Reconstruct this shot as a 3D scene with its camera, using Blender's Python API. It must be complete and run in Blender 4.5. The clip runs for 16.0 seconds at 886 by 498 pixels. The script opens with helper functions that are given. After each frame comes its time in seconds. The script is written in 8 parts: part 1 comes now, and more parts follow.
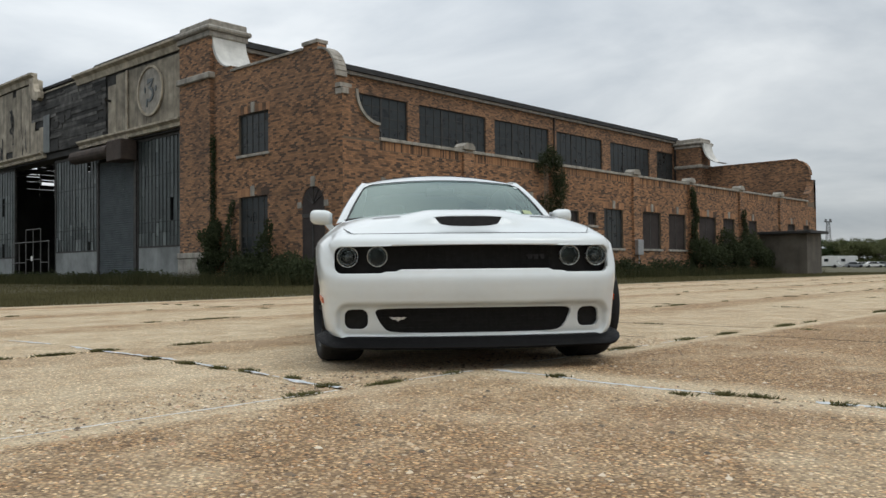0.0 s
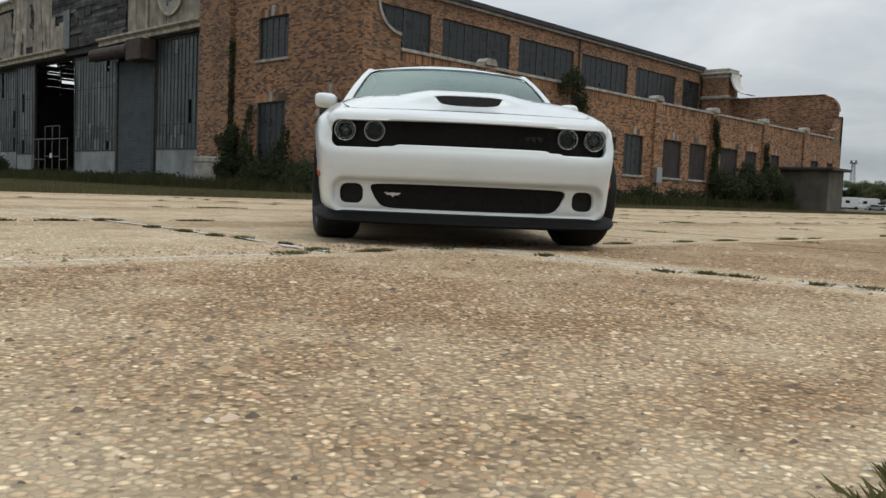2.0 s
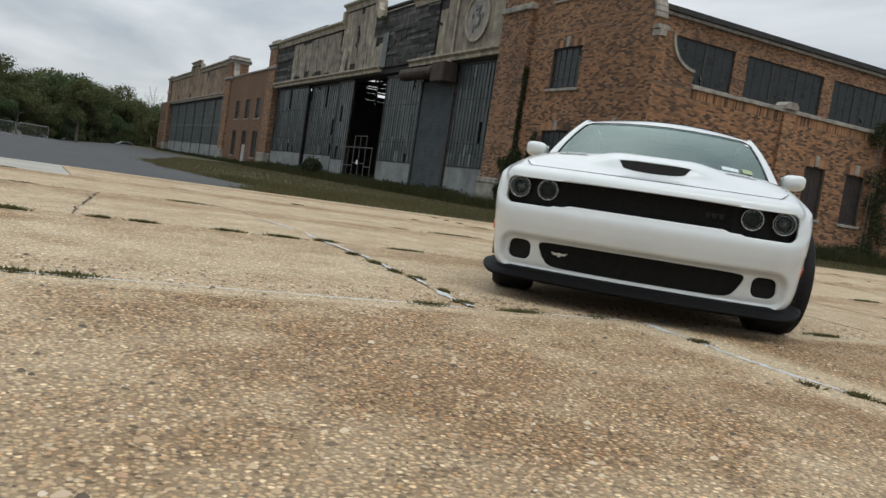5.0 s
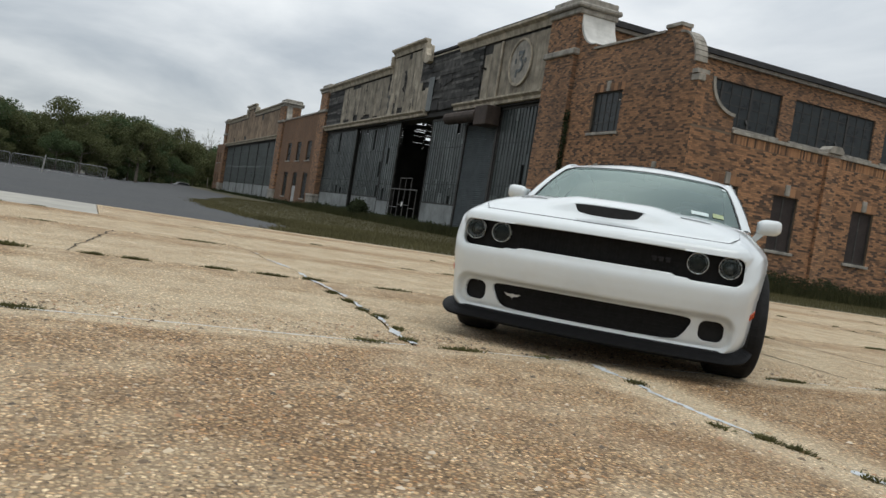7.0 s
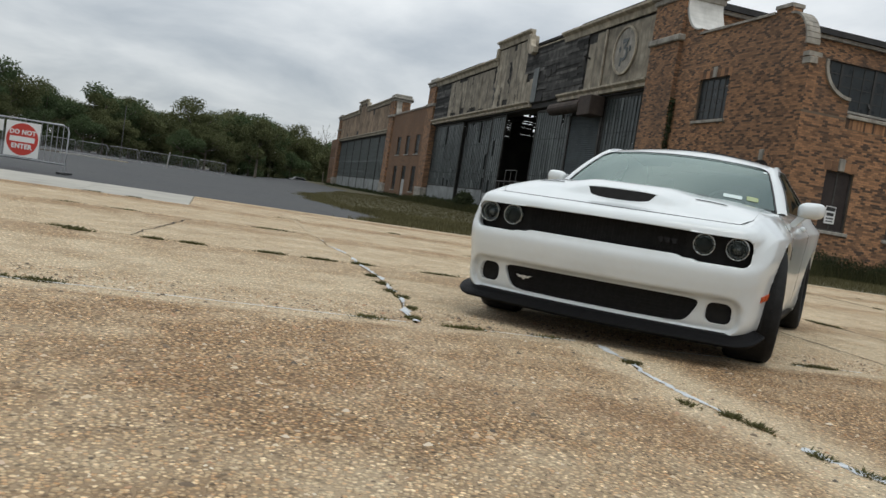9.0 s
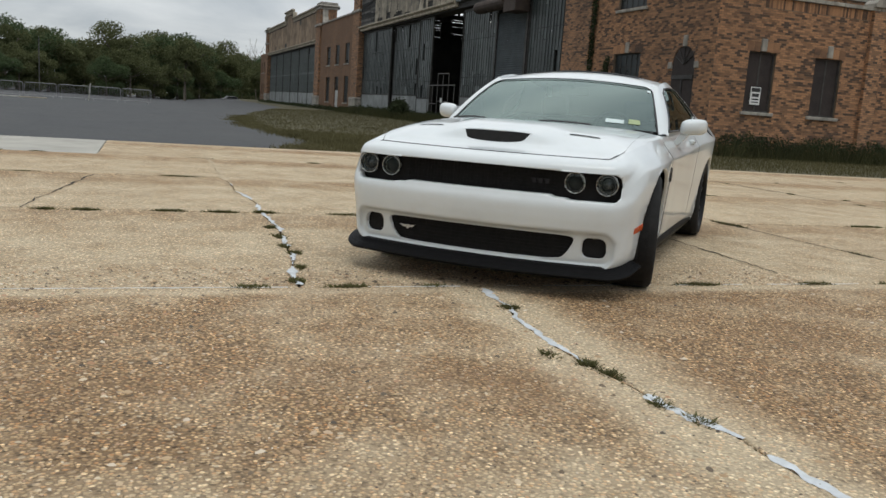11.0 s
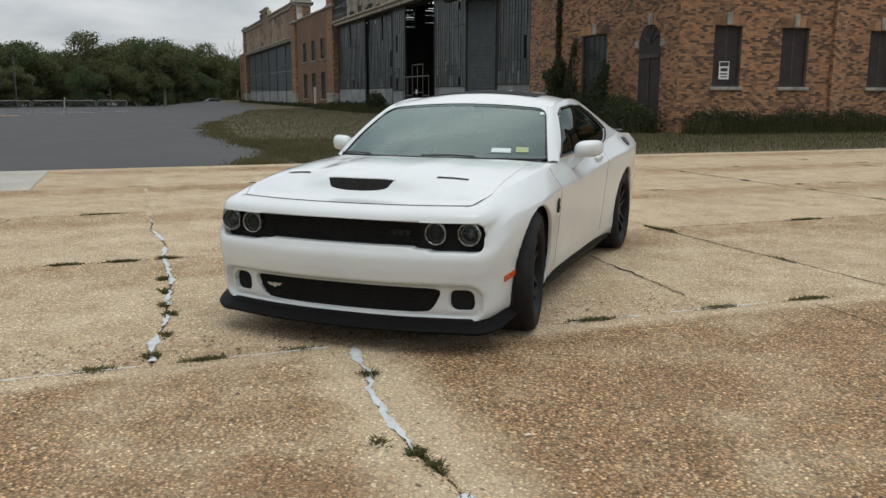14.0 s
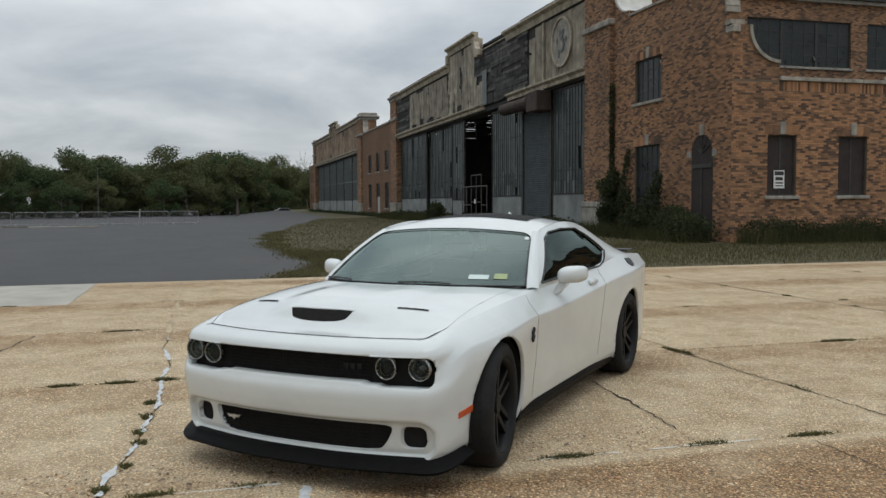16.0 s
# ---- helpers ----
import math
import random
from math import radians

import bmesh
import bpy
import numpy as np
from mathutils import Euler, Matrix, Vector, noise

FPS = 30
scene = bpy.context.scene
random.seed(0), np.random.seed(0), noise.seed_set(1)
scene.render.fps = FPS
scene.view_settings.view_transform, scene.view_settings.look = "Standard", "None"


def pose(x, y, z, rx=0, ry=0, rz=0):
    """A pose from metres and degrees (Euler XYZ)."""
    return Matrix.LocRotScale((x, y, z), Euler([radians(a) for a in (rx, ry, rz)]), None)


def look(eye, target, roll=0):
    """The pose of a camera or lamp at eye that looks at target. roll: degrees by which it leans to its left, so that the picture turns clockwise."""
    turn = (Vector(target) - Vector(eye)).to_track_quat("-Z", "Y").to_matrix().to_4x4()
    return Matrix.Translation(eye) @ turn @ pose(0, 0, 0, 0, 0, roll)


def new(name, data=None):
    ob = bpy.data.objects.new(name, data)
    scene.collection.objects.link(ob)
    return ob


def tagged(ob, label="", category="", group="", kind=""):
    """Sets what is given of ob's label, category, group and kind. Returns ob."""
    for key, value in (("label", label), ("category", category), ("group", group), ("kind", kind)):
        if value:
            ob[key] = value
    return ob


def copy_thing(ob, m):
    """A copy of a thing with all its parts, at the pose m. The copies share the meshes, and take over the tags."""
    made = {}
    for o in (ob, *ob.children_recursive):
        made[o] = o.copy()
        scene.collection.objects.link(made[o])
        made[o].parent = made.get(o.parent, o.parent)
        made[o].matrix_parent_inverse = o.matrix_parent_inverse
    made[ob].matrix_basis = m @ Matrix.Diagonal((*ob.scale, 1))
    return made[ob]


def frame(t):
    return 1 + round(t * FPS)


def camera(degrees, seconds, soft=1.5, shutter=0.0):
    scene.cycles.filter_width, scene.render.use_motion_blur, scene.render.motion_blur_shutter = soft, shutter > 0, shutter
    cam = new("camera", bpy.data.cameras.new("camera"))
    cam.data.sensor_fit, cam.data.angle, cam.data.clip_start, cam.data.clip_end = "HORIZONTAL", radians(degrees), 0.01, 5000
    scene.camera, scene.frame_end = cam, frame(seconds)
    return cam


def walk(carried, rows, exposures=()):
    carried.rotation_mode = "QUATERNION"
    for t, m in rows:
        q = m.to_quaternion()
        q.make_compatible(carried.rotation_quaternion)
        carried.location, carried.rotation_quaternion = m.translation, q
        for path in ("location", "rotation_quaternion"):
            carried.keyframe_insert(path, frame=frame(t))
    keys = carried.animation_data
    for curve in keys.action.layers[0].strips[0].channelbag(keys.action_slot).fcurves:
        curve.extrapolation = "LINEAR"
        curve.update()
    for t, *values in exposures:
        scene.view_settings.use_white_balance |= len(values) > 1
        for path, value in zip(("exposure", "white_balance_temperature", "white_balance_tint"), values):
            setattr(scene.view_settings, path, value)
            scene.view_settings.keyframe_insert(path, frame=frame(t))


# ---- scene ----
cam = camera(55.5, 16.0)
PATH = [
    (0, (3.124, -3.644, 0.582), (1.765, -2.177, 0.631), -0.6),
    (0.5, (3.146, -3.644, 0.513), (1.771, -2.192, 0.514), -0.3),
    (1, (3.176, -3.621, 0.439), (1.791, -2.179, 0.389), -0.2),
    (1.5, (3.215, -3.599, 0.371), (1.835, -2.155, 0.266), 0.6),
    (2, (3.237, -3.571, 0.329), (1.854, -2.132, 0.192), 2.4),
    (2.5, (3.259, -3.536, 0.405), (1.747, -2.24, 0.218), 6.0),
    (3, (3.261, -3.493, 0.514), (1.562, -2.465, 0.27), 8.0),
    (3.5, (3.391, -3.403, 0.547), (1.62, -2.495, 0.348), 8.4),
    (4, (3.515, -3.316, 0.555), (1.724, -2.439, 0.397), 8.2),
    (4.5, (3.605, -3.211, 0.57), (1.816, -2.329, 0.425), 8.7),
    (4.7, (3.617, -3.143, 0.569), (1.843, -2.23, 0.424), 8.5),
    (6.8, (3.997, -2.67, 0.661), (2.16, -1.883, 0.593), 9.2),
    (7, (4.014, -2.608, 0.657), (2.176, -1.821, 0.597), 9.1),
    (7.5, (4.054, -2.433, 0.644), (2.215, -1.652, 0.56), 8.0),
    (8, (4.143, -2.308, 0.646), (2.278, -1.599, 0.522), 7.2),
    (8.5, (4.27, -2.201, 0.667), (2.353, -1.646, 0.535), 7.2),
    (9, (4.347, -2.085, 0.69), (2.424, -1.546, 0.572), 8.8),
    (9.5, (4.366, -1.961, 0.691), (2.472, -1.334, 0.549), 7.1),
    (9.7, (4.361, -1.904, 0.718), (2.489, -1.221, 0.552), 5.6),
    (11.8, (4.496, -1.581, 1.151), (2.665, -0.888, 0.742), 4.1),
    (12, (4.447, -1.511, 1.171), (2.644, -0.741, 0.779), 3.8),
    (12.5, (4.372, -1.382, 1.249), (2.606, -0.513, 0.892), 2.4),
    (13, (4.433, -1.26, 1.301), (2.624, -0.482, 0.95), 1.8),
    (13.5, (4.487, -1.113, 1.347), (2.646, -0.427, 0.97), 1.3),
    (14, (4.395, -0.946, 1.38), (2.548, -0.271, 1.019), 0.1),
    (14.5, (4.347, -0.802, 1.438), (2.483, -0.148, 1.126), -0.6),
    (15, (4.447, -0.645, 1.463), (2.544, -0.088, 1.206), -0.2),
    (15.5, (4.515, -0.493, 1.488), (2.593, 0.024, 1.291), -0.1),
    (16, (4.476, -0.343, 1.506), (2.552, 0.191, 1.395), -0.3),
]
walk(cam, [(t, look(eye, target, roll)) for t, eye, target, roll in PATH], [(0, -0.2, 6350, 8), (0.5, -0.28, 6351, 8), (1, -0.33, 6352, 8), (2, -0.26, 6353, 8), (2.5, -0.26, 6354, 8.1), (3, -0.16, 6355, 8.1), (3.5, -0.33, 6356, 8.1), (4.5, -0.26, 6357, 8.1), (9.5, -0.3, 6365, 8.2), (14.5, -0.3, 6455, 9.4), (15, -0.3, 6420, 8.9), (15.5, -0.17, 6385, 8.5), (16, -0.42, 6350, 8)])

# ---- sky and light ----
def build_world():
    w = bpy.data.worlds.new("overcast_sky")
    w.use_nodes = True
    scene.world = w
    nt = w.node_tree
    nt.nodes.clear()
    N, L = nt.nodes.new, nt.links.new
    out, bg = N("ShaderNodeOutputWorld"), N("ShaderNodeBackground")
    tc, sep = N("ShaderNodeTexCoord"), N("ShaderNodeSeparateXYZ")
    L(tc.outputs["Generated"], sep.inputs[0])
    # cloud deck: the direction is spread out over a flat layer, so clouds shrink towards the horizon
    add = N("ShaderNodeMath"); add.operation = "ADD"; add.inputs[1].default_value = 0.22
    mx = N("ShaderNodeMath"); mx.operation = "MAXIMUM"; mx.inputs[1].default_value = 0.0
    L(sep.outputs[2], mx.inputs[0]); L(mx.outputs[0], add.inputs[0])
    dx, dy = N("ShaderNodeMath"), N("ShaderNodeMath")
    dx.operation = dy.operation = "DIVIDE"
    L(sep.outputs[0], dx.inputs[0]); L(add.outputs[0], dx.inputs[1])
    L(sep.outputs[1], dy.inputs[0]); L(add.outputs[0], dy.inputs[1])
    comb = N("ShaderNodeCombineXYZ")
    L(dx.outputs[0], comb.inputs[0]); L(dy.outputs[0], comb.inputs[1])
    n1 = N("ShaderNodeTexNoise")
    n1.inputs["Scale"].default_value, n1.inputs["Detail"].default_value, n1.inputs["Roughness"].default_value = 1.15, 7.0, 0.52
    n1.inputs["Distortion"].default_value = 0.35
    L(comb.outputs[0], n1.inputs["Vector"])
    ramp = N("ShaderNodeValToRGB")
    e = ramp.color_ramp.elements
    e[0].position, e[0].color = 0.36, (0.56, 0.60, 0.645, 1)
    e[1].position, e[1].color = 0.66, (1.02, 1.03, 1.03, 1)
    L(n1.outputs["Fac"], ramp.inputs[0])
    # brighter towards the zenith, as under a real overcast
    up = N("ShaderNodeMapRange")
    up.interpolation_type = "SMOOTHSTEP"
    up.inputs["From Min"].default_value, up.inputs["From Max"].default_value = -0.25, 0.95
    up.inputs["To Min"].default_value, up.inputs["To Max"].default_value = 0.56, 1.62
    L(sep.outputs[2], up.inputs["Value"])
    mul = N("ShaderNodeVectorMath"); mul.operation = "SCALE"
    L(ramp.outputs[0], mul.inputs[0]); L(up.outputs[0], mul.inputs["Scale"])
    sky = N("ShaderNodeTexSky")
    sky.sky_type, sky.sun_disc = "NISHITA", False
    sky.sun_elevation, sky.sun_rotation = SUN_ELEVATION, SUN_ROTATION
    sk = N("ShaderNodeVectorMath"); sk.operation = "SCALE"; sk.inputs["Scale"].default_value = 0.012
    L(sky.outputs[0], sk.inputs[0])
    tot = N("ShaderNodeVectorMath"); tot.operation = "ADD"
    L(mul.outputs[0], tot.inputs[0]); L(sk.outputs[0], tot.inputs[1])
    # the cloud thins towards the west; the unseen southern sky is dimmed to darken fronts
    west = N("ShaderNodeMapRange")
    west.interpolation_type = "SMOOTHSTEP"
    west.inputs["From Min"].default_value, west.inputs["From Max"].default_value = -1.0, 0.05
    west.inputs["To Min"].default_value, west.inputs["To Max"].default_value = 1.14, 0.88
    L(sep.outputs[0], west.inputs["Value"])
    thin = N("ShaderNodeVectorMath"); thin.operation = "SCALE"
    south = N("ShaderNodeMapRange")
    south.interpolation_type = "SMOOTHSTEP"
    south.inputs["From Min"].default_value, south.inputs["From Max"].default_value = -0.95, 0.15
    south.inputs["To Min"].default_value, south.inputs["To Max"].default_value = 0.88, 1.0
    L(sep.outputs[1], south.inputs["Value"])
    both = N("ShaderNodeMath"); both.operation = "MULTIPLY"
    L(west.outputs[0], both.inputs[0]); L(south.outputs[0], both.inputs[1])
    L(tot.outputs[0], thin.inputs[0]); L(both.outputs[0], thin.inputs["Scale"])
    L(thin.outputs[0], bg.inputs["Color"])
    bg.inputs["Strength"].default_value = 1.0
    L(bg.outputs[0], out.inputs[0])


SUN_ELEVATION, SUN_ROTATION = radians(72), radians(80)
build_world()
sun_data = bpy.data.lights.new("sun_behind_cloud", "SUN")
sun_data.energy, sun_data.angle, sun_data.color = 1.12, radians(38), (1.0, 0.98, 0.94)
sun = new("sun_behind_cloud", sun_data)
sun.matrix_world = look((0, 0, 60), (0 - 60 * math.sin(SUN_ROTATION) / math.tan(SUN_ELEVATION), -60 * math.cos(SUN_ROTATION) / math.tan(SUN_ELEVATION), 0))
scene.view_settings.exposure = 0.1


# ---- materials ----
def material(name, build):
    m = bpy.data.materials.new(name)
    m.use_nodes = True
    nt = m.node_tree
    bsdf = nt.nodes["Principled BSDF"]
    build(nt, bsdf)
    return m


def node(nt, kind, **values):
    n = nt.nodes.new(kind)
    for k, v in values.items():
        n.inputs[k.replace("_", " ")].default_value = v
    return n


def place(nt, scale=(1, 1, 1)):
    """World position, scaled."""
    g = nt.nodes.new("ShaderNodeNewGeometry")
    mp = nt.nodes.new("ShaderNodeMapping")
    mp.inputs["Scale"].default_value = scale
    nt.links.new(g.outputs["Position"], mp.inputs["Vector"])
    return mp.outputs[0]


def local(nt, scale=(1, 1, 1)):
    g = nt.nodes.new("ShaderNodeTexCoord")
    mp = nt.nodes.new("ShaderNodeMapping")
    mp.inputs["Scale"].default_value = scale
    nt.links.new(g.outputs["Object"], mp.inputs["Vector"])
    return mp.outputs[0]


def noise_tex(nt, vec, scale, detail=4.0, rough=0.55):
    n = node(nt, "ShaderNodeTexNoise", Scale=scale, Detail=detail, Roughness=rough)
    nt.links.new(vec, n.inputs["Vector"])
    return n.outputs["Fac"]


def ramp_of(nt, fac, stops):
    r = nt.nodes.new("ShaderNodeValToRGB")
    els = r.color_ramp.elements
    while len(els) < len(stops):
        els.new(0.5)
    for e, (p, c) in zip(els, stops):
        e.position = p
        e.color = (*c, 1) if len(c) == 3 else (c[0], c[0], c[0], 1)
    nt.links.new(fac, r.inputs[0])
    return r.outputs[0]


def mixed(nt, fac, a, b, mode="MIX"):
    m = nt.nodes.new("ShaderNodeMix")
    m.data_type, m.blend_type = "RGBA", mode
    for sock, v in ((m.inputs[0], fac), (m.inputs[6], a), (m.inputs[7], b)):
        if isinstance(v, (int, float)):
            sock.default_value = v
        elif isinstance(v, tuple):
            sock.default_value = (*v, 1)
        else:
            nt.links.new(v, sock)
    return m.outputs[2]


def bumped(nt, bsdf, height, strength=0.3, distance=0.01):
    b = node(nt, "ShaderNodeBump", Strength=strength, Distance=distance)
    nt.links.new(height, b.inputs["Height"])
    nt.links.new(b.outputs[0], bsdf.inputs["Normal"])


def simple(name, colour, rough=0.6, metal=0.0, vary=0.25, scale=6.0, bump=0.15, coat=0.0, stains=0.0, each=0.0):
    """Paint, metal or plastic of one colour, with grain and stains."""
    def build(nt, bsdf):
        p = place(nt)
        f1, f2 = noise_tex(nt, p, scale), noise_tex(nt, p, scale * 9, 3)
        dark = tuple(c * (1 - vary) for c in colour)
        lite = tuple(min(1, c * (1 + vary * 0.6)) for c in colour)
        c = ramp_of(nt, f1, [(0.3, dark), (0.7, lite)])
        if stains:
            s = noise_tex(nt, place(nt, (1, 1, 0.18)), scale * 1.7, 5)
            c = mixed(nt, ramp_of(nt, s, [(0.48, (0,)), (0.72, (stains,))]), c, tuple(v * 0.35 + 0.012 for v in colour))
        if each:
            # pieces differ from one another
            oi = nt.nodes.new("ShaderNodeObjectInfo")
            c = mixed(nt, 1.0, c, ramp_of(nt, oi.outputs["Random"], [(0.0, (1 - each,) * 3), (0.6, (1.0, 1.0, 1.0)), (1.0, (1 + each * 1.2,) * 3)]), "MULTIPLY")
        nt.links.new(c, bsdf.inputs["Base Color"])
        r = ramp_of(nt, f2, [(0.3, (max(0.02, rough - 0.08),)), (0.7, (min(1, rough + 0.08),))])
        nt.links.new(r, bsdf.inputs["Roughness"])
        bsdf.inputs["Metallic"].default_value = metal
        bsdf.inputs["Coat Weight"].default_value = coat
        if bump:
            bumped(nt, bsdf, f2, bump, 0.004)
    return material(name, build)


def brick_build(light, dark, mid, mortar):
    def build(nt, bsdf):
        g = nt.nodes.new("ShaderNodeNewGeometry")
        sep = nt.nodes.new("ShaderNodeSeparateXYZ")
        nt.links.new(g.outputs["Position"], sep.inputs[0])
        run = nt.nodes.new("ShaderNodeMath"); run.operation = "ADD"
        nt.links.new(sep.outputs[0], run.inputs[0]); nt.links.new(sep.outputs[1], run.inputs[1])
        cv = nt.nodes.new("ShaderNodeCombineXYZ")
        nt.links.new(run.outputs[0], cv.inputs[0]); nt.links.new(sep.outputs[2], cv.inputs[1])
        b = node(nt, "ShaderNodeTexBrick", Scale=1.0)
        b.inputs["Brick Width"].default_value, b.inputs["Row Height"].default_value = 0.225, 0.079
        b.inputs["Mortar Size"].default_value, b.inputs["Mortar Smooth"].default_value = 0.008, 0.3
        b.inputs["Color1"].default_value, b.inputs["Color2"].default_value = (0, 0, 0, 1), (1, 1, 1, 1)
        b.inputs["Mortar"].default_value = (0.5, 0.5, 0.5, 1)
        nt.links.new(cv.outputs[0], b.inputs["Vector"])
        # patches where dark or light bricks gather, drawn out along the courses
        mp = nt.nodes.new("ShaderNodeMapping"); mp.inputs["Scale"].default_value = (0.55, 2.3, 1)
        nt.links.new(cv.outputs[0], mp.inputs["Vector"])
        patch = noise_tex(nt, mp.outputs[0], 1.5, 6, 0.7)
        w = nt.nodes.new("ShaderNodeMath"); w.operation = "MULTIPLY_ADD"
        w.inputs[1].default_value = 0.75
        half = nt.nodes.new("ShaderNodeMath"); half.operation = "MULTIPLY"; half.inputs[1].default_value = 0.55
        nt.links.new(patch, half.inputs[0])
        nt.links.new(b.outputs["Color"], w.inputs[0]); nt.links.new(half.outputs[0], w.inputs[2])
        c = ramp_of(nt, w.outputs[0], [(0.34, dark), (0.50, mid), (0.72, tuple(0.5 * m + 0.5 * l for m, l in zip(mid, light))), (0.94, light)])
        c = mixed(nt, b.outputs["Fac"], c, mortar)
        grime = noise_tex(nt, place(nt, (1, 1, 0.35)), 0.33, 5, 0.6)
        c = mixed(nt, ramp_of(nt, grime, [(0.40, (0,)), (0.75, (0.55,))]), c, tuple(v * 0.8 for v in dark))
        nt.links.new(c, bsdf.inputs["Base Color"])
        bsdf.inputs["Roughness"].default_value = 0.9
        inv = nt.nodes.new("ShaderNodeMath"); inv.operation = "SUBTRACT"; inv.inputs[0].default_value = 1
        nt.links.new(b.outputs["Fac"], inv.inputs[1])
        bumped(nt, bsdf, inv.outputs[0], 0.6, 0.012)
    return build


M_BRICK = material("weathered_brick", brick_build((0.47, 0.245, 0.122), (0.085, 0.055, 0.039), (0.225, 0.122, 0.066), (0.17, 0.128, 0.090)))
M_BRICK2 = material("sooty_tan_brick", brick_build((0.245, 0.132, 0.068), (0.12, 0.070, 0.042), (0.185, 0.10, 0.053), (0.17, 0.11, 0.07)))
def laid_brick_build(light, dark, mid):
    """Single bricks: each has a colour of its own, and dark or light ones gather in patches."""
    def build(nt, bsdf):
        g, oi = nt.nodes.new("ShaderNodeNewGeometry"), nt.nodes.new("ShaderNodeObjectInfo")
        add, fr = nt.nodes.new("ShaderNodeMath"), nt.nodes.new("ShaderNodeMath")
        add.operation, fr.operation = "ADD", "FRACT"
        nt.links.new(g.outputs["Random Per Island"], add.inputs[0]); nt.links.new(oi.outputs["Random"], add.inputs[1])
        nt.links.new(add.outputs[0], fr.inputs[0])
        patch = noise_tex(nt, place(nt, (0.55, 0.55, 2.3)), 1.5, 6, 0.7)
        w = nt.nodes.new("ShaderNodeMath"); w.operation = "MULTIPLY_ADD"
        w.inputs[1].default_value = 0.75
        half = nt.nodes.new("ShaderNodeMath"); half.operation = "MULTIPLY"; half.inputs[1].default_value = 0.55
        nt.links.new(patch, half.inputs[0])
        nt.links.new(fr.outputs[0], w.inputs[0]); nt.links.new(half.outputs[0], w.inputs[2])
        c = ramp_of(nt, w.outputs[0], [(0.34, dark), (0.50, mid), (0.72, tuple(0.5 * m + 0.5 * l for m, l in zip(mid, light))), (0.94, light)])
        c = mixed(nt, 0.35, c, ramp_of(nt, noise_tex(nt, place(nt), 22, 4, 0.7), [(0.3, (0.5, 0.5, 0.5)), (0.7, (1.25, 1.25, 1.25))]), "MULTIPLY")
        grime = noise_tex(nt, place(nt, (1, 1, 0.35)), 0.33, 5, 0.6)
        c = mixed(nt, ramp_of(nt, grime, [(0.40, (0,)), (0.75, (0.36,))]), c, tuple(v * 0.9 for v in dark))
        nt.links.new(c, bsdf.inputs["Base Color"])
        bsdf.inputs["Roughness"].default_value = 0.9
        bumped(nt, bsdf, noise_tex(nt, place(nt), 45, 3), 0.4, 0.006)
    return build


M_LAID = material("laid_weathered_brick", laid_brick_build((0.47, 0.245, 0.122), (0.085, 0.055, 0.039), (0.225, 0.122, 0.066)))
M_MORTAR = simple("sandy_mortar", (0.17, 0.128, 0.090), 0.95, vary=0.35, scale=1.5, bump=0.3)
M_STONE = simple("cast_stone", (0.34, 0.315, 0.27), 0.9, vary=0.35, scale=2.5, bump=0.4, stains=0.6)
M_PALE = simple("pale_scroll_stone", (0.62, 0.61, 0.57), 0.85, vary=0.2, scale=1.5, bump=0.3, stains=0.25)
M_ROOF = simple("tar_roof_edge", (0.035, 0.034, 0.034), 0.8, vary=0.4, scale=2)
M_SASH = simple("rusty_dark_steel_sash", (0.045, 0.042, 0.038), 0.65, vary=0.5, scale=4)
M_BOARDED = simple("dark_board", (0.033, 0.024, 0.021), 0.8, vary=0.35, scale=2)
M_TAN = simple("weathered_tan_panel", (0.34, 0.298, 0.23), 0.9, vary=0.5, scale=1.3, bump=0.4, stains=0.8, each=0.25)
M_TAN2 = simple("rust_stained_tan_panel", (0.30, 0.215, 0.14), 0.9, vary=0.45, scale=0.9, bump=0.4, stains=0.6, each=0.15)
M_CORNICE = simple("flaking_cream_paint", (0.47, 0.41, 0.315), 0.9, vary=0.4, scale=2.2, bump=0.4, stains=0.6)
M_CLAP = simple("black_weathered_boards", (0.078, 0.075, 0.069), 0.9, vary=0.7, scale=2.0, bump=0.6, each=0.8)
M_DOORPANE = simple("dirty_grey_door_pane", (0.058, 0.070, 0.068), 0.4, vary=0.4, scale=1.2, bump=0.05, stains=0.5, each=0.28)
M_DOORPANE2 = simple("pale_replaced_door_pane", (0.130, 0.146, 0.142), 0.5, vary=0.4, scale=1.4, bump=0.05, stains=0.4, each=0.3)
M_DOORBASE = simple("chalky_white_door_base", (0.27, 0.285, 0.28), 0.8, vary=0.35, scale=0.9, bump=0.2, stains=0.4)
M_PALEDOOR = simple("chalky_white_door", (0.42, 0.42, 0.40), 0.8, vary=0.25, scale=2, stains=0.4)
M_DOORBAR = simple("painted_door_bar", (0.052, 0.060, 0.058), 0.7, vary=0.4, scale=3)
M_PALEBAR = simple("chalky_glazing_bar", (0.20, 0.22, 0.215), 0.7, vary=0.3, scale=3)
M_ROLLER = simple("grey_roller_slats", (0.095, 0.108, 0.115), 0.75, metal=0.0, vary=0.2, scale=1.5)
M_RUST = simple("rust_brown_housing", (0.055, 0.038, 0.029), 0.8, vary=0.4, scale=2)
# near-black, standing in for shade in the hall, behind windows and in gaps
M_DARK = simple("near_black", (0.045, 0.043, 0.041), 0.95, vary=0.4, scale=0.5)
M_STEEL = simple("galvanised_steel", (0.38, 0.39, 0.40), 0.45, metal=0.7, vary=0.2, scale=8)
M_GATE = simple("weathered_gate_tube", (0.13, 0.125, 0.12), 0.6, metal=0.3, vary=0.3, scale=8)
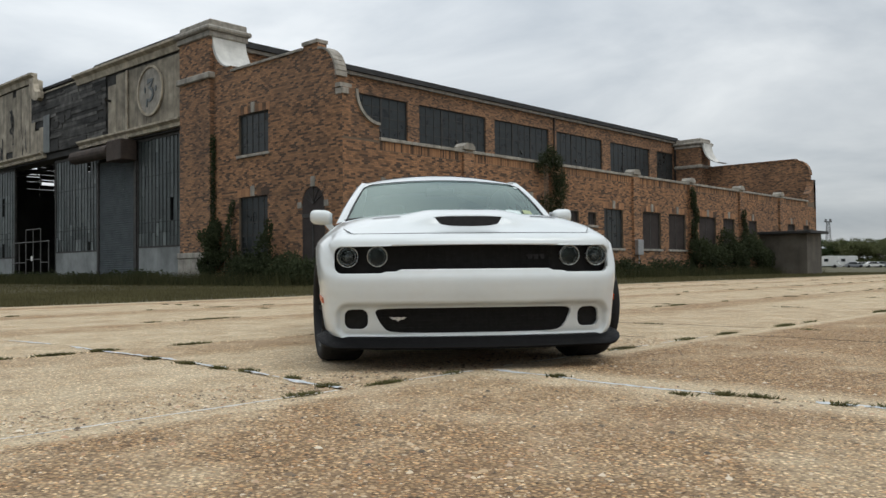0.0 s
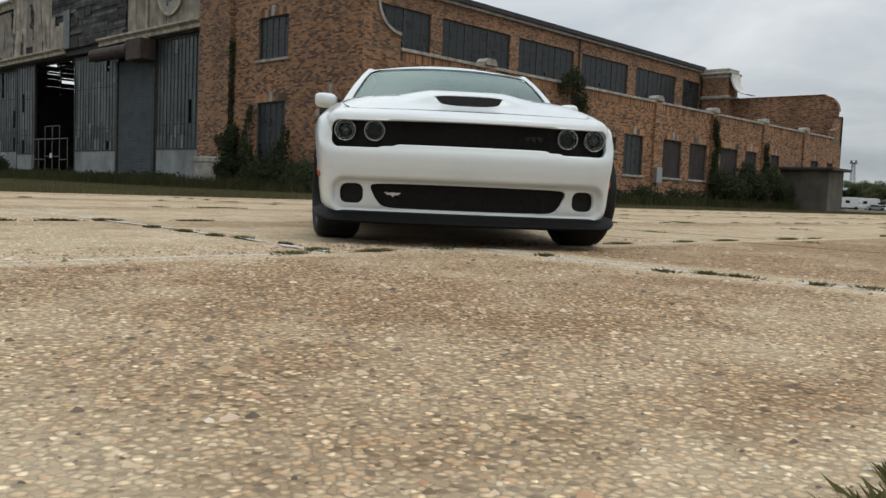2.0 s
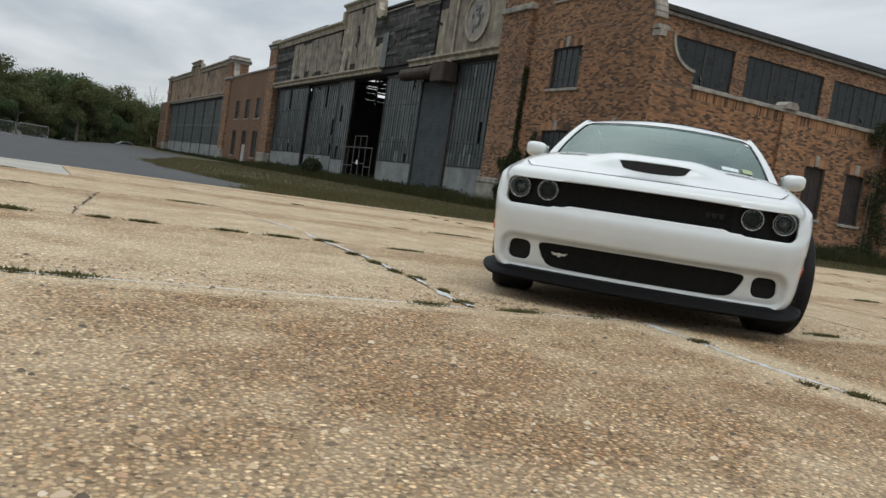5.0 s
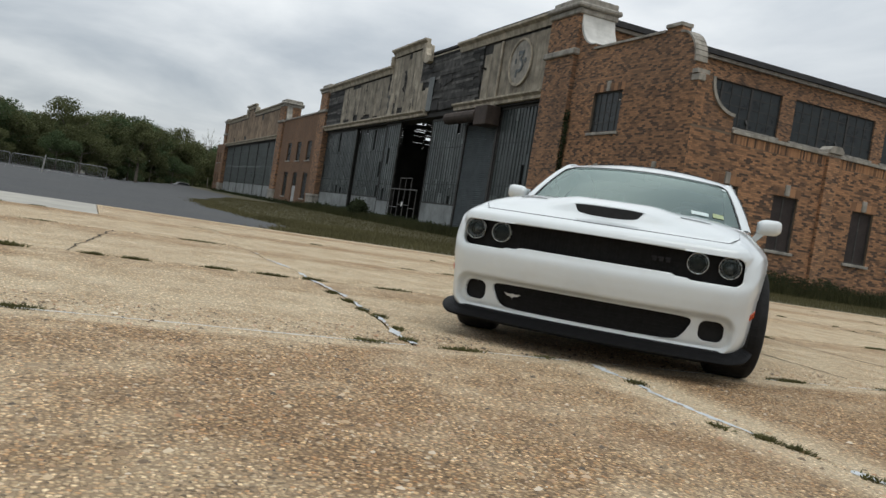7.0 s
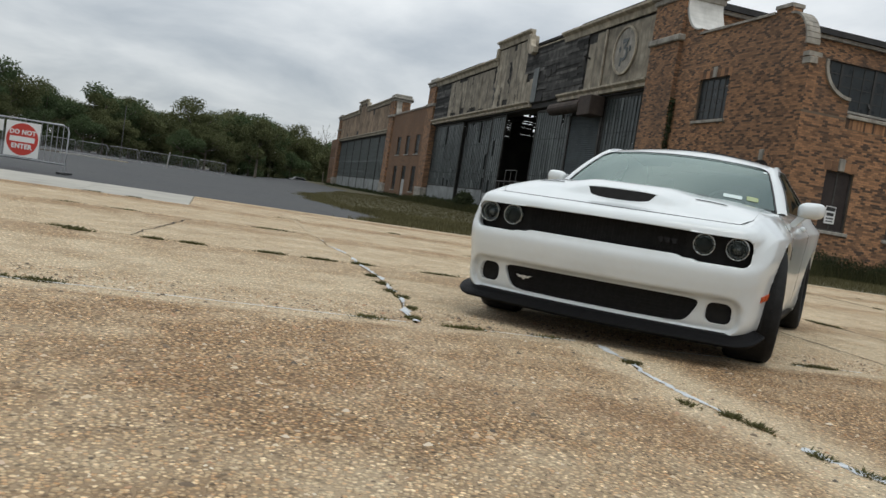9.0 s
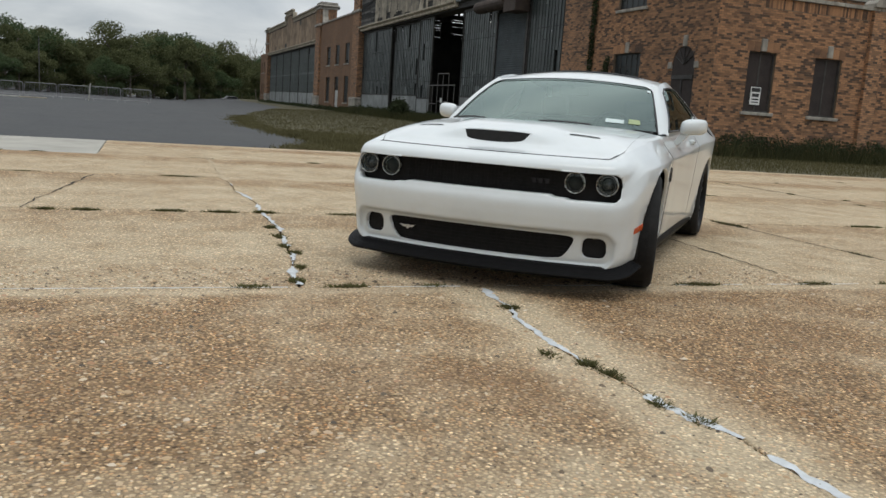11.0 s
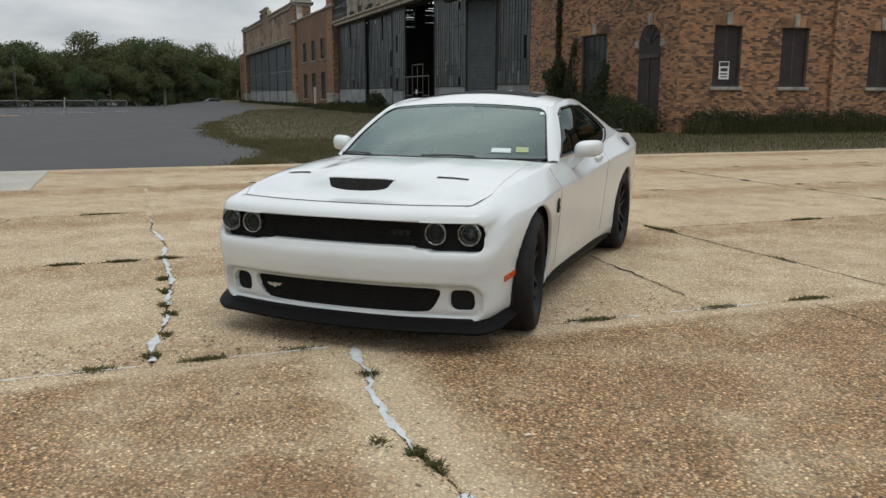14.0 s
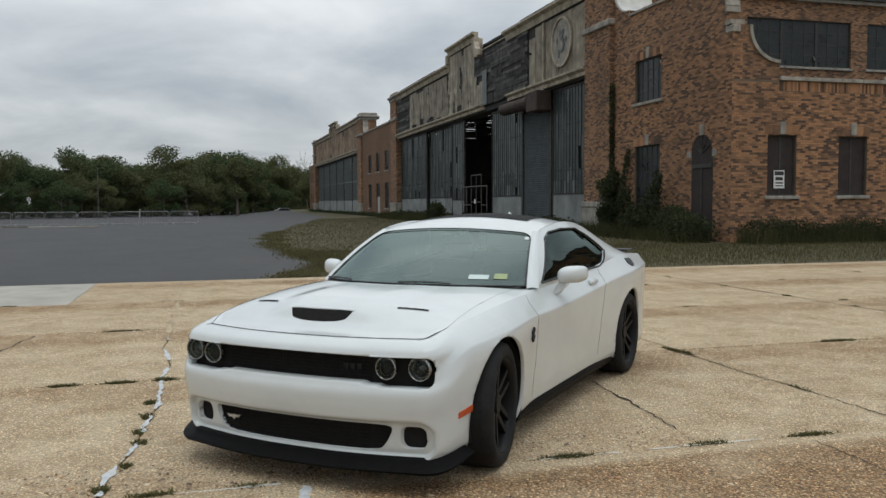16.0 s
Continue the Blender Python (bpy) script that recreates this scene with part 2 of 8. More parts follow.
M_SHED = simple("mossy_render", (0.115, 0.10, 0.08), 0.95, vary=0.35, scale=0.8, bump=0.4, stains=0.6)
M_WHITE = simple("white_sign_paint", (0.75, 0.75, 0.73), 0.5, vary=0.08, scale=3)
M_RED = simple("faded_red_sign", (0.52, 0.045, 0.03), 0.5, vary=0.12, scale=3)
M_BLACKMARK = simple("black_print", (0.03, 0.03, 0.03), 0.6, vary=0.1)


def glass_build(tint, rough):
    def build(nt, bsdf):
        p = place(nt)
        f = noise_tex(nt, p, 1.6, 5)
        nt.links.new(ramp_of(nt, f, [(0.3, tuple(v * 0.6 for v in tint)), (0.75, tuple(v * 1.6 for v in tint))]), bsdf.inputs["Base Color"])
        nt.links.new(ramp_of(nt, f, [(0.35, (rough,)), (0.8, (rough + 0.3,))]), bsdf.inputs["Roughness"])
    return build


M_PANE = material("grimy_window_pane", glass_build((0.026, 0.031, 0.032), 0.25))
M_PANE.node_tree.nodes["Principled BSDF"].inputs["Specular IOR Level"].default_value = 0.3
M_ROLLER.node_tree.nodes["Principled BSDF"].inputs["Specular IOR Level"].default_value = 0.15


# ---- mesh helpers ----
def box(bm, x0, x1, y0, y1, z0, z1):
    v = [bm.verts.new(p) for p in ((x0, y0, z0), (x1, y0, z0), (x1, y1, z0), (x0, y1, z0), (x0, y0, z1), (x1, y0, z1), (x1, y1, z1), (x0, y1, z1))]
    for f in ((0, 3, 2, 1), (4, 5, 6, 7), (0, 1, 5, 4), (1, 2, 6, 5), (2, 3, 7, 6), (3, 0, 4, 7)):
        bm.faces.new([v[i] for i in f])
    return v


def boxes(*dims):
    bm = bmesh.new()
    for d in dims:
        box(bm, *d)
    return bm


def bevelled(bm, amount=0.01, segments=1):
    bmesh.ops.bevel(bm, geom=list(bm.edges), offset=amount, segments=segments, affect="EDGES", profile=0.5)
    return bm


def prism(bm, outline, to3, a, b):
    """A closed outline of 2D points drawn out from a to b; to3(u, v, w) gives the place."""
    lo = [bm.verts.new(to3(u, v, a)) for u, v in outline]
    hi = [bm.verts.new(to3(u, v, b)) for u, v in outline]
    bm.faces.new(lo), bm.faces.new(hi[::-1])
    n = len(outline)
    for i in range(n):
        bm.faces.new((lo[i], hi[i], hi[(i + 1) % n], lo[(i + 1) % n]))
    bmesh.ops.recalc_face_normals(bm, faces=bm.faces)
    return bm


def tube(bm, points, radius, sides=6):
    """A round bar along points."""
    rings = []
    pts = [Vector(p) for p in points]
    for i, p in enumerate(pts):
        d = (pts[min(i + 1, len(pts) - 1)] - pts[max(i - 1, 0)]).normalized()
        a = d.orthogonal().normalized()
        c = d.cross(a)
        rings.append([bm.verts.new(p + radius * (math.cos(k * math.tau / sides) * a + math.sin(k * math.tau / sides) * c)) for k in range(sides)])
    for q, r in zip(rings, rings[1:]):
        best = min(range(sides), key=lambda s: (q[0].co - r[s].co).length)
        for k in range(sides):
            bm.faces.new((q[k], q[(k + 1) % sides], r[(k + 1 + best) % sides], r[(k + best) % sides]))
    bm.faces.new(rings[0][::-1]), bm.faces.new(rings[-1])
    return bm


def mesh_of(name, bm, smooth=False):
    bmesh.ops.recalc_face_normals(bm, faces=bm.faces)
    me = bpy.data.meshes.new(name)
    bm.to_mesh(me)
    bm.free()
    if smooth:
        me.polygons.foreach_set("use_smooth", [True] * len(me.polygons))
    return me


def part(name, bm, mat, parent=None, label="", smooth=False):
    """Links a bmesh as one mesh object, under a thing or under a part."""
    me = bm if isinstance(bm, bpy.types.Mesh) else mesh_of(name, bm, smooth)
    if mat and not me.materials:
        me.materials.append(mat)
    ob = new(name, me)
    ob.parent = parent
    if label:
        tagged(ob, label)
    return ob


def thing(name, label, category, m=None, group="", kind=""):
    ob = new(name)
    if m is not None:
        ob.matrix_basis = m
    return tagged(ob, label, category, group, kind)


def solid(name, bm, mat, label, category, group="", kind="", smooth=False):
    return tagged(part(name, bm, mat, None, "", smooth), label, category, group, kind)


def arc(cu, cv, r, a0, a1, n=10):
    return [(cu + r * math.cos(radians(a0 + (a1 - a0) * i / n)), cv + r * math.sin(radians(a0 + (a1 - a0) * i / n))) for i in range(n + 1)]


# ---- hangars ----
def holed(bm, u0, u1, z0, z1, holes, to3, depth):
    """A wall as one closed mesh from u0 to u1 and z0 to z1, with rectangular holes (u0, u1, z0, z1) right through its depth."""
    us = sorted({u0, u1, *[h[0] for h in holes], *[h[1] for h in holes]})
    zs = sorted({z0, z1, *[h[2] for h in holes if h[2] > z0], *[h[3] for h in holes]})
    open_ = lambda i, j: not (0 <= i < len(us) - 1 and 0 <= j < len(zs) - 1) or any(h[0] <= us[i] + 1e-6 and h[1] >= us[i + 1] - 1e-6 and h[2] <= zs[j] + 1e-6 and h[3] >= zs[j + 1] - 1e-6 for h in holes)
    got = {}

    def v(i, j, k):
        if (i, j, k) not in got:
            got[i, j, k] = bm.verts.new(to3(us[i], zs[j], depth * k))
        return got[i, j, k]
    for i in range(len(us) - 1):
        for j in range(len(zs) - 1):
            if open_(i, j):
                continue
            bm.faces.new((v(i, j, 0), v(i + 1, j, 0), v(i + 1, j + 1, 0), v(i, j + 1, 0)))
            bm.faces.new((v(i, j, 1), v(i, j + 1, 1), v(i + 1, j + 1, 1), v(i + 1, j, 1)))
            for di, dj, p, q in ((-1, 0, (i, j), (i, j + 1)), (1, 0, (i + 1, j), (i + 1, j + 1)), (0, -1, (i, j), (i + 1, j)), (0, 1, (i, j + 1), (i + 1, j + 1))):
                if open_(i + di, j + dj):
                    bm.faces.new((v(*p, 0), v(*q, 0), v(*q, 1), v(*p, 1)))


def window(parent, facing, at, u0, u1, z0, z1, columns, rows, mat=None, key=True, sill=True, boarded=False, name="window", broken=()):
    """A window in a wall. facing 'y': the wall runs along x and looks towards -y; 'x': it runs along y and looks towards +x."""
    def put(bm, a, b, c, d, z, e):
        # a..b along the wall, c..d outwards from the wall's face (negative: into it)
        if facing == "y":
            box(bm, a, b, at - d, at - c, z, e)
        else:
            box(bm, at + c, at + d, a, b, z, e)
    w, h = u1 - u0, z1 - z0
    bm = bmesh.new()
    t = 0.06
    wide = 0.028 if name == "clerestory_window" else 0.024
    holed(bm, u0, u1, z0, z1, [(u0 + t, u1 - t, z0 + t, z1 - t)], (lambda u, v, k: (u, at + 0.09 + k, v)) if facing == "y" else (lambda u, v, k: (at - 0.09 - k, u, v)), 0.08)
    fr = part(name, bm, M_SASH, parent, "rusty steel-framed window")
    if not boarded:
        for i in range(1, columns):
            u = u0 + w * i / columns
            bm = bmesh.new()
            k = 0.075 if name == "clerestory_window" and i % 3 == 0 else wide
            put(bm, u - k, u + k, -0.155, -0.085 if k > 0.05 else -0.105, z0 + t, z1 - t)
            part("mullion", bm, M_SASH, fr)
        for j in range(1, rows):
            z = z0 + h * j / rows
            bm = bmesh.new()
            put(bm, u0 + t, u1 - t, -0.15, -0.11, z - wide, z + wide)
            part("glazing_bar", bm, M_SASH, fr)
    if boarded:
        bm = bmesh.new()
        put(bm, u0 + t, u1 - t, -0.16, -0.13, z0 + t, z1 - t)
        part("board", bm, M_BOARDED, fr, "dark boarded panel")
        bm = bmesh.new()
        m = (u0 + u1) / 2
        put(bm, m - 0.03, m + 0.03, -0.13, -0.115, z0 + t, z1 - t)
        part("batten", bm, M_SASH, fr)
    else:
        for i in range(columns):
            for j in range(rows):
                if (i, j) in broken:
                    continue
                a, b = u0 + w * i / columns, u0 + w * (i + 1) / columns
                z, e = z0 + h * j / rows, z0 + h * (j + 1) / rows
                bm = bmesh.new()
                put(bm, a + 0.005, b - 0.005, -0.134, -0.126, z + 0.005, e - 0.005)
                part("pane", bm, mat or M_PANE, fr)
    if sill:
        bm = bmesh.new()
        put(bm, u0 - 0.12, u1 + 0.12, -0.12, 0.09, z0 - 0.13, z0 - 0.003)
        part("sill", bevelled(bm, 0.015), M_STONE, fr, "pale stone sill")
    if key:
        bm = bmesh.new()
        m = (u0 + u1) / 2
        put(bm, m - 0.13, m + 0.13, -0.05, 0.06, z1 + 0.003, z1 + 0.46)
        part("keystone", bevelled(bm, 0.02), M_STONE, fr, "pale stone keystone")
        n = max(4, int(w / 0.24))
        for i in range(n):
            a = u0 - 0.12 + (w + 0.24) * i / n
            if abs(a + 0.1 - m) > 0.16:
                bm = bmesh.new()
                put(bm, a + 0.012, a + (w + 0.24) / n - 0.012, -0.02, 0.014, z1 + 0.004, z1 + 0.34)
                part("soldier_brick", bm, M_LAID, fr)
    return fr


def coping(parent, outline, to3, width, thick=0.16, mat=None):
    """Stones along an outline (top of a wall), each a block of its own on the thickness of the wall."""
    for (u, v), (p, q) in zip(outline, outline[1:]):
        d = Vector((p - u, q - v))
        if d.length < 1e-4:
            continue
        n = Vector((-d.y, d.x)).normalized() * thick
        if n.y < 0 and abs(n.y) > 1e-3:
            n = -n
        g = d.normalized() * 0.006
        bm = bmesh.new()
        prism(bm, [(u + g.x, v + g.y), (p - g.x, q - g.y), (p - g.x + n.x, q - g.y + n.y), (u + g.x + n.x, v + g.y + n.y)], to3, -0.08, width + 0.08)
        part("coping_stone", bm, mat or M_STONE, parent)


FRONT, SIDE, MAIN, REAR = 17.69, -21.91, -34.0, 69.6
WALL = 0.42


BRICK_MESHES = {}


def lay_bricks(wall, u0, u1, z0, z1, holes_at, to3, near):
    """Bricks in running bond on a wall's face, proud of the mortar. Those inside near are objects of their own, the rest are one part."""
    L, H, J = 0.225, 0.079, 0.010
    vs, fs = [], []
    single = []
    row = int(z0 / H)
    while (row + 1) * H <= z1 + 1e-6:
        zc = (row + 0.5) * H
        spans, x = [], u0
        for a, b in sorted(holes_at(zc)):
            if a > x:
                spans.append((x, min(a, u1)))
            x = max(x, b)
        if x < u1:
            spans.append((x, u1))
        for a, b in spans:
            k = math.floor(a / L) - 1
            while k * L + (L / 2 if row % 2 else 0) < b:
                p = k * L + (L / 2 if row % 2 else 0)
                k += 1
                s, e = max(a, p + J / 2), min(b, p + L - J / 2)
                if e - s < 0.04:
                    continue
                out = 0.006 + 0.004 * noise.noise(Vector((p * 3.1, zc * 7.7, 0)))
                lo, hi = zc - H / 2 + J / 2, zc + H / 2 - J / 2
                if near and near[0] <= s and e <= near[1] and near[2] < zc < near[3] and len(single) < 300:
                    single.append((s, e, lo, hi))
                    continue
                n = len(vs)
                vs += [to3(s, 0.0005, lo), to3(e, 0.0005, lo), to3(e, 0.0005, hi), to3(s, 0.0005, hi)]
                c = 0.003
                vs += [to3(s + c, out, lo + c), to3(e - c, out, lo + c), to3(e - c, out, hi - c), to3(s + c, out, hi - c)]
                fs += [(n + 4, n + 5, n + 6, n + 7)] + [(n + i, n + (i + 1) % 4, n + 4 + (i + 1) % 4, n + 4 + i) for i in range(4)]
        row += 1
    me = bpy.data.meshes.new("brickwork")
    me.from_pydata(vs, [], fs)
    me.update()
    tagged(part("brickwork", me, M_LAID, wall), kind="stuff")
    for s, e, lo, hi in single:
        key = round(e - s, 3)
        if key not in BRICK_MESHES:
            bm = bmesh.new()
            box(bm, 0, e - s, -0.006, 0.0005, 0, hi - lo)
            BRICK_MESHES[key] = mesh_of("brick", bm)
        ob = part("brick", BRICK_MESHES[key], M_LAID, wall)
        ob.location = to3(s, 0.0, lo)


def annex_front_outline():
    """The top of the annex's front wall, from the pier to the corner: a scroll, a level run and a rounded shoulder."""
    scroll = [(-29.55 - 1.5 * math.cos(radians(a)), 11.75 - 1.85 * math.sin(radians(a))) for a in range(0, 91, 9)]
    shoulder = [(-23.35 + 1.1 * math.sin(radians(a)), 8.25 + 1.25 * math.cos(radians(a))) for a in range(0, 91, 10)]
    return scroll, [(-29.55, 9.62), (-24.35, 9.62), (-24.35, 9.78), (-23.35, 9.78)], shoulder + [(-22.25, 7.78), (SIDE, 7.78)]


def side_curve(flip=None):
    """The sweep from the corner down to the level coping, along y."""
    pts = [(FRONT, 7.78), (18.35, 7.78)] + [(19.65 - 1.3 * math.cos(radians(a)), 7.7 - 1.25 * math.sin(radians(a))) for a in range(0, 91, 10)]
    return pts if flip is None else [(flip - (y - FRONT), z) for y, z in pts]


def build_annex(hangar):
    # front wall with two windows and an arched door
    holes = [(-29.0, -26.78, 5.74, 7.55), (-29.0, -26.85, 1.05, 3.88), (-24.45, -23.02, 0.0, 3.3)]
    bm = bmesh.new()
    flat = lambda u, v, w: (u, FRONT + w, v)
    holed(bm, -31.4, SIDE, -0.3, 7.6, holes, flat, WALL)
    front_wall = part("front_wall", bm, M_MORTAR, hangar, "orange and brown weathered brick wall")
    bm = bmesh.new()
    scroll, level, shoulder = annex_front_outline()
    prism(bm, [(-31.4, 7.6), (-31.4, 11.75)] + scroll + level + shoulder + [(SIDE, 7.6)], flat, 0.0, WALL)
    part("front_parapet", bm, M_BRICK, hangar, "curved brick parapet")
    part("door_reveal", boxes((-24.45, -24.43, FRONT + 0.02, FRONT + WALL, 0, 3.3), (-23.04, -23.02, FRONT + 0.02, FRONT + WALL, 0, 3.3)), M_BRICK, hangar)
    window(hangar, "y", FRONT, -29.0, -26.78, 5.74, 7.55, 5, 4, broken={(4, 3)})
    window(hangar, "y", FRONT, -29.0, -26.85, 1.05, 3.88, 5, 5)
    # arched door
    dm = (-24.45 - 23.02) / 2
    bm = bmesh.new()
    prism(bm, [(-24.45, 0.0), (-23.02, 0.0), (-23.02, 3.3)] + arc(dm, 3.3, 0.715, 0, 180, 14)[1:], lambda u, v, w: (u, FRONT + w, v), -0.006, 0.03)
    # a shallow panel, proud of the wall, stands for the arched door and its fanlight
    door = part("arched_door", bm, M_BOARDED, hangar, "dark arched wooden door")
    part("door_rail", boxes((-24.42, -23.05, FRONT - 0.05, FRONT - 0.01, 2.75, 2.9), (dm - 0.04, dm + 0.04, FRONT - 0.04, FRONT - 0.01, 0.1, 2.75)), M_SASH, door)
    bm = bmesh.new()
    for i in range(5):
        a = radians(30 + 30 * i)
        tube(bm, [(dm, FRONT - 0.02, 3.3), (dm + 0.66 * math.cos(a), FRONT - 0.02, 3.3 + 0.66 * math.sin(a))], 0.018, 5)
    part("fanlight_bar", bm, M_SASH, door)
    for i in range(11):
        a0, a1 = radians(180 * i / 11 + 1), radians(180 * (i + 1) / 11 - 1)
        bm = bmesh.new()
        prism(bm, [(dm + r * math.cos(a), 3.3 + r * math.sin(a)) for r, a in ((0.72, a0), (0.72, a1), (1.0, a1), (1.0, a0))], lambda u, v, w: (u, FRONT + w, v), -0.03, 0.02)
        part("arch_brick", bm, M_BRICK, door)
    for x0, z0 in ((dm - 0.12, 3.98), (-24.72, 3.15), (-23.02, 3.15)):
        bm = boxes((x0, x0 + 0.26, FRONT - 0.07, FRONT + 0.02, z0, z0 + (0.42 if z0 > 3.5 else 0.26)))
        part("keystone", bevelled(bm, 0.02), M_STONE, door, "pale stone block")
    # coping stones of the front parapet
    coping(hangar, [level[0], level[1]], flat, WALL, 0.1)
    coping(hangar, [level[2], level[3]], flat, WALL, 0.14)
    coping(hangar, shoulder[:-2], flat, WALL, 0.08)
    coping(hangar, shoulder[-2:], flat, WALL, 0.16)
    part("shoulder_block", bevelled(boxes((-22.3, SIDE + 0.06, FRONT - 0.04, FRONT + 0.3, 7.5, 7.75)), 0.02), M_STONE, hangar)
    # the deep pale scroll between the pier and the parapet
    bm = bmesh.new()
    low = [(x + 0.02, z) for x, z in scroll]
    prism(bm, low + [(x - 0.14, z - 0.02) for x, z in low[::-1]], flat, -0.06, 1.75)
    part("scroll", bm, M_PALE, hangar, "pale curved stone scroll", smooth=False)
    # side wall with its windows and pilasters
    wins = [(19.2, 20.43), (22.27, 23.55), (26.6, 27.85), (29.2, 30.45), (36.5, 38.5), (40.7, 42.9), (43.9, 46.1), (48.0, 50.5), (51.6, 53.4), (55.8, 57.3), (63.2, 64.8), (66.6, 68.0)]
    small = [(33.2, 34.0), (34.9, 35.7)]
    holes = [(a, b, 1.68, 3.9) for a, b in wins] + [(a, b, 2.9, 3.6) for a, b in small]
    bm = bmesh.new()
    side = lambda u, v, w: (SIDE - w, u, v)
    holed(bm, FRONT + WALL, REAR, -0.3, 5.84, holes, side, WALL)
    side_wall = part("side_wall", bm, M_MORTAR, hangar, "long weathered brick side wall")
    bm = bmesh.new()
    prism(bm, [(FRONT + WALL, 5.84)] + [(max(y, FRONT + WALL), z) for y, z in side_curve()] + [(19.65, 5.84)], side, 0.0, WALL)
    part("side_parapet", bm, M_BRICK, hangar)
    bm = bmesh.new()
    prism(bm, [(REAR, 5.84)] + [(y, z) for y, z in side_curve(REAR)] + [(REAR - 1.96, 5.84)], side, 0.0, WALL)
    part("side_parapet", bm, M_BRICK, hangar)
    # the bricks themselves
    def door_holes(z):
        out = [(a, b) for a, b, lo, hi in ((-29.0, -26.78, 5.74, 7.55), (-29.0, -26.85, 1.05, 3.88), (-24.45, -23.02, 0.0, 3.3)) if lo < z < hi]
        if 3.3 <= z < 4.05:
            k = math.sqrt(max(0.0, 0.74 ** 2 - (z - 3.3) ** 2))
            out.append((-23.735 - k, -23.735 + k))
        return out
    lay_bricks(front_wall, -31.05, SIDE, 0.0, 7.6, door_holes, lambda u, w, z: (u, FRONT - w, z), (-22.92, SIDE, 1.0, 7.0))
    lay_bricks(front_wall, FRONT, FRONT + WALL, 5.85, 7.6, lambda z: [], lambda u, w, z: (SIDE + w, u, z), None)
    lay_bricks(side_wall, FRONT, 19.66, 5.4515, 5.84, lambda z: [], lambda u, w, z: (SIDE + w, u, z), None)
    side_holes = lambda z: [(a, b) for a, b, lo, hi in holes if lo < z < hi]
    lay_bricks(side_wall, FRONT, REAR, 0.0, 5.46, side_holes, lambda u, w, z: (SIDE + w, u, z), None)
    for i, (a, b) in enumerate(wins):
        window(hangar, "x", SIDE, a, b, 1.68, 3.9, 4, 5, boarded=i != 4)
    for a, b in small:
        window(hangar, "x", SIDE, a, b, 2.9, 3.6, 2, 2, boarded=True, key=False)
    coping(hangar, side_curve()[1:], side, WALL, 0.12)
    coping(hangar, side_curve(REAR)[1:], side, WALL, 0.07, M_BRICK)
    edges = [19.65, 25.0, 31.7, 39.8, 46.8, 54.4, 61.7, REAR - 1.96]
    for a, b in zip(edges, edges[1:]):
        n = max(1, round((b - a) / 1.9))
        for i in range(n):
            y0, y1 = a + (b - a) * i / n, a + (b - a) * (i + 1) / n
            part("coping_stone", bevelled(boxes((SIDE - WALL - 0.06, SIDE + 0.1, y0 + 0.006, y1 - 0.006, 5.845, 5.98)), 0.012), M_STONE, hangar)
    for y in edges[1:-1]:
        p = part("pilaster", boxes((SIDE + 0.003, SIDE + 0.16, y - 0.33, y + 0.33, -0.3, 5.83)), M_BRICK, hangar)
        bm = bmesh.new()
        prism(bm, [(-0.38, 5.985), (0.38, 5.985), (0.38, 6.12), (0.22, 6.28), (-0.22, 6.28), (-0.38, 6.12)], lambda u, v, w: (SIDE + w, y + u, v), -0.40, 0.22)
        part("pilaster_cap", bm, M_STONE, p, "pale stone cap")
    # band of upright bricks under the coping
    bm = bmesh.new()
    y = 19.66
    while y < REAR - 2:
        box(bm, SIDE + 0.0005, SIDE + rng.uniform(0.008, 0.016), y, y + 0.07, 5.475, 5.835)
        y += 0.08
    tagged(part("soldier_band", bm, M_LAID, hangar), kind="stuff")
    # rear gable, roof
    bm = bmesh.new()
    back = lambda u, v, w: (u, REAR - WALL + w, v)
    prism(bm, [(MAIN, -0.3), (SIDE, -0.3), (SIDE, 7.78), (-22.25, 7.78)] + [(x, z) for x, z in shoulder[:-2]][::-1] + [(-23.35, 9.62), (MAIN, 9.62)], back, 0.0, WALL)
    part("rear_wall", bm, M_BRICK, hangar)
    coping(hangar, [(x, z) for x, z in shoulder[:-2]], back, WALL, 0.07, M_BRICK)
    coping(hangar, [(MAIN, 9.62), (-23.35, 9.62)], back, WALL, 0.07, M_BRICK)
    bm = bmesh.new()
    prism(bm, low + [(x - 0.14, z - 0.02) for x, z in low[::-1]], back, -1.2, WALL + 0.06)
    part("scroll", bm, M_PALE, hangar, "pale curved stone scroll")
    part("annex_roof", boxes((MAIN + 0.2, SIDE - WALL, FRONT + WALL, REAR - WALL, 5.3, 5.5)), M_ROOF, hangar)
    # shed at the far end
    part("shed", bevelled(boxes((SIDE + 0.003, -18.5, 57.7, 60.6, -0.2, 2.9)), 0.02), M_SHED, hangar, "low mossy rendered shed")
    part("shed_roof", bevelled(boxes((SIDE + 0.003, -18.1, 57.3, 61.0, 2.903, 3.1)), 0.02), M_ROOF, hangar)
    part("meter_box", bevelled(boxes((SIDE + 0.165, SIDE + 0.4, 39.5, 40.1, 1.3, 2.2)), 0.02), M_STEEL, hangar, "grey metal meter box on the brick wall")
    part("meter_pipe", tube(bmesh.new(), [(SIDE + 0.25, 39.8, 1.3), (SIDE + 0.25, 39.8, -0.1)], 0.035), M_STEEL, hangar)
    part("downpipe", tube(bmesh.new(), [(MAIN + 0.12, 48.85, 12.1), (MAIN + 0.12, 48.85, 5.5)], 0.07), M_RUST, hangar)
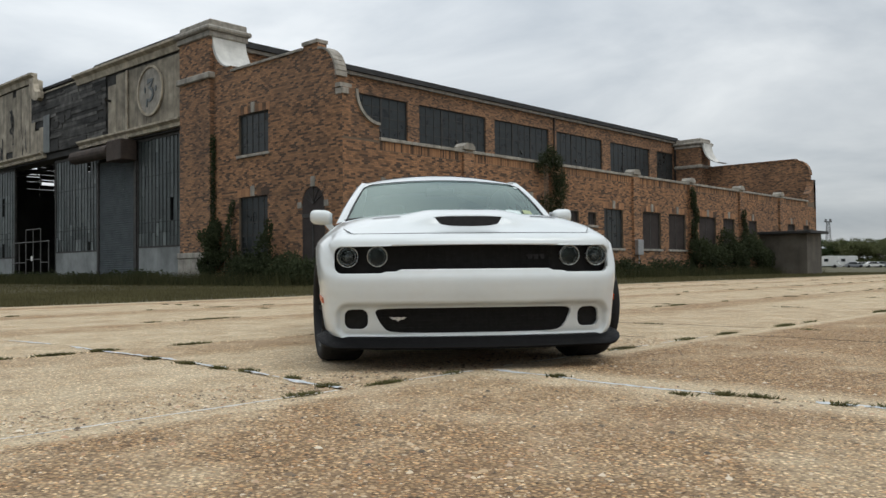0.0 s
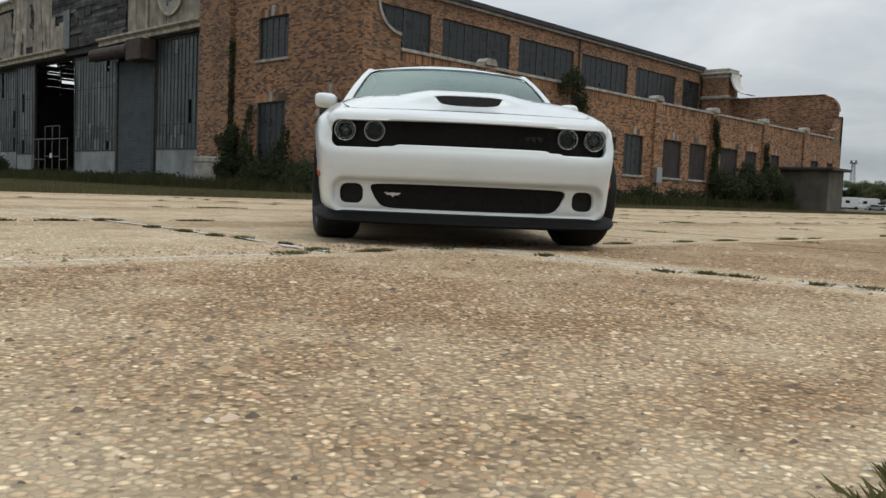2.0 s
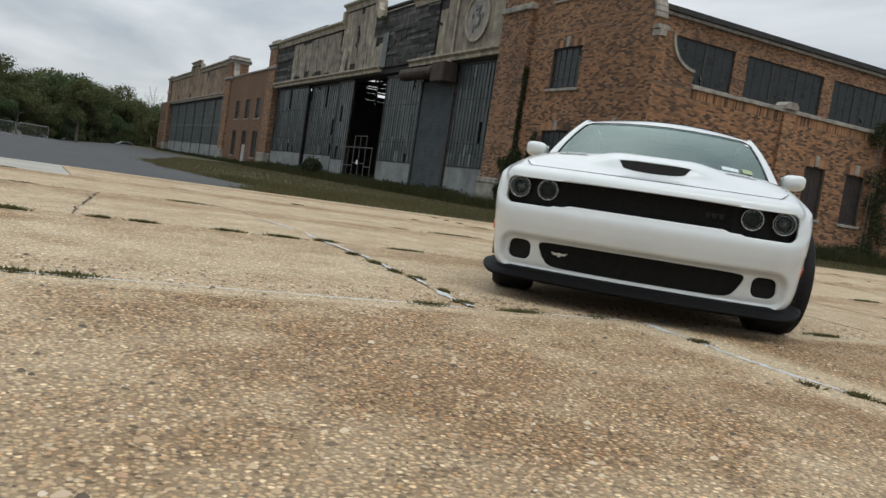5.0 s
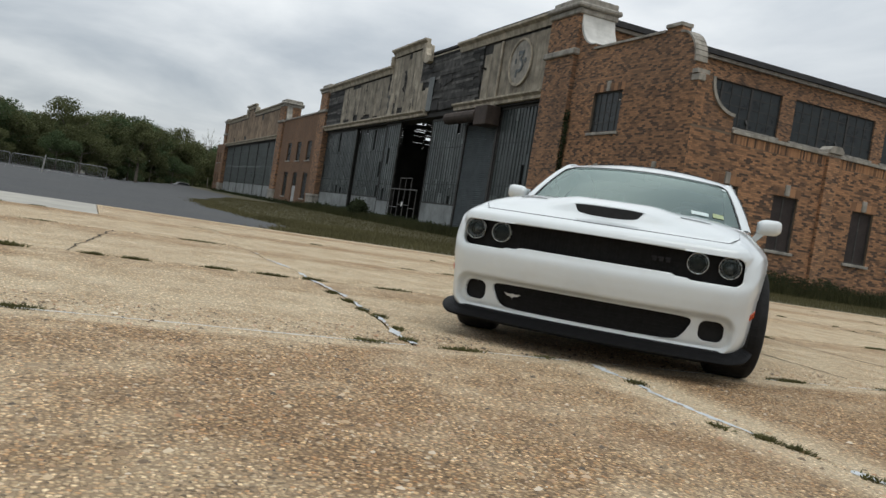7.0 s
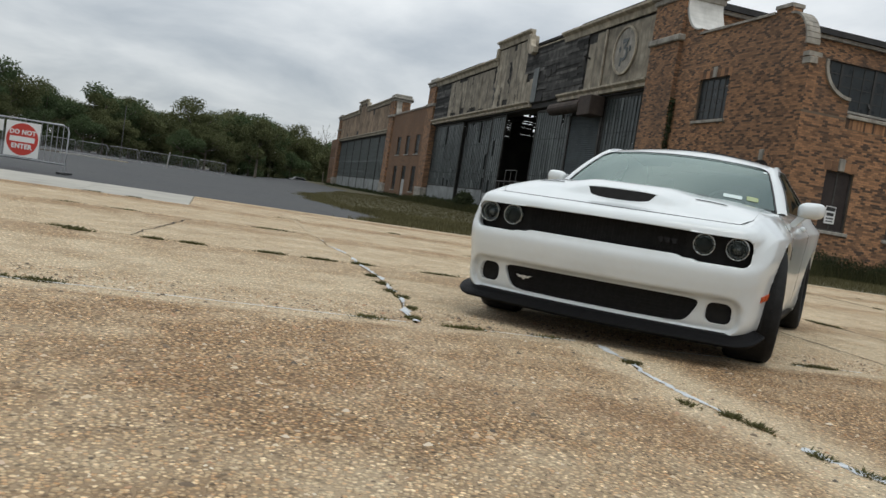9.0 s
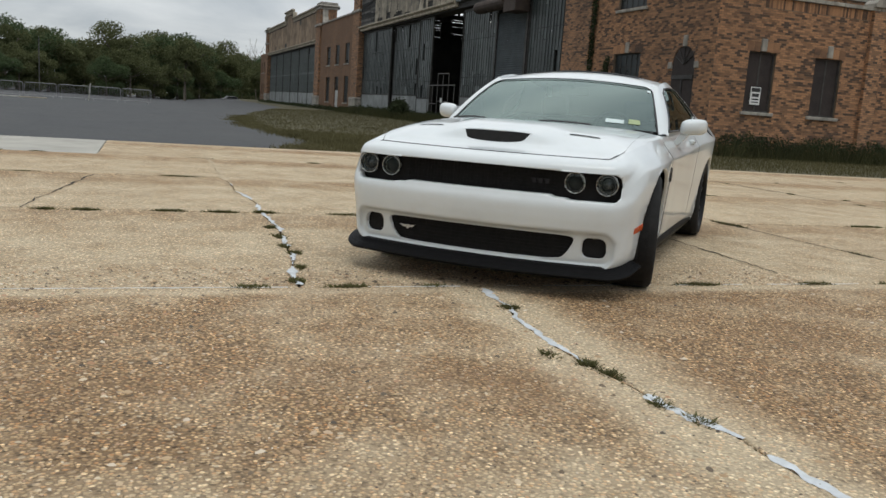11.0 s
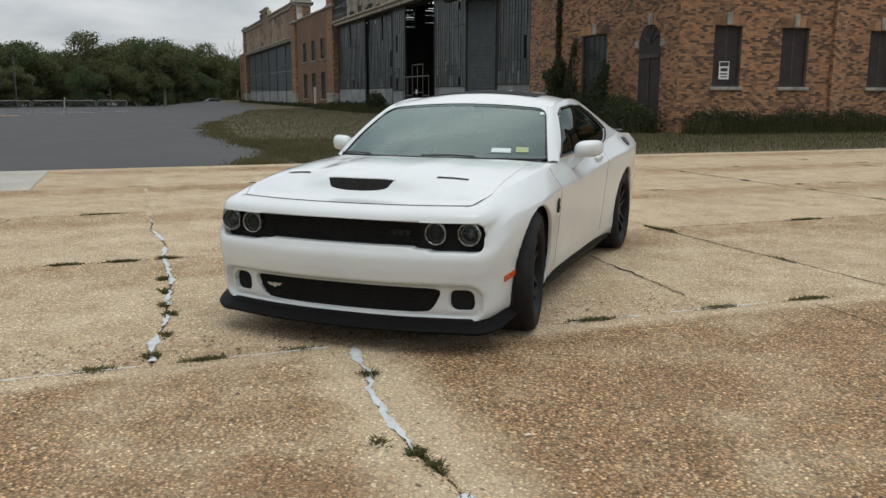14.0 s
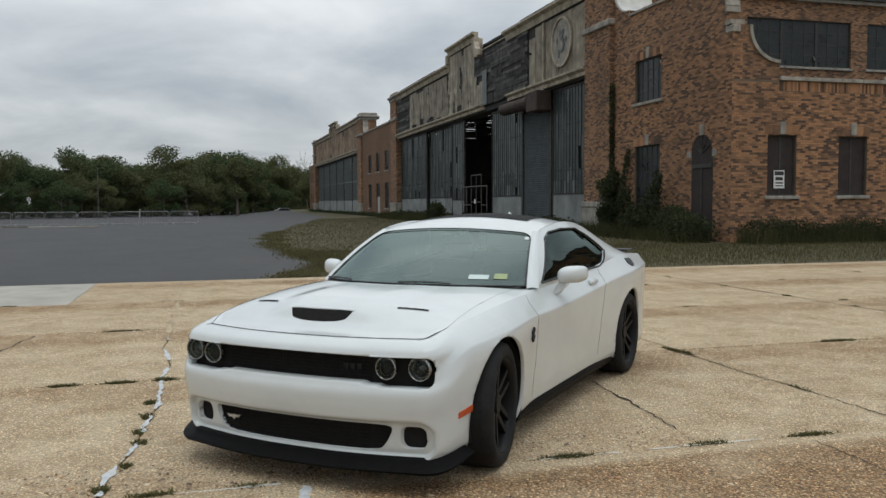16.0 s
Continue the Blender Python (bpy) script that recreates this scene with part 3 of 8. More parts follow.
    # notice on the first boarded window: dark bars stand for its small print
    notice = part("notice", boxes((SIDE - 0.10, SIDE - 0.085, 19.55, 20.0, 1.95, 2.6)), M_WHITE, hangar, "white notice with black print")
    part("notice_print", boxes((SIDE - 0.085, SIDE - 0.08, 19.58, 19.97, 2.42, 2.57), (SIDE - 0.085, SIDE - 0.08, 19.62, 19.93, 2.24, 2.36), (SIDE - 0.085, SIDE - 0.08, 19.62, 19.93, 2.12, 2.17), (SIDE - 0.085, SIDE - 0.08, 19.62, 19.93, 2.02, 2.06)), M_BLACKMARK, notice)


def build_clerestory(hangar, dx=0.0, full=True):
    """The main hall's side wall above the annex, with its band of windows, and the roof's edge."""
    wins = [(20.0, 25.8), (26.8, 33.3), (34.35, 40.9), (41.85, 48.3), (49.3, 55.75), (57.0, 63.5), (64.8, 67.9)]
    if not full:
        wins = []
    bm = bmesh.new()
    holed(bm, FRONT + WALL, 68.1, 5.4, 12.2, [(a, b, 8.6, 11.05) for a, b in wins], lambda u, v, w: (MAIN + dx - w, u, v), WALL)
    part("clerestory_wall", bm, M_BRICK, hangar)
    for a, b in wins:
        window(hangar, "x", MAIN + dx, a, b, 8.6, 11.05, 9, 4, key=False, sill=True, name="clerestory_window")
    bm = boxes((MAIN - 1.0 + dx, MAIN + 0.35 + dx, FRONT + 2.8, 68.2, 12.2, 12.5))
    part("roof_edge", bm, M_ROOF, hangar)
    part("roof_trim", boxes((MAIN + dx + 0.01, MAIN + 0.2 + dx, FRONT + 2.8, 68.2, 12.0, 12.19)), M_STONE, hangar)


def pier(hangar, x0, x1, tall=11.5, at=FRONT):
    out, deep = 0.2, 1.75
    bm = boxes((x0, x1, at - out, at + deep, 1.5, 9.547), (x0, x1, at - out, at + deep, 9.853, tall))
    p = part("pier", bm, M_BRICK, hangar, "tall brick pier")
    part("pier_base", bevelled(boxes((x0 - 0.08, x1 + 0.08, at - out - 0.08, at + deep, -0.3, 1.22)), 0.02), M_STONE, p, "stained stone base")
    part("pier_band", bevelled(boxes((x0 - 0.12, x1 + 0.12, at - out - 0.12, at + deep, 1.223, 1.497)), 0.04), M_STONE, p)
    part("pier_band", bevelled(boxes((x0 - 0.14, x1 + 0.14, at - out - 0.14, at + deep + 0.1, 9.55, 9.85)), 0.05), M_STONE, p)
    part("pier_cap", bevelled(boxes((x0 - 0.1, x1 + 0.1, at - out - 0.1, at + deep + 0.12, tall + 0.003, tall + 0.28)), 0.04), M_STONE, p)
    part("pier_cap", bevelled(boxes((x0 - 0.25, x1 + 0.25, at - out - 0.25, at + deep + 0.25, tall + 0.283, tall + 0.52)), 0.07), M_STONE, p)
    part("pier_cap", bevelled(boxes((x0 - 0.02, x1 + 0.02, at - out, at + deep + 0.1, tall + 0.523, tall + 0.85)), 0.05), M_STONE, p)


rng = random.Random(7)


def door_leaf(hangar, x0, x1, y, top, base, pale, strip=0.42, gone=0.03, bars=True):
    """A tall sliding door: a chalky sheet-metal base and long glazed strips above it."""
    bm = bmesh.new()
    holed(bm, x0, x1, 0, top, [(x0 + 0.1, x1 - 0.1, 0.02, base - 0.08), (x0 + 0.1, x1 - 0.1, base, top - 0.15)], lambda u, v, w: (u, y - 0.05 + w, v), 0.13)
    leaf = part("door_leaf", bm, M_SASH, hangar, "tall sliding hangar door with dirty glazing")
    n = max(2, round((x1 - x0) / strip))
    for i in range(1, n):
        x = x0 + (x1 - x0) * i / n
        part("mullion", boxes((x - 0.02, x + 0.02, y - 0.03, y + 0.05, base, top - 0.15)), M_DOORBAR if bars else M_PALEBAR, leaf)
    part("door_base", bevelled(boxes((x0 + 0.1, x1 - 0.1, y - 0.03, y + 0.05, 0.02, base - 0.08)), 0.01), M_DOORBASE, leaf, "chalky pale sheet-metal base")
    if bars:
        for z in (base + 1.2, base + 3.6):
            part("door_rail", boxes((x0 + 0.1, x1 - 0.1, y - 0.022, y + 0.04, z, z + 0.05)), M_DOORBAR, leaf)
    for i in range(n):
        a, b = x0 + (x1 - x0) * i / n, x0 + (x1 - x0) * (i + 1) / n
        z = base
        while z < top - 0.2:
            h = rng.choice((0.5, 0.7, 0.7, 0.9)) if z < base + 1.2 else rng.choice((1.2, 1.8, 2.6))
            e = min(top - 0.15, z + h)
            if rng.random() > gone:
                tilt = rng.uniform(-0.012, 0.012)
                bm = boxes((a + 0.02, b - 0.02, y + tilt, y + 0.012 + tilt, z + 0.01, e - 0.01))
                part("door_pane", bm, M_DOORPANE2 if rng.random() < (pale if z > base + 1.2 else 0.14 + pale * 0.6) else M_DOORPANE, leaf)
            z = e
    return leaf


def build_fascia(hangar, dx=0.0, full=True):
    """The timber front above the doors: tan sheets, a raised middle, bare black boards and a cornice."""
    y = FRONT
    L, R = -76.8 + dx, -33.75 + dx
    bm = boxes((L, R, y + 0.02, y + 0.3, 7.95, 11.55), (-58.2 + dx, -51.4 + dx, y + 0.02, y + 0.3, 11.55, 12.75))
    back = part("fascia_backing", bm, M_CLAP, hangar, "black weathered timber backing")
    tan = [(R - 7.75, R)] + [(-71.6 + dx, -52.0 + dx)] if full else [(L, R)]
    for a, b in tan:
        x = a
        while x < b - 0.05:
            w = min(b - x, rng.choice((0.55, 0.9, 1.22, 1.22, 1.8)))
            bottom = 8.15 if rng.random() > 0.2 else rng.uniform(8.2, 8.9)
            raised = -58.2 + dx < x + w / 2 < -51.4 + dx
            t = (12.55 if raised else 11.3) - (0 if rng.random() > 0.15 else rng.uniform(0.1, 0.9))
            bm = bmesh.new()
            if full and rng.random() < 0.12 and x < -45:
                k = rng.uniform(8.6, 10.5)
                box(bm, x + 0.008, x + w - 0.008, y - 0.035, y, bottom, k)
                box(bm, x + 0.008 + w * 0.4, x + w - 0.008, y - 0.035, y, k, k + 0.5)
                box(bm, x + 0.008, x + w - 0.008, y - 0.035, y, k + 0.5, t)
            else:
                tilt = rng.uniform(0, 0.03)
                box(bm, x + 0.008, x + w - 0.008, y - 0.03 - tilt, y - tilt, bottom, t)
            part("sheet", bm, M_TAN if full else M_TAN2, back, "tan weathered sheet")
            x += w
    if full:
        # bare boards, some sprung or missing
        for a, b in ((-52.0, -41.75), (L, -71.6)):
            z = 7.98
            while z < 11.5:
                h = rng.choice((0.16, 0.19, 0.22))
                x = a
                while x < b - 0.05:
                    w = min(b - x, rng.uniform(1.6, 4.8))
                    if rng.random() > 0.07:
                        o = rng.uniform(0.0, 0.05)
                        bm = boxes((x + 0.01, x + w - 0.01, y - 0.02 - o, y + 0.005 - o, z + rng.uniform(0.0, 0.02), z + h))
                        part("board", bm, M_CLAP, back)
                    x += w
                z += h
        # near-black plates laid over the boards imitate shaded gaps; nothing is cut
        for x, z, w, h in ((-47.6, 9.55, 0.6, 0.45), (-46.7, 9.7, 0.55, 0.5), (-48.6, 9.35, 0.7, 0.4), (-43.0, 10.7, 0.7, 0.35), (-46.3, 8.05, 2.2, 0.4), (-49.0, 8.0, 1.1, 0.62), (-43.6, 9.1, 1.0, 0.22), (-50.6, 11.0, 0.8, 0.3)):
            part("hole", boxes((x, x + w, y - 0.09, y - 0.075, z, z + h)), M_DARK, back, "near-black plate standing for a shaded gap in the boards")
        part("loose_sheet", boxes((-50.0, -49.1, y - 0.11, y - 0.085, 8.0, 10.3)), M_DOORPANE2, back, "grey loose sheet")
        # torn places where the dark boards show through the sheets
        for k in range(26):
            cx = rng.choice((rng.uniform(-71.0, -52.6), rng.uniform(-60.5, -52.4), rng.uniform(-60.5, -52.4)))
            if abs(cx + 36.75) < 1.6:
                continue
            cz, hh, w = rng.uniform(8.4, 11.1), rng.choice((0.15, 0.3, 0.5, 0.8)), rng.uniform(0.05, 0.22)
            if -58.8 < cx < -58.2 or -55.8 < cx < -55.0:
                hh, w = rng.uniform(0.4, 0.9), rng.uniform(0.25, 0.5)
            rows = [(rng.uniform(-1, 0.1), rng.uniform(-0.1, 1), -1 + 2 * q / 6) for q in range(7)]
            line = [(cx + w * r_, cz + hh * q) for l_, r_, q in rows] + [(cx + w * l_, cz + hh * q) for l_, r_, q in rows[::-1]]
            bm = bmesh.new()
            prism(bm, line, lambda u, v, q: (u, y - q, v), 0.064, 0.068)
            part("tear", bm, M_CLAP, back, "dark tear in the tan sheet")
        # short sheets left standing below the bare boards
        for a, b, t in ((-52.0, -51.35, 10.1), (-51.35, -50.7, 9.5), (-50.7, -50.02, 9.65)):
            part("sheet", boxes((a + 0.01, b - 0.01, y - 0.085, y - 0.055, 8.15, t)), M_TAN, back, "tan weathered sheet")
        # scroll that ends the raised cornice
        bm = bmesh.new()
        prism(bm, [(-51.42, 12.74), (-51.42, 11.95), (-51.2, 11.6), (-50.8, 11.36), (-50.35, 11.28), (-50.02, 11.4), (-49.98, 11.8), (-50.4, 11.84), (-50.68, 12.05), (-50.82, 12.4), (-50.82, 12.74)], lambda u, v, w: (u, y - w, v), 0.06, 0.42)
        part("cornice_scroll", bevelled(bm, 0.03), M_CORNICE, back, "flaking cream scroll")
        part("coping_strip", boxes((-49.95, -45.35, y - 0.10, y + 0.3, 11.703, 11.77)), M_CORNICE, back)
        # round relief on the tan sheets
        bm = bmesh.new()
        ring = [(-36.75 + 1.3 * math.cos(a), 9.85 + 1.27 * math.sin(a)) for a in np.linspace(0, math.tau, 40, endpoint=False)]
        prism(bm, ring, lambda u, v, w: (u, y - w, v), 0.062, 0.10)
        em = part("roundel", bm, M_STONE, back, "round faded emblem")
        bm = bmesh.new()
        for i in range(40):
            a0, a1 = math.tau * i / 40, math.tau * (i + 1) / 40
            prism(bm, [(-36.75 + r * math.cos(a), 9.85 + r * math.sin(a)) for r, a in ((1.18, a0), (1.3, a0), (1.3, a1), (1.18, a1))], lambda u, v, w: (u, y - w, v), 0.1, 0.17)
        part("roundel_rim", bm, M_CORNICE, em)
        bm = bmesh.new()
        stroke = [(-0.30, 0.50), (0.26, 0.52), (-0.04, 0.14), (0.22, 0.04), (0.30, -0.20), (0.16, -0.42), (-0.08, -0.50), (-0.30, -0.40), (-0.34, -0.80)]
        rows = []
        for k, (a, b) in enumerate(stroke):
            (c, d), (e, f) = stroke[max(0, k - 1)], stroke[min(len(stroke) - 1, k + 1)]
            q = Vector((f - d, c - e)).normalized() * (0.13 - 0.008 * k)
            rows.append([bm.verts.new((-36.75 + a + o * q.x, y - dep, 9.85 + b + o * q.y)) for o, dep in ((1, 0.104), (1, 0.135), (-1, 0.135), (-1, 0.104))])
        for p, q in zip(rows, rows[1:]):
            for n in range(3):
                bm.faces.new((p[n], p[n + 1], q[n + 1], q[n]))
        part("roundel_mark", bm, M_DOORPANE, em, "faded dark shape")
        for e, f in ((-0.55, 0.1), (0.55, 0.05)):
            bm = bmesh.new()
            prism(bm, [(-36.75 + e + 0.1 * math.cos(t), 9.85 + f + 0.16 * math.sin(t)) for t in np.linspace(0, math.tau, 9, endpoint=False)], lambda u, v, w: (u, y - w, v), 0.104, 0.125)
            part("roundel_mark", bm, M_DOORPANE, em, "faded dark shape")
        # loose batten and lamp bracket
        part("hanging_strip", boxes((-39.3, -39.12, y - 0.16, y - 0.09, 7.3, 11.3)), M_CORNICE, back)
        part("lamp_bracket", tube(bmesh.new(), [(-41.2, y - 0.05, 9.95), (-41.1, y - 0.5, 10.0), (-40.8, y - 0.6, 9.7), (-40.75, y - 0.5, 9.2)], 0.075, 6), M_DARK, back)
    # cornices
    for a, b, z in ((-51.4 + dx, R, 11.55), (L, -58.2 + dx, 11.55), (-58.35 + dx, -51.25 + dx, 12.75)):
        if full and z < 12 and b == R:
            a = -45.3
            part("bare_edge", boxes((-51.4, -45.32, y - 0.05, y + 0.3, 11.553, 11.7)), M_CLAP, back)
        bm = bmesh.new()
        prism(bm, [(0.02, z), (0.02, z + 0.42), (-0.42, z + 0.42), (-0.42, z + 0.3), (-0.2, z + 0.18), (-0.12, z - 0.12), (-0.06, z - 0.12)], lambda u, v, w: (w, y + u, v), a, b)
        part("cornice", bm, M_CORNICE, back, "flaking cream timber cornice")
    for x in (-58.6 + dx, -51.4 + dx):
        bm = boxes((x, x + 0.4, y - 0.3, y + 0.3, 11.98, 12.74))
        part("cornice_bracket", bevelled(bm, 0.1, 2), M_CORNICE, back)
    lower = [(L, -50.02 + dx), (-45.0 + dx, R)] if full else [(L, R)]
    for a, b in lower:
        bm = bmesh.new()
        prism(bm, [(0.1, 7.72), (0.1, 8.12), (-0.3, 8.12), (-0.3, 8.02), (-0.12, 7.9), (-0.12, 7.72)], lambda u, v, w: (w, y + u, v), a, b)
        part("lintel_trim", bm, M_CORNICE, back, "flaking cream lintel moulding")
    part("lintel", boxes((L, R, y + 0.12, y + 1.2, 7.6, 7.94)), M_DARK, back)


def build_hangar():
    h = thing("hangar", "derelict brick hangar with timber front and sliding doors", "hangar")
    build_annex(h)
    build_clerestory(h)
    pier(h, -33.72, -31.05)
    pier(h, -79.5, -76.85)
    pier(h, -33.72, -31.3, 11.4, REAR - 1.5)
    build_fascia(h)
    y = FRONT + 0.35
    door_leaf(h, -38.9, -33.78, y, 7.6, 1.95, 0.06, 0.36, 0.02)
    door_leaf(h, -49.5, -43.55, y + 0.1, 7.5, 1.9, 0.55, 0.4, 0.07)
    door_leaf(h, -58.85, -55.6, y, 7.6, 1.7, 0.4, 0.45, 0.08)
    door_leaf(h, -66.7, -58.95, y + 0.25, 7.6, 1.9, 0.35, 0.45, 0.05)
    door_leaf(h, -76.7, -66.8, y, 7.6, 1.9, 0.22, 0.5, 0.06)
    # roller shutter
    shutter = part("roller_shutter", boxes((-43.5, -43.3, y - 0.12, y + 0.1, 0, 6.8), (-39.2, -38.95, y - 0.12, y + 0.1, 0, 6.8), (-43.3, -39.2, y + 0.02, y + 0.1, 6.7, 6.8)), M_SASH, h, "closed grey roller shutter")
    for i in range(56):
        bm = bmesh.new()
        z = 0.02 + i * 0.12
        prism(bm, [(0, z), (-0.035, z + 0.03), (-0.035, z + 0.08), (0, z + 0.1198)], lambda u, v, w: (w, y + u, v), -43.3, -39.2)
        part("slat", bm, M_ROLLER, shutter)
    bm = bmesh.new()
    prism(bm, [(-0.1 + 0.42 * math.cos(a), 7.15 + 0.36 * math.sin(a)) for a in np.linspace(0, math.tau, 14, endpoint=False)], lambda u, v, w: (w, FRONT - 0.25 + u, v), -44.9, -40.4)
    part("shutter_housing", bm, M_RUST, shutter, "rusty brown shutter housing")
    part("shutter_motor", bevelled(boxes((-40.4, -38.75, FRONT - 0.7, FRONT + 0.2, 6.5, 7.6)), 0.04), M_RUST, shutter)
    # dark hall behind the doors, its shade put into the colour: back wall with a band of skylit openings, roof, trusses
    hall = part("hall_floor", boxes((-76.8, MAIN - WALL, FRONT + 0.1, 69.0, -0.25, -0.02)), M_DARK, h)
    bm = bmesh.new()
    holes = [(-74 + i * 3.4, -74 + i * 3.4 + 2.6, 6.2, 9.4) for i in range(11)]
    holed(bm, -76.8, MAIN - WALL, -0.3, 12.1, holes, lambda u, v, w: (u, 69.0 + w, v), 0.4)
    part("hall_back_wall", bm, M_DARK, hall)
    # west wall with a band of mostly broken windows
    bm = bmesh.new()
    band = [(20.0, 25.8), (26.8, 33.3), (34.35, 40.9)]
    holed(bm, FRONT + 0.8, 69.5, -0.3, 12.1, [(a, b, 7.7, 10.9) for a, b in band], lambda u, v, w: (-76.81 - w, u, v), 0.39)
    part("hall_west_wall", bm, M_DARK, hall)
    for a, b in band:
        for i in range(5):
            y0, y1 = a + (b - a) * i / 5, a + (b - a) * (i + 1) / 5
            part("window_post", boxes((-76.95, -76.83, y0 - 0.06, y0 + 0.06, 7.7, 10.9)), M_DARK, hall)
            for j in range(14):
                z = 7.7 + 0.2286 * j
                if rng.random() > 0.05:
                    part("slat", boxes((-77.1, -77.06, y0 + 0.02, y1 - 0.02, z, z + 0.2286 * rng.choice((0.8, 0.92, 1.0, 1.0)))), M_DARK, hall)
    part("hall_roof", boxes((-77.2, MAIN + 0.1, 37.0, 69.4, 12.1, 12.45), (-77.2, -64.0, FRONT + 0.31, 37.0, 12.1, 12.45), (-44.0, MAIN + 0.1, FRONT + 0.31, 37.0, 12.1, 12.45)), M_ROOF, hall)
    yy = FRONT + 0.35
    while yy < 36.9:
        w = rng.uniform(0.35, 1.1)
        x = -64.0
        while x < -44.05:
            l = min(-44.0 - x, rng.uniform(2.0, 6.0))
            if rng.random() > (0.5 if yy > 22 else 0.1):
                part("roof_board", boxes((x, x + l, yy, min(36.95, yy + w), 12.15, 12.3)), M_ROOF, hall)
            x += l
        yy += w + rng.uniform(0.03, 0.2)
    for k in range(9):
        part("purlin", boxes((-64.0, -44.0, FRONT + 1.0 + 2.1 * k, FRONT + 1.2 + 2.1 * k, 11.85, 12.1)), M_DARK, hall)
    bm = bmesh.new()
    for k in range(7):
        yy = 24 + k * 7
        for a, b in (((-76, yy, 11.6), (-34.5, yy, 11.6)), ((-76, yy, 8.9), (-34.5, yy, 8.9))):
            tube(bm, [a, b], 0.12, 4)
        for i in range(14):
            x = -76 + i * 3
            tube(bm, [(x, yy, 8.9), (x + 1.5, yy, 11.6), (x + 3, yy, 8.9)], 0.07, 4)
    part("roof_truss", bm, M_SASH, hall, "rusty steel roof trusses")
    # welded gate in the doorway
    gate = part("doorway_gate", tube(bmesh.new(), [(-55.5, FRONT + 0.1, 2.6), (-49.6, FRONT + 0.1, 2.6)], 0.034), M_GATE, h, "tubular gate across the doorway")
    for a, b in (((-53.2, 0), (-53.2, 3.4)), ((-50.9, 0), (-50.9, 3.4)), ((-52.05, 0), (-52.05, 3.4)), ((-55.4, 0), (-55.4, 2.6)), ((-49.7, 0), (-49.7, 2.6)), ((-54.3, 0), (-54.3, 2.6))):
        part("gate_post", tube(bmesh.new(), [(a[0], FRONT + 0.1, a[1]), (b[0], FRONT + 0.1, b[1])], 0.034), M_GATE, gate)
    for a, b, z in ((-53.2, -50.9, 3.4), (-53.2, -50.9, 1.5), (-50.9, -49.7, 1.3), (-55.4, -53.2, 1.3)):
        part("gate_rail", tube(bmesh.new(), [(a, FRONT + 0.1, z), (b, FRONT + 0.1, z)], 0.03), M_GATE, gate)
    part("gate_lock", boxes((-52.15, -51.95, FRONT - 0.02, FRONT + 0.05, 1.4, 1.7)), M_WHITE, gate)
    return h


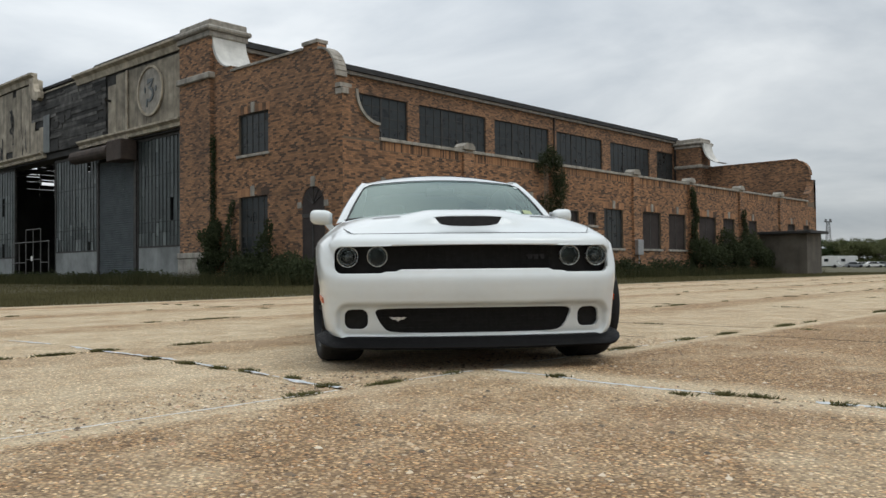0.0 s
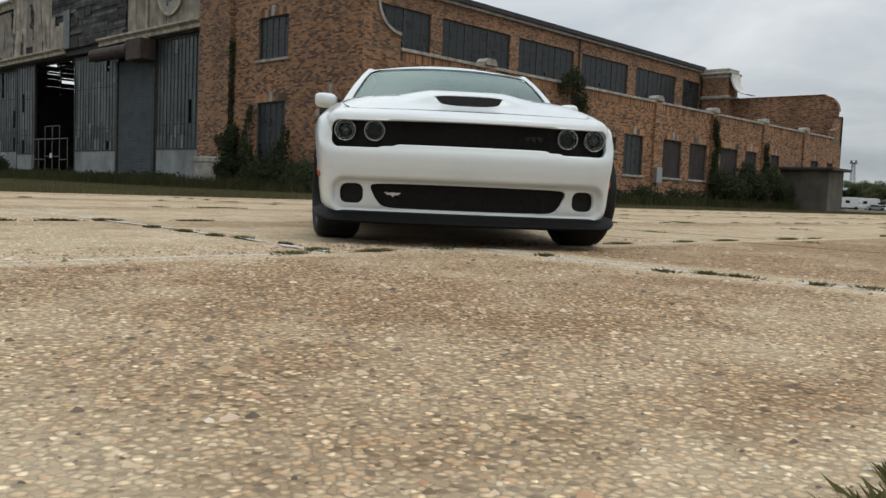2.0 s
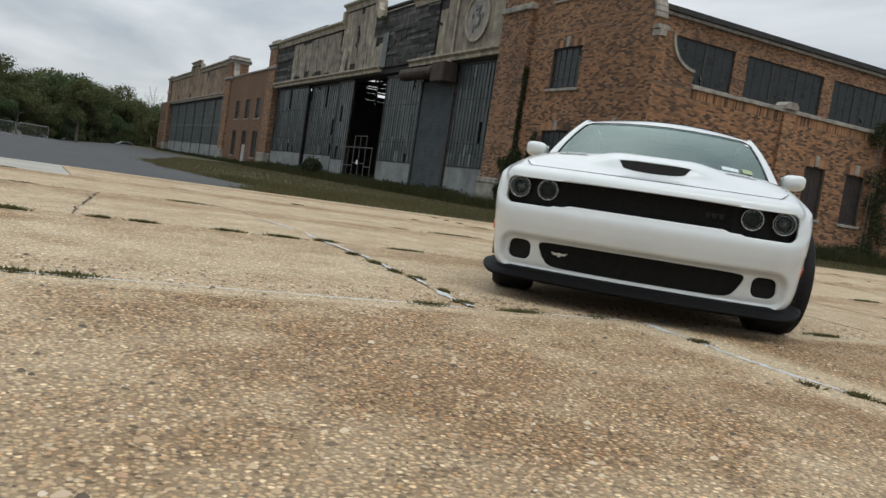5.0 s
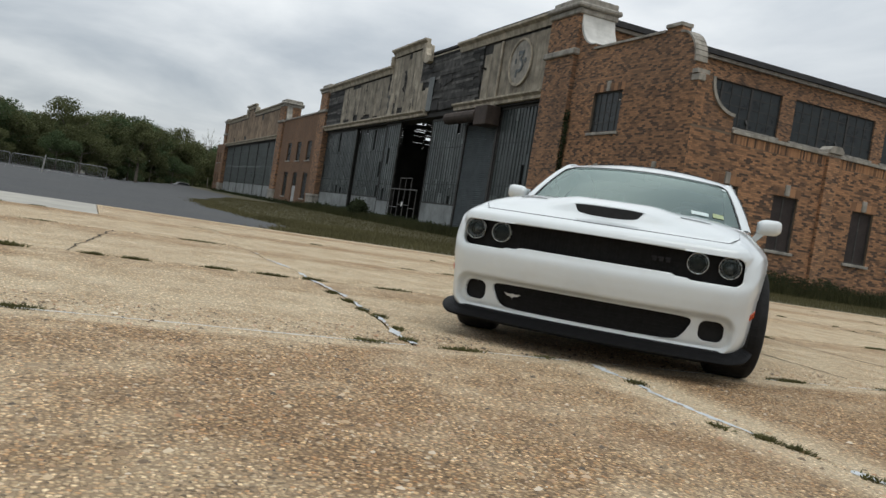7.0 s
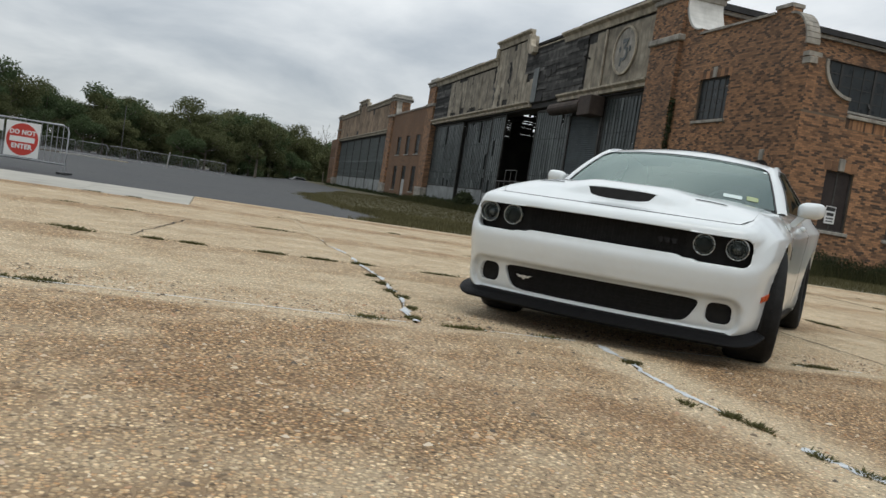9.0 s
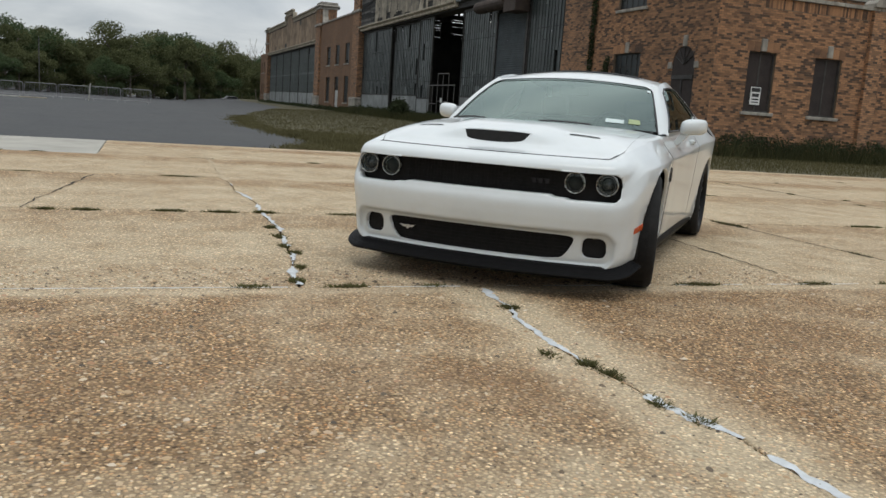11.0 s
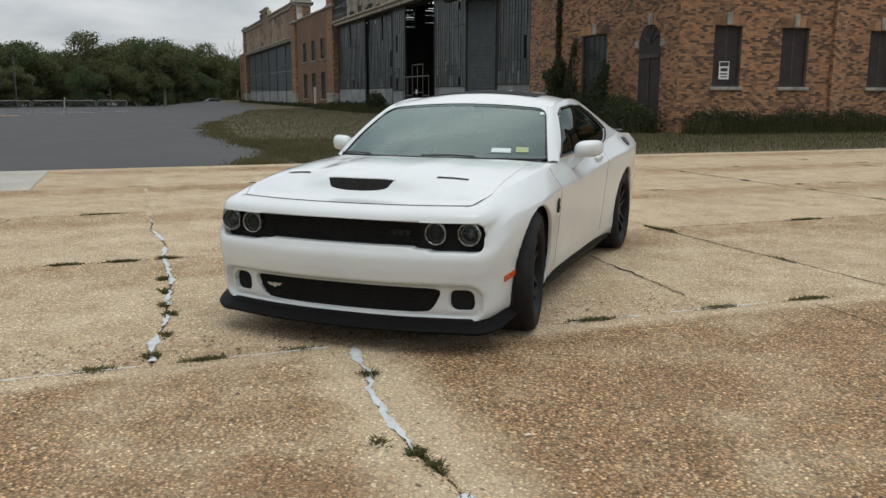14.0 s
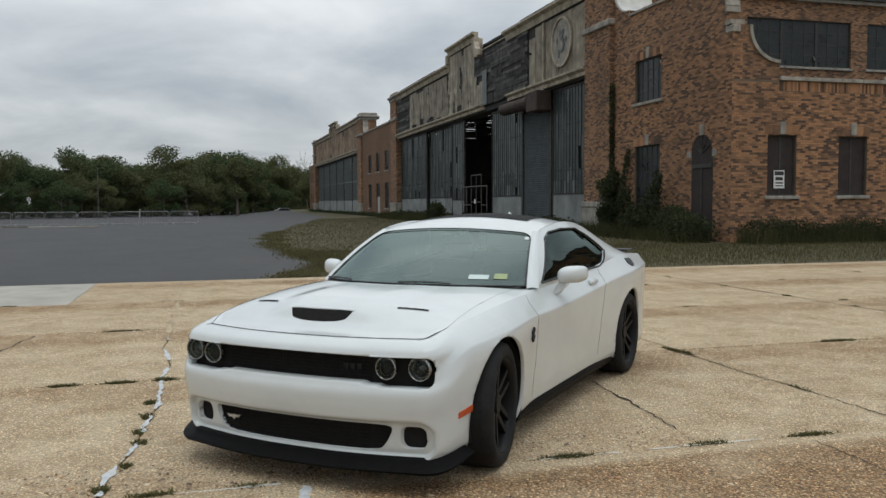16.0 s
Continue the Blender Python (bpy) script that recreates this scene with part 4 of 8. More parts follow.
def build_far_hangar():
    dx = -65.3
    h = thing("hangar", "distant brick hangar with tan front and two-storey annex", "hangar")
    pier(h, -34.0 + dx, -31.35 + dx)
    pier(h, -79.5 + dx, -76.85 + dx)
    build_fascia(h, dx, False)
    y = FRONT + 0.35
    x = MAIN + dx
    for w in (7.0, 7.2, 7.0, 7.2, 7.0, 7.2):
        leaf = door_leaf(h, x - w + 0.1, x - 0.1, y, 7.6, 1.9, 0.0, 0.6, 0.02, False)
        for z in (2.6, 3.3, 4.2, 5.0, 5.8, 6.6):
            part("door_rail", boxes((x - w + 0.12, x - 0.12, y - 0.06, y - 0.02, z, z + (0.12 if z == 4.2 else 0.05))), M_PALEBAR, leaf)
        x -= w
    # added near-black sheet close behind the doors, in place of a shaded hall
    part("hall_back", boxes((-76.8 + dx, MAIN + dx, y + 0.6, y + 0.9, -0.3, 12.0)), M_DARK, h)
    part("hall_roof", boxes((-77.2 + dx, MAIN + 0.2 + dx, 58.0, 74.0, 12.1, 12.45), (-77.2 + dx, MAIN + 0.2 + dx, FRONT + 0.31, FRONT + 2.6, 11.9, 12.2)), M_ROOF, h)
    part("hall_side_wall", boxes((MAIN - WALL + dx, MAIN + dx, FRONT + 2.6, 58.0, 5, 7.4), (MAIN - WALL + dx, MAIN + dx, 58.0, 74.0, 5, 12.1), (-79.5 + dx, -79.1 + dx, FRONT + 2.6, 74.0, -0.3, 12.1)), M_BRICK2, h)
    # two-storey brick annex that joins the hangars
    holes = []
    for x0 in (-92.8, -88.1, -83.4):
        holes += [(x0, x0 + 2.0, 4.9, 6.95), (x0, x0 + 2.0, 0.9, 3.6)]
    holes[3] = (-88.1, -86.1, 0.0, 3.6)
    bm = bmesh.new()
    flat = lambda u, v, w: (u, FRONT + w, v)
    holed(bm, -96.65, -79.55, -0.3, 9.7, holes, flat, WALL)
    part("annex_wall", bm, M_BRICK2, h, "two-storey brick annex wall")
    bm = bmesh.new()
    holed(bm, -152.0, -144.85, -0.3, 8.2, [(-147.6, -146.6, 5.0, 6.8), (-147.6, -146.6, 1.2, 3.2), (-150.6, -149.6, 5.0, 6.8), (-150.6, -149.6, 1.2, 3.2)], flat, WALL)
    part("annex_end_wall", boxes((-152.4, -152.0, FRONT, 60, -0.3, 8.2)), M_BRICK2, h)
    part("annex_wall", bm, M_BRICK2, h, "two-storey brick annex wall")
    for i, hole in enumerate(holes):
        if i == 3:
            part("annex_door", boxes((-87.98, -86.22, FRONT + 0.1, FRONT + 0.16, 0.02, 2.15)), M_PALEDOOR, h, "chalky white door")
            window(h, "y", FRONT, -88.1, -86.1, 2.2, 3.6, 3, 2, key=False, sill=False)
            continue
        window(h, "y", FRONT, *hole, 3, 4, key=False)
    for x0 in (-147.6, -150.6):
        for z in (5.0, 1.2):
            window(h, "y", FRONT, x0, x0 + 1.0, z, z + 1.9, 2, 3, key=False)
    part("coping_stone", boxes((-96.7, -79.5, FRONT - 0.08, FRONT + WALL + 0.08, 9.703, 9.85)), M_STONE, h)
    # added near-black sheets behind the windows, in place of unlit rooms
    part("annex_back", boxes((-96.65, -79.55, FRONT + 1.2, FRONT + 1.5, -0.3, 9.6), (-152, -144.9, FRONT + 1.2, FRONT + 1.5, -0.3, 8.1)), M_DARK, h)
    bm = bmesh.new()
    sc = [(-95.4 - 1.2 * math.cos(radians(a)), 11.5 - 1.7 * math.sin(radians(a))) for a in range(0, 91, 9)]
    prism(bm, sc + [(-96.6, 9.8)], lambda u, v, w: (u, FRONT + w, v), 0.05, 0.7)
    part("scroll", bm, M_STONE, h, "stained curved stone scroll")
    return h


build_hangar()
build_far_hangar()


# ---- ground ----
def concrete_build(nt, bsdf):
    p = place(nt)
    # exposed pebbles in a sandy matrix
    jitter = node(nt, "ShaderNodeTexNoise", Scale=40.0, Detail=2.0)
    nt.links.new(p, jitter.inputs["Vector"])
    warp = mixed(nt, 0.012, p, jitter.outputs["Color"], "ADD")
    v = node(nt, "ShaderNodeTexVoronoi", Scale=64.0, Randomness=1.0)
    v.inputs["Detail"].default_value = 0.0
    nt.links.new(warp, v.inputs["Vector"])
    v2 = node(nt, "ShaderNodeTexVoronoi", Scale=34.0, Randomness=1.0)
    nt.links.new(warp, v2.inputs["Vector"])
    sepc = nt.nodes.new("ShaderNodeSeparateColor")
    nt.links.new(v.outputs["Color"], sepc.inputs[0])
    sepd = nt.nodes.new("ShaderNodeSeparateColor")
    nt.links.new(v2.outputs["Color"], sepd.inputs[0])
    # lightness and tint of each stone against its surroundings
    stone = ramp_of(nt, sepc.outputs[0], [(0.0, (0.11, 0.10, 0.085)), (0.14, (0.28, 0.235, 0.20)), (0.17, (0.74, 0.66, 0.57)), (0.40, (1.0, 0.95, 0.87)), (0.66, (1.28, 1.27, 1.22)), (0.80, (1.16, 0.84, 0.60)), (0.92, (1.65, 1.60, 1.50)), (1.0, (2.35, 2.4, 2.4))])
    big = ramp_of(nt, sepd.outputs[1], [(0.0, (0.12, 0.085, 0.055)), (0.3, (0.50, 0.36, 0.22)), (0.8, (0.72, 0.60, 0.43)), (1.0, (0.38, 0.21, 0.11))])
    shown = ramp_of(nt, sepd.outputs[0], [(0.76, (0,)), (0.78, (0.8,))])
    edge2 = ramp_of(nt, v2.outputs["Distance"], [(0.28, (1,)), (0.40, (0,))])
    shown = mixed(nt, 1.0, shown, edge2, "MULTIPLY")
    gap = ramp_of(nt, v.outputs["Distance"], [(0.34, (0,)), (0.62, (1,))])
    stone = mixed(nt, gap, stone, (0.40, 0.36, 0.32))
    # worn brown stretches, and pale ones where the cement paste still covers the stones
    f1, f2 = noise_tex(nt, p, 0.55, 6, 0.62), noise_tex(nt, p, 2.3, 6, 0.65)
    sep = nt.nodes.new("ShaderNodeSeparateXYZ")
    nt.links.new(p, sep.inputs[0])

    def calc(op, a, b, c=None):
        n = nt.nodes.new("ShaderNodeMath")
        n.operation = op
        for k, q in enumerate((a, b, c)):
            if q is None:
                continue
            if isinstance(q, (int, float)):
                n.inputs[k].default_value = q
            else:
                nt.links.new(q, n.inputs[k])
        return n.outputs[0]
    # how far a place is from the joint at x = -0.04 and from the cracks that cross the columns
    ragged = calc("MULTIPLY_ADD", noise_tex(nt, p, 3.2, 6, 0.7), 0.30, -0.15)
    x_in = calc("ADD", sep.outputs[0], 0.04)
    to_joint = calc("ADD", calc("ABSOLUTE", x_in, 0.0), ragged)
    to_crack = calc("ADD", calc("ABSOLUTE", calc("ADD", sep.outputs[1], -0.06), 0.0), calc("MULTIPLY", ragged, 1.5))
    east = ramp_of(nt, calc("MULTIPLY_ADD", x_in, 5.0, 0.5), [(0.0, (0,)), (1.0, (1,))])
    # the slabs on the walk's side are worn to the stones but for a margin along their joints and loose patches
    margin = calc("MAXIMUM", ramp_of(nt, to_joint, [(0.13, (1.0,)), (0.27, (0.0,))]), ramp_of(nt, to_crack, [(0.16, (1.0,)), (0.42, (0.0,))]))
    to_next = calc("ADD", calc("ABSOLUTE", calc("ADD", sep.outputs[0], -2.99), 0.0), calc("MULTIPLY", ragged, 1.6))
    margin = calc("MAXIMUM", margin, ramp_of(nt, to_next, [(0.10, (0.85,)), (0.36, (0.0,))]))
    f1 = calc("ADD", f1, ramp_of(nt, calc("MULTIPLY_ADD", sep.outputs[1], -0.80, -1.75), [(0.0, (0.0,)), (0.9, (0.28,))]))
    rough_patch = ramp_of(nt, calc("MULTIPLY_ADD", f2, 0.45, f1), [(0.70, (0.06,)), (0.95, (0.85,))])
    worn_side = calc("MAXIMUM", margin, rough_patch)
    # on the far side only a band beside each joint is worn
    along = calc("FRACT", calc("ADD", calc("DIVIDE", calc("ADD", x_in, calc("MULTIPLY", ragged, 1.6)), 3.03), 40.0), 0.0)
    band = ramp_of(nt, along, [(0.0, (0.25,)), (0.05, (1.0,)), (0.22, (0.9,)), (0.36, (0.0,)), (0.97, (0.0,)), (1.0, (0.25,))])
    broken = ramp_of(nt, noise_tex(nt, place(nt, (0.6, 0.35, 1)), 0.9, 5, 0.6), [(0.38, (0.25,)), (0.60, (1.0,))])
    sound = calc("SUBTRACT", ramp_of(nt, f2, [(0.30, (0.55,)), (0.62, (1.0,))]), calc("MULTIPLY", calc("MULTIPLY", band, broken), 0.72))
    paste = mixed(nt, east, sound, worn_side)
    c = mixed(nt, paste, mixed(nt, f2, (0.43, 0.282, 0.146), (0.575, 0.405, 0.230)), mixed(nt, f2, (0.60, 0.485, 0.320), (0.77, 0.655, 0.470)))
    c = mixed(nt, 1.0, c, mixed(nt, calc("MULTIPLY", paste, 0.50), stone, (1.0, 1.0, 1.0)), "MULTIPLY")
    c = mixed(nt, calc("MULTIPLY", shown, calc("MULTIPLY_ADD", paste, -0.7, 1.0)), c, big)
    dirt = ramp_of(nt, noise_tex(nt, place(nt, (1, 0.6, 1)), 0.9, 7, 0.7), [(0.52, (0,)), (0.74, (0.5,))])
    c = mixed(nt, dirt, c, (0.27, 0.165, 0.085))
    oi = nt.nodes.new("ShaderNodeObjectInfo")
    c = mixed(nt, 0.40, c, ramp_of(nt, oi.outputs["Random"], [(0.0, (0.85, 0.80, 0.74)), (1.0, (1.0, 1.0, 0.98))]), "MULTIPLY")
    nt.links.new(c, bsdf.inputs["Base Color"])
    bsdf.inputs["Roughness"].default_value = 0.85
    inv = mixed(nt, shown, ramp_of(nt, v.outputs["Distance"], [(0.0, (1,)), (0.7, (0,))]), ramp_of(nt, v2.outputs["Distance"], [(0.0, (1.0,)), (0.6, (0.2,))]))
    inv = mixed(nt, calc("MULTIPLY", paste, 0.3), inv, (0.45, 0.45, 0.45))
    bumped(nt, bsdf, inv, 1.0, 0.014)


def asphalt_build(nt, bsdf):
    p = place(nt)
    f1, f2 = noise_tex(nt, p, 0.4, 6, 0.6), noise_tex(nt, p, 30, 4, 0.7)
    c = mixed(nt, f2, ramp_of(nt, f1, [(0.3, (0.025, 0.027, 0.029)), (0.75, (0.046, 0.048, 0.051))]), (0.058, 0.058, 0.059))
    worn = ramp_of(nt, noise_tex(nt, place(nt, (0.35, 1.0, 1)), 0.35, 7, 0.68), [(0.45, (0,)), (0.72, (0.75,))])
    c = mixed(nt, worn, c, (0.068, 0.066, 0.063))
    tar = ramp_of(nt, noise_tex(nt, place(nt, (0.5, 1.6, 1)), 0.8, 6, 0.7), [(0.58, (0,)), (0.68, (0.7,))])
    c = mixed(nt, tar, c, (0.028, 0.028, 0.03))
    nt.links.new(c, bsdf.inputs["Base Color"])
    bsdf.inputs["Roughness"].default_value = 0.85
    bumped(nt, bsdf, f2, 0.5, 0.01)


def turf_build(nt, bsdf):
    p = place(nt)
    f1, f2, f3 = noise_tex(nt, p, 0.16, 5), noise_tex(nt, p, 1.3, 6, 0.7), noise_tex(nt, p, 14, 5, 0.7)
    c = mixed(nt, f2, ramp_of(nt, f1, [(0.35, (0.056, 0.058, 0.024)), (0.7, (0.130, 0.112, 0.054))]), (0.095, 0.078, 0.042))
    c = mixed(nt, ramp_of(nt, f3, [(0.35, (0.4,)), (0.6, (0,))]), c, (0.03, 0.032, 0.014))
    nt.links.new(c, bsdf.inputs["Base Color"])
    bsdf.inputs["Roughness"].default_value = 0.95
    bumped(nt, bsdf, f3, 1.0, 0.06)


M_CONCRETE = material("exposed_aggregate_concrete", concrete_build)
M_ASPHALT = material("worn_asphalt", asphalt_build)
M_TURF = material("dry_turf", turf_build)
M_NEWSLAB = simple("pale_plain_concrete", (0.40, 0.38, 0.33), 0.85, vary=0.18, scale=1.2, bump=0.3, stains=0.2)
M_SOIL = simple("dark_joint_soil", (0.045, 0.036, 0.024), 0.95, vary=0.4, scale=9, bump=0.5)
M_SEAL2 = simple("pale_joint_filler", (0.60, 0.575, 0.52), 0.85, vary=0.2, scale=14, bump=0.4)
M_SILT = simple("sandy_silt", (0.50, 0.395, 0.26), 0.95, vary=0.3, scale=9, bump=0.4)
M_SEAL = simple("chalky_crack_sealant", (0.58, 0.60, 0.61), 0.85, vary=0.2, scale=14, bump=0.4)
M_BLADE = simple("weed_green", (0.055, 0.075, 0.022), 0.7, vary=0.5, scale=9, bump=0)
M_DRYBLADE = simple("dry_grass", (0.15, 0.125, 0.055), 0.8, vary=0.4, scale=5, bump=0)
M_LEAF = simple("dark_leaf", (0.032, 0.052, 0.018), 0.6, vary=0.5, scale=1.3, bump=0)
M_LEAF2 = simple("yellowish_leaf", (0.07, 0.085, 0.025), 0.6, vary=0.45, scale=1.1, bump=0)
M_BARK = simple("grey_bark", (0.17, 0.145, 0.115), 0.95, vary=0.4, scale=2, bump=0.5)


def grid_sheet(x0, x1, y0, y1, nx, ny, height):
    bm = bmesh.new()
    vs = [[bm.verts.new((x0 + (x1 - x0) * i / nx, y0 + (y1 - y0) * j / ny, 0)) for j in range(ny + 1)] for i in range(nx + 1)]
    for row in vs:
        for v in row:
            v.co.z = height(v.co.x, v.co.y)
    for i in range(nx):
        for j in range(ny):
            bm.faces.new((vs[i][j], vs[i + 1][j], vs[i + 1][j + 1], vs[i][j + 1]))
    return bm


def fall(x):
    """How far the land has fallen at x: the drive slopes gently away from the apron."""
    return -0.0059 * max(0.0, -12.7 - x)


def sloped(bm):
    for v in bm.verts:
        v.co.z += fall(v.co.x)
    return bm


solid("ground", boxes((-1500, 1500, -1500, 1500, -8.0, -5.0)), M_SOIL, "flat dry ground reaching the horizon", "ground", kind="structure")

# turf strip beside the hangars: its edge is ragged and dips to the drive
edge = [(-12.7, 1.55), (-14.2, 1.7), (-16.0, 2.3), (-17.8, 2.5), (-22, 2.3), (-28, 2.0), (-40, 2.8), (-55, 4.6), (-75, 9.0), (-95, 12.8), (-130, 14.2), (-330, 15)]


def turf_edge(x):
    return float(np.interp(-x, [-e[0] for e in edge], [e[1] for e in edge])) + 0.5 * noise.noise(Vector((x * 0.35, 0.3, 0))) + 0.22 * noise.noise(Vector((x * 1.7, 4.3, 0)))


def turf_z(x, y):
    """Height of the land: level beside the hangars, falling with the drive away from them."""
    return -0.012 + fall(x) * max(0.0, min(1.0, 1 - (y - 3.0) / 13.0))


bm = bmesh.new()
lines = []
x = -12.7
while x > -330:
    e0 = turf_edge(x)
    col = [(x, e0 - 0.02, turf_z(x, e0) - 0.3), (x, e0, turf_z(x, e0) - 0.014), (x, e0 + 0.25, turf_z(x, e0 + 0.25))]
    col += [(x, y, turf_z(x, y)) for y in (16.0, 17.0, 40.0, 400.0)]
    lines.append([bm.verts.new(p) for p in col])
    x -= max(0.22, min(6.0, (-12.7 - x) * 0.04))
for p, q in zip(lines, lines[1:]):
    for i in range(len(p) - 1):
        bm.faces.new((p[i], q[i], q[i + 1], p[i + 1]))
solid("grass_verge", bm, M_TURF, "dry mown grass along the hangars", "grass", kind="structure")
solid("grass_field", sloped(boxes((-12.698, 400, 78, 400, -5.1, -0.014), (-700, -331, -400, 400, -5.1, -0.02), (-330.9, -13, -400, -62, -5.1, -0.02))), M_TURF, "dry grass field beyond the apron", "grass", kind="structure")
bm = bmesh.new()
lines = [[bm.verts.new((x, y, turf_z(x, y) - 0.018)) for y in (-61.9, 3.0, 6.0, 9.0, 12.0, 15.9)] for x in (-12.7, -40, -80, -120, -180, -250, -330.5)]
for p, q in zip(lines, lines[1:]):
    for i in range(len(p) - 1):
        bm.faces.new((p[i], q[i], q[i + 1], p[i + 1]))
solid("asphalt_drive", bm, M_ASPHALT, "worn dark asphalt drive", "road", kind="structure")

# concrete apron: slabs with soil-filled joints
apron = thing("concrete_apron", "old exposed-aggregate concrete apron with weedy joints", "pavement", kind="structure")
part("joint_soil", boxes((-12.69, 36, -60, 78, -5.1, -0.028)), M_SOIL, apron)
COLUMNS = [-12.66, -9.12, -6.09, -3.04, -0.04, 2.99, 6.02, 9.05, 12.1, 18, 24, 36]
ROWS = [-60, -50, -41, -33, -26, -20.5, -15.9, -11.4, -7.1, -4.05, 4.2, 8.45, 12.7, 17.0, 21.3, 26, 31, 37, 44, 52, 62, 78]
MID = {0: -0.80, 1: -0.80, 2: -0.80, 3: -0.80, 4: 0.1, 5: 0.1, 6: 0.1, 7: 0.1, 8: 0.1, 9: 0.1, 10: 0.1}


CRACK_X = [-12.6, -7.65, -6.6, -5.55, -4.68, -4.17, -3.81, -3.2, -2.84, -2.34, -1.91, -1.43, -1.0, -0.72, -0.32, -0.04, 0.0, 0.5, 0.81, 1.15, 1.43, 1.63, 1.8, 2.0, 2.14, 2.31, 3.0, 6.0, 40]
CRACK_Y = [-0.80, -0.82, -0.84, -0.81, -0.83, -0.755, -0.72, -0.758, -0.763, -0.743, -0.749, -0.80, -0.824, -0.864, -0.926, -0.923, 0.125, 0.08, 0.04, 0.005, 0.02, 0.07, 0.06, 0.07, 0.12, 0.155, 0.15, 0.1, 0.1]


def joint_shift(across, along):
    """How far a joint strays to one side; the cracks across the columns wander most."""
    fine = noise.noise(Vector((along * 5.0, 1.7, 2.5))) + 0.6 * noise.noise(Vector((along * 14.0, 4.1, 0.5)))
    if across == "x":
        return 0.012 * noise.noise(Vector((along * 0.6, 9.1, 0.5))) + 0.006 * fine
    return float(np.interp(along, CRACK_X, CRACK_Y)) - (-0.80 if along < -0.02 else 0.10) + (0.022 if along < 3 else 0.012) * fine


def joint_line(a, b, n):
    """Points from corner a to corner b along the joint between them, without the last."""
    out = []
    for i in range(n):
        x, y = a[0] + (b[0] - a[0]) * i / n, a[1] + (b[1] - a[1]) * i / n
        level = abs(a[1] - b[1]) < 1e-6
        mid = level and -1.0 < a[1] < 0.2
        dy = joint_shift("y", min(x, -0.041) if a[1] < 0 else max(x, 0.0)) if mid else (0.02 * noise.noise(Vector((x * 2.0, a[1], 0))) if level else 0)
        if not level:
            # a joint's end follows the crack that it meets
            for e in (a, b):
                if -1.0 < e[1] < 0.2:
                    dy += max(0.0, 1 - abs(y - e[1]) / 0.8) * joint_shift("y", min(x, -0.041) if e[1] < 0 else max(x, 0.0))
        dx = 0 if level else joint_shift("x", y + a[0])
        out.append(Vector((x + dx, y + dy)))
    return out


def slab(x0, x1, y0, y1, fine, mat=None):
    r = random.Random(int((x0 * 31 + y0 * 17) * 100))
    cs = [(x0, y0), (x1, y0), (x1, y1), (x0, y1)]
    pts = []
    for i in range(4):
        e = cs[(i + 1) % 4]
        pts += joint_line(cs[i], e, max(2, int(math.hypot(e[0] - cs[i][0], e[1] - cs[i][1]) / (0.10 if fine else 0.8))))
    g = 0.006
    mid_pt = Vector(((x0 + x1) / 2, (y0 + y1) / 2))
    pts = [Vector((p.x + math.copysign(min(g, abs(mid_pt.x - p.x)), mid_pt.x - p.x), p.y + math.copysign(min(g, abs(mid_pt.y - p.y)), mid_pt.y - p.y))) for p in pts]
    lift = [r.uniform(-0.004, 0.004) for _ in range(2)]
    bm = bmesh.new()
    c = Vector(((x0 + x1) / 2, (y0 + y1) / 2))
    top = [bm.verts.new((*(p + (c - p).normalized() * 0.012), lift[0])) for p in pts]
    mid = [bm.verts.new((*p, lift[0] - 0.008)) for p in pts]
    low = [bm.verts.new((*p, -0.06)) for p in pts]
    bm.faces.new(top)
    n = len(pts)
    for i in range(n):
        j = (i + 1) % n
        bm.faces.new((mid[i], mid[j], top[j], top[i]))
        bm.faces.new((low[i], low[j], mid[j], mid[i]))
    part("slab", bm, mat or M_CONCRETE, apron)


for i, (x0, x1) in enumerate(zip(COLUMNS, COLUMNS[1:])):
    rows = sorted(ROWS + [MID[i]])
    for y0, y1 in zip(rows, rows[1:]):
        near = x0 > -7 and x1 < 7 and y0 > -8 and y1 < 13
        if i == 0 and y1 < -0.5:
            slab(x0, x1, y0, min(y1, -2.42), True, M_NEWSLAB)
            if y1 > -2.42:
                slab(x0, x1, -2.42, y1, True)
        elif i == 4 and y0 == 0.1:
            slab(x0, x1, y0, y1, True)
        else:
            slab(x0, x1, y0, y1, near)


# ---- car ----
def paint_build(nt, bsdf):
    p = local(nt)
    f = noise_tex(nt, p, 3.0, 5, 0.6)
    dust = ramp_of(nt, noise_tex(nt, local(nt, (1, 1, 2.0)), 6.0, 6, 0.7), [(0.5, (0,)), (0.85, (0.25,))])
    c = ramp_of(nt, f, [(0.3, (0.62, 0.66, 0.665)), (0.7, (0.67, 0.705, 0.705))])
    nt.links.new(mixed(nt, dust, c, (0.50, 0.47, 0.41)), bsdf.inputs["Base Color"])
    bsdf.inputs["Roughness"].default_value = 0.42
    bsdf.inputs["Coat Weight"].default_value, bsdf.inputs["Coat Roughness"].default_value = 0.9, 0.06


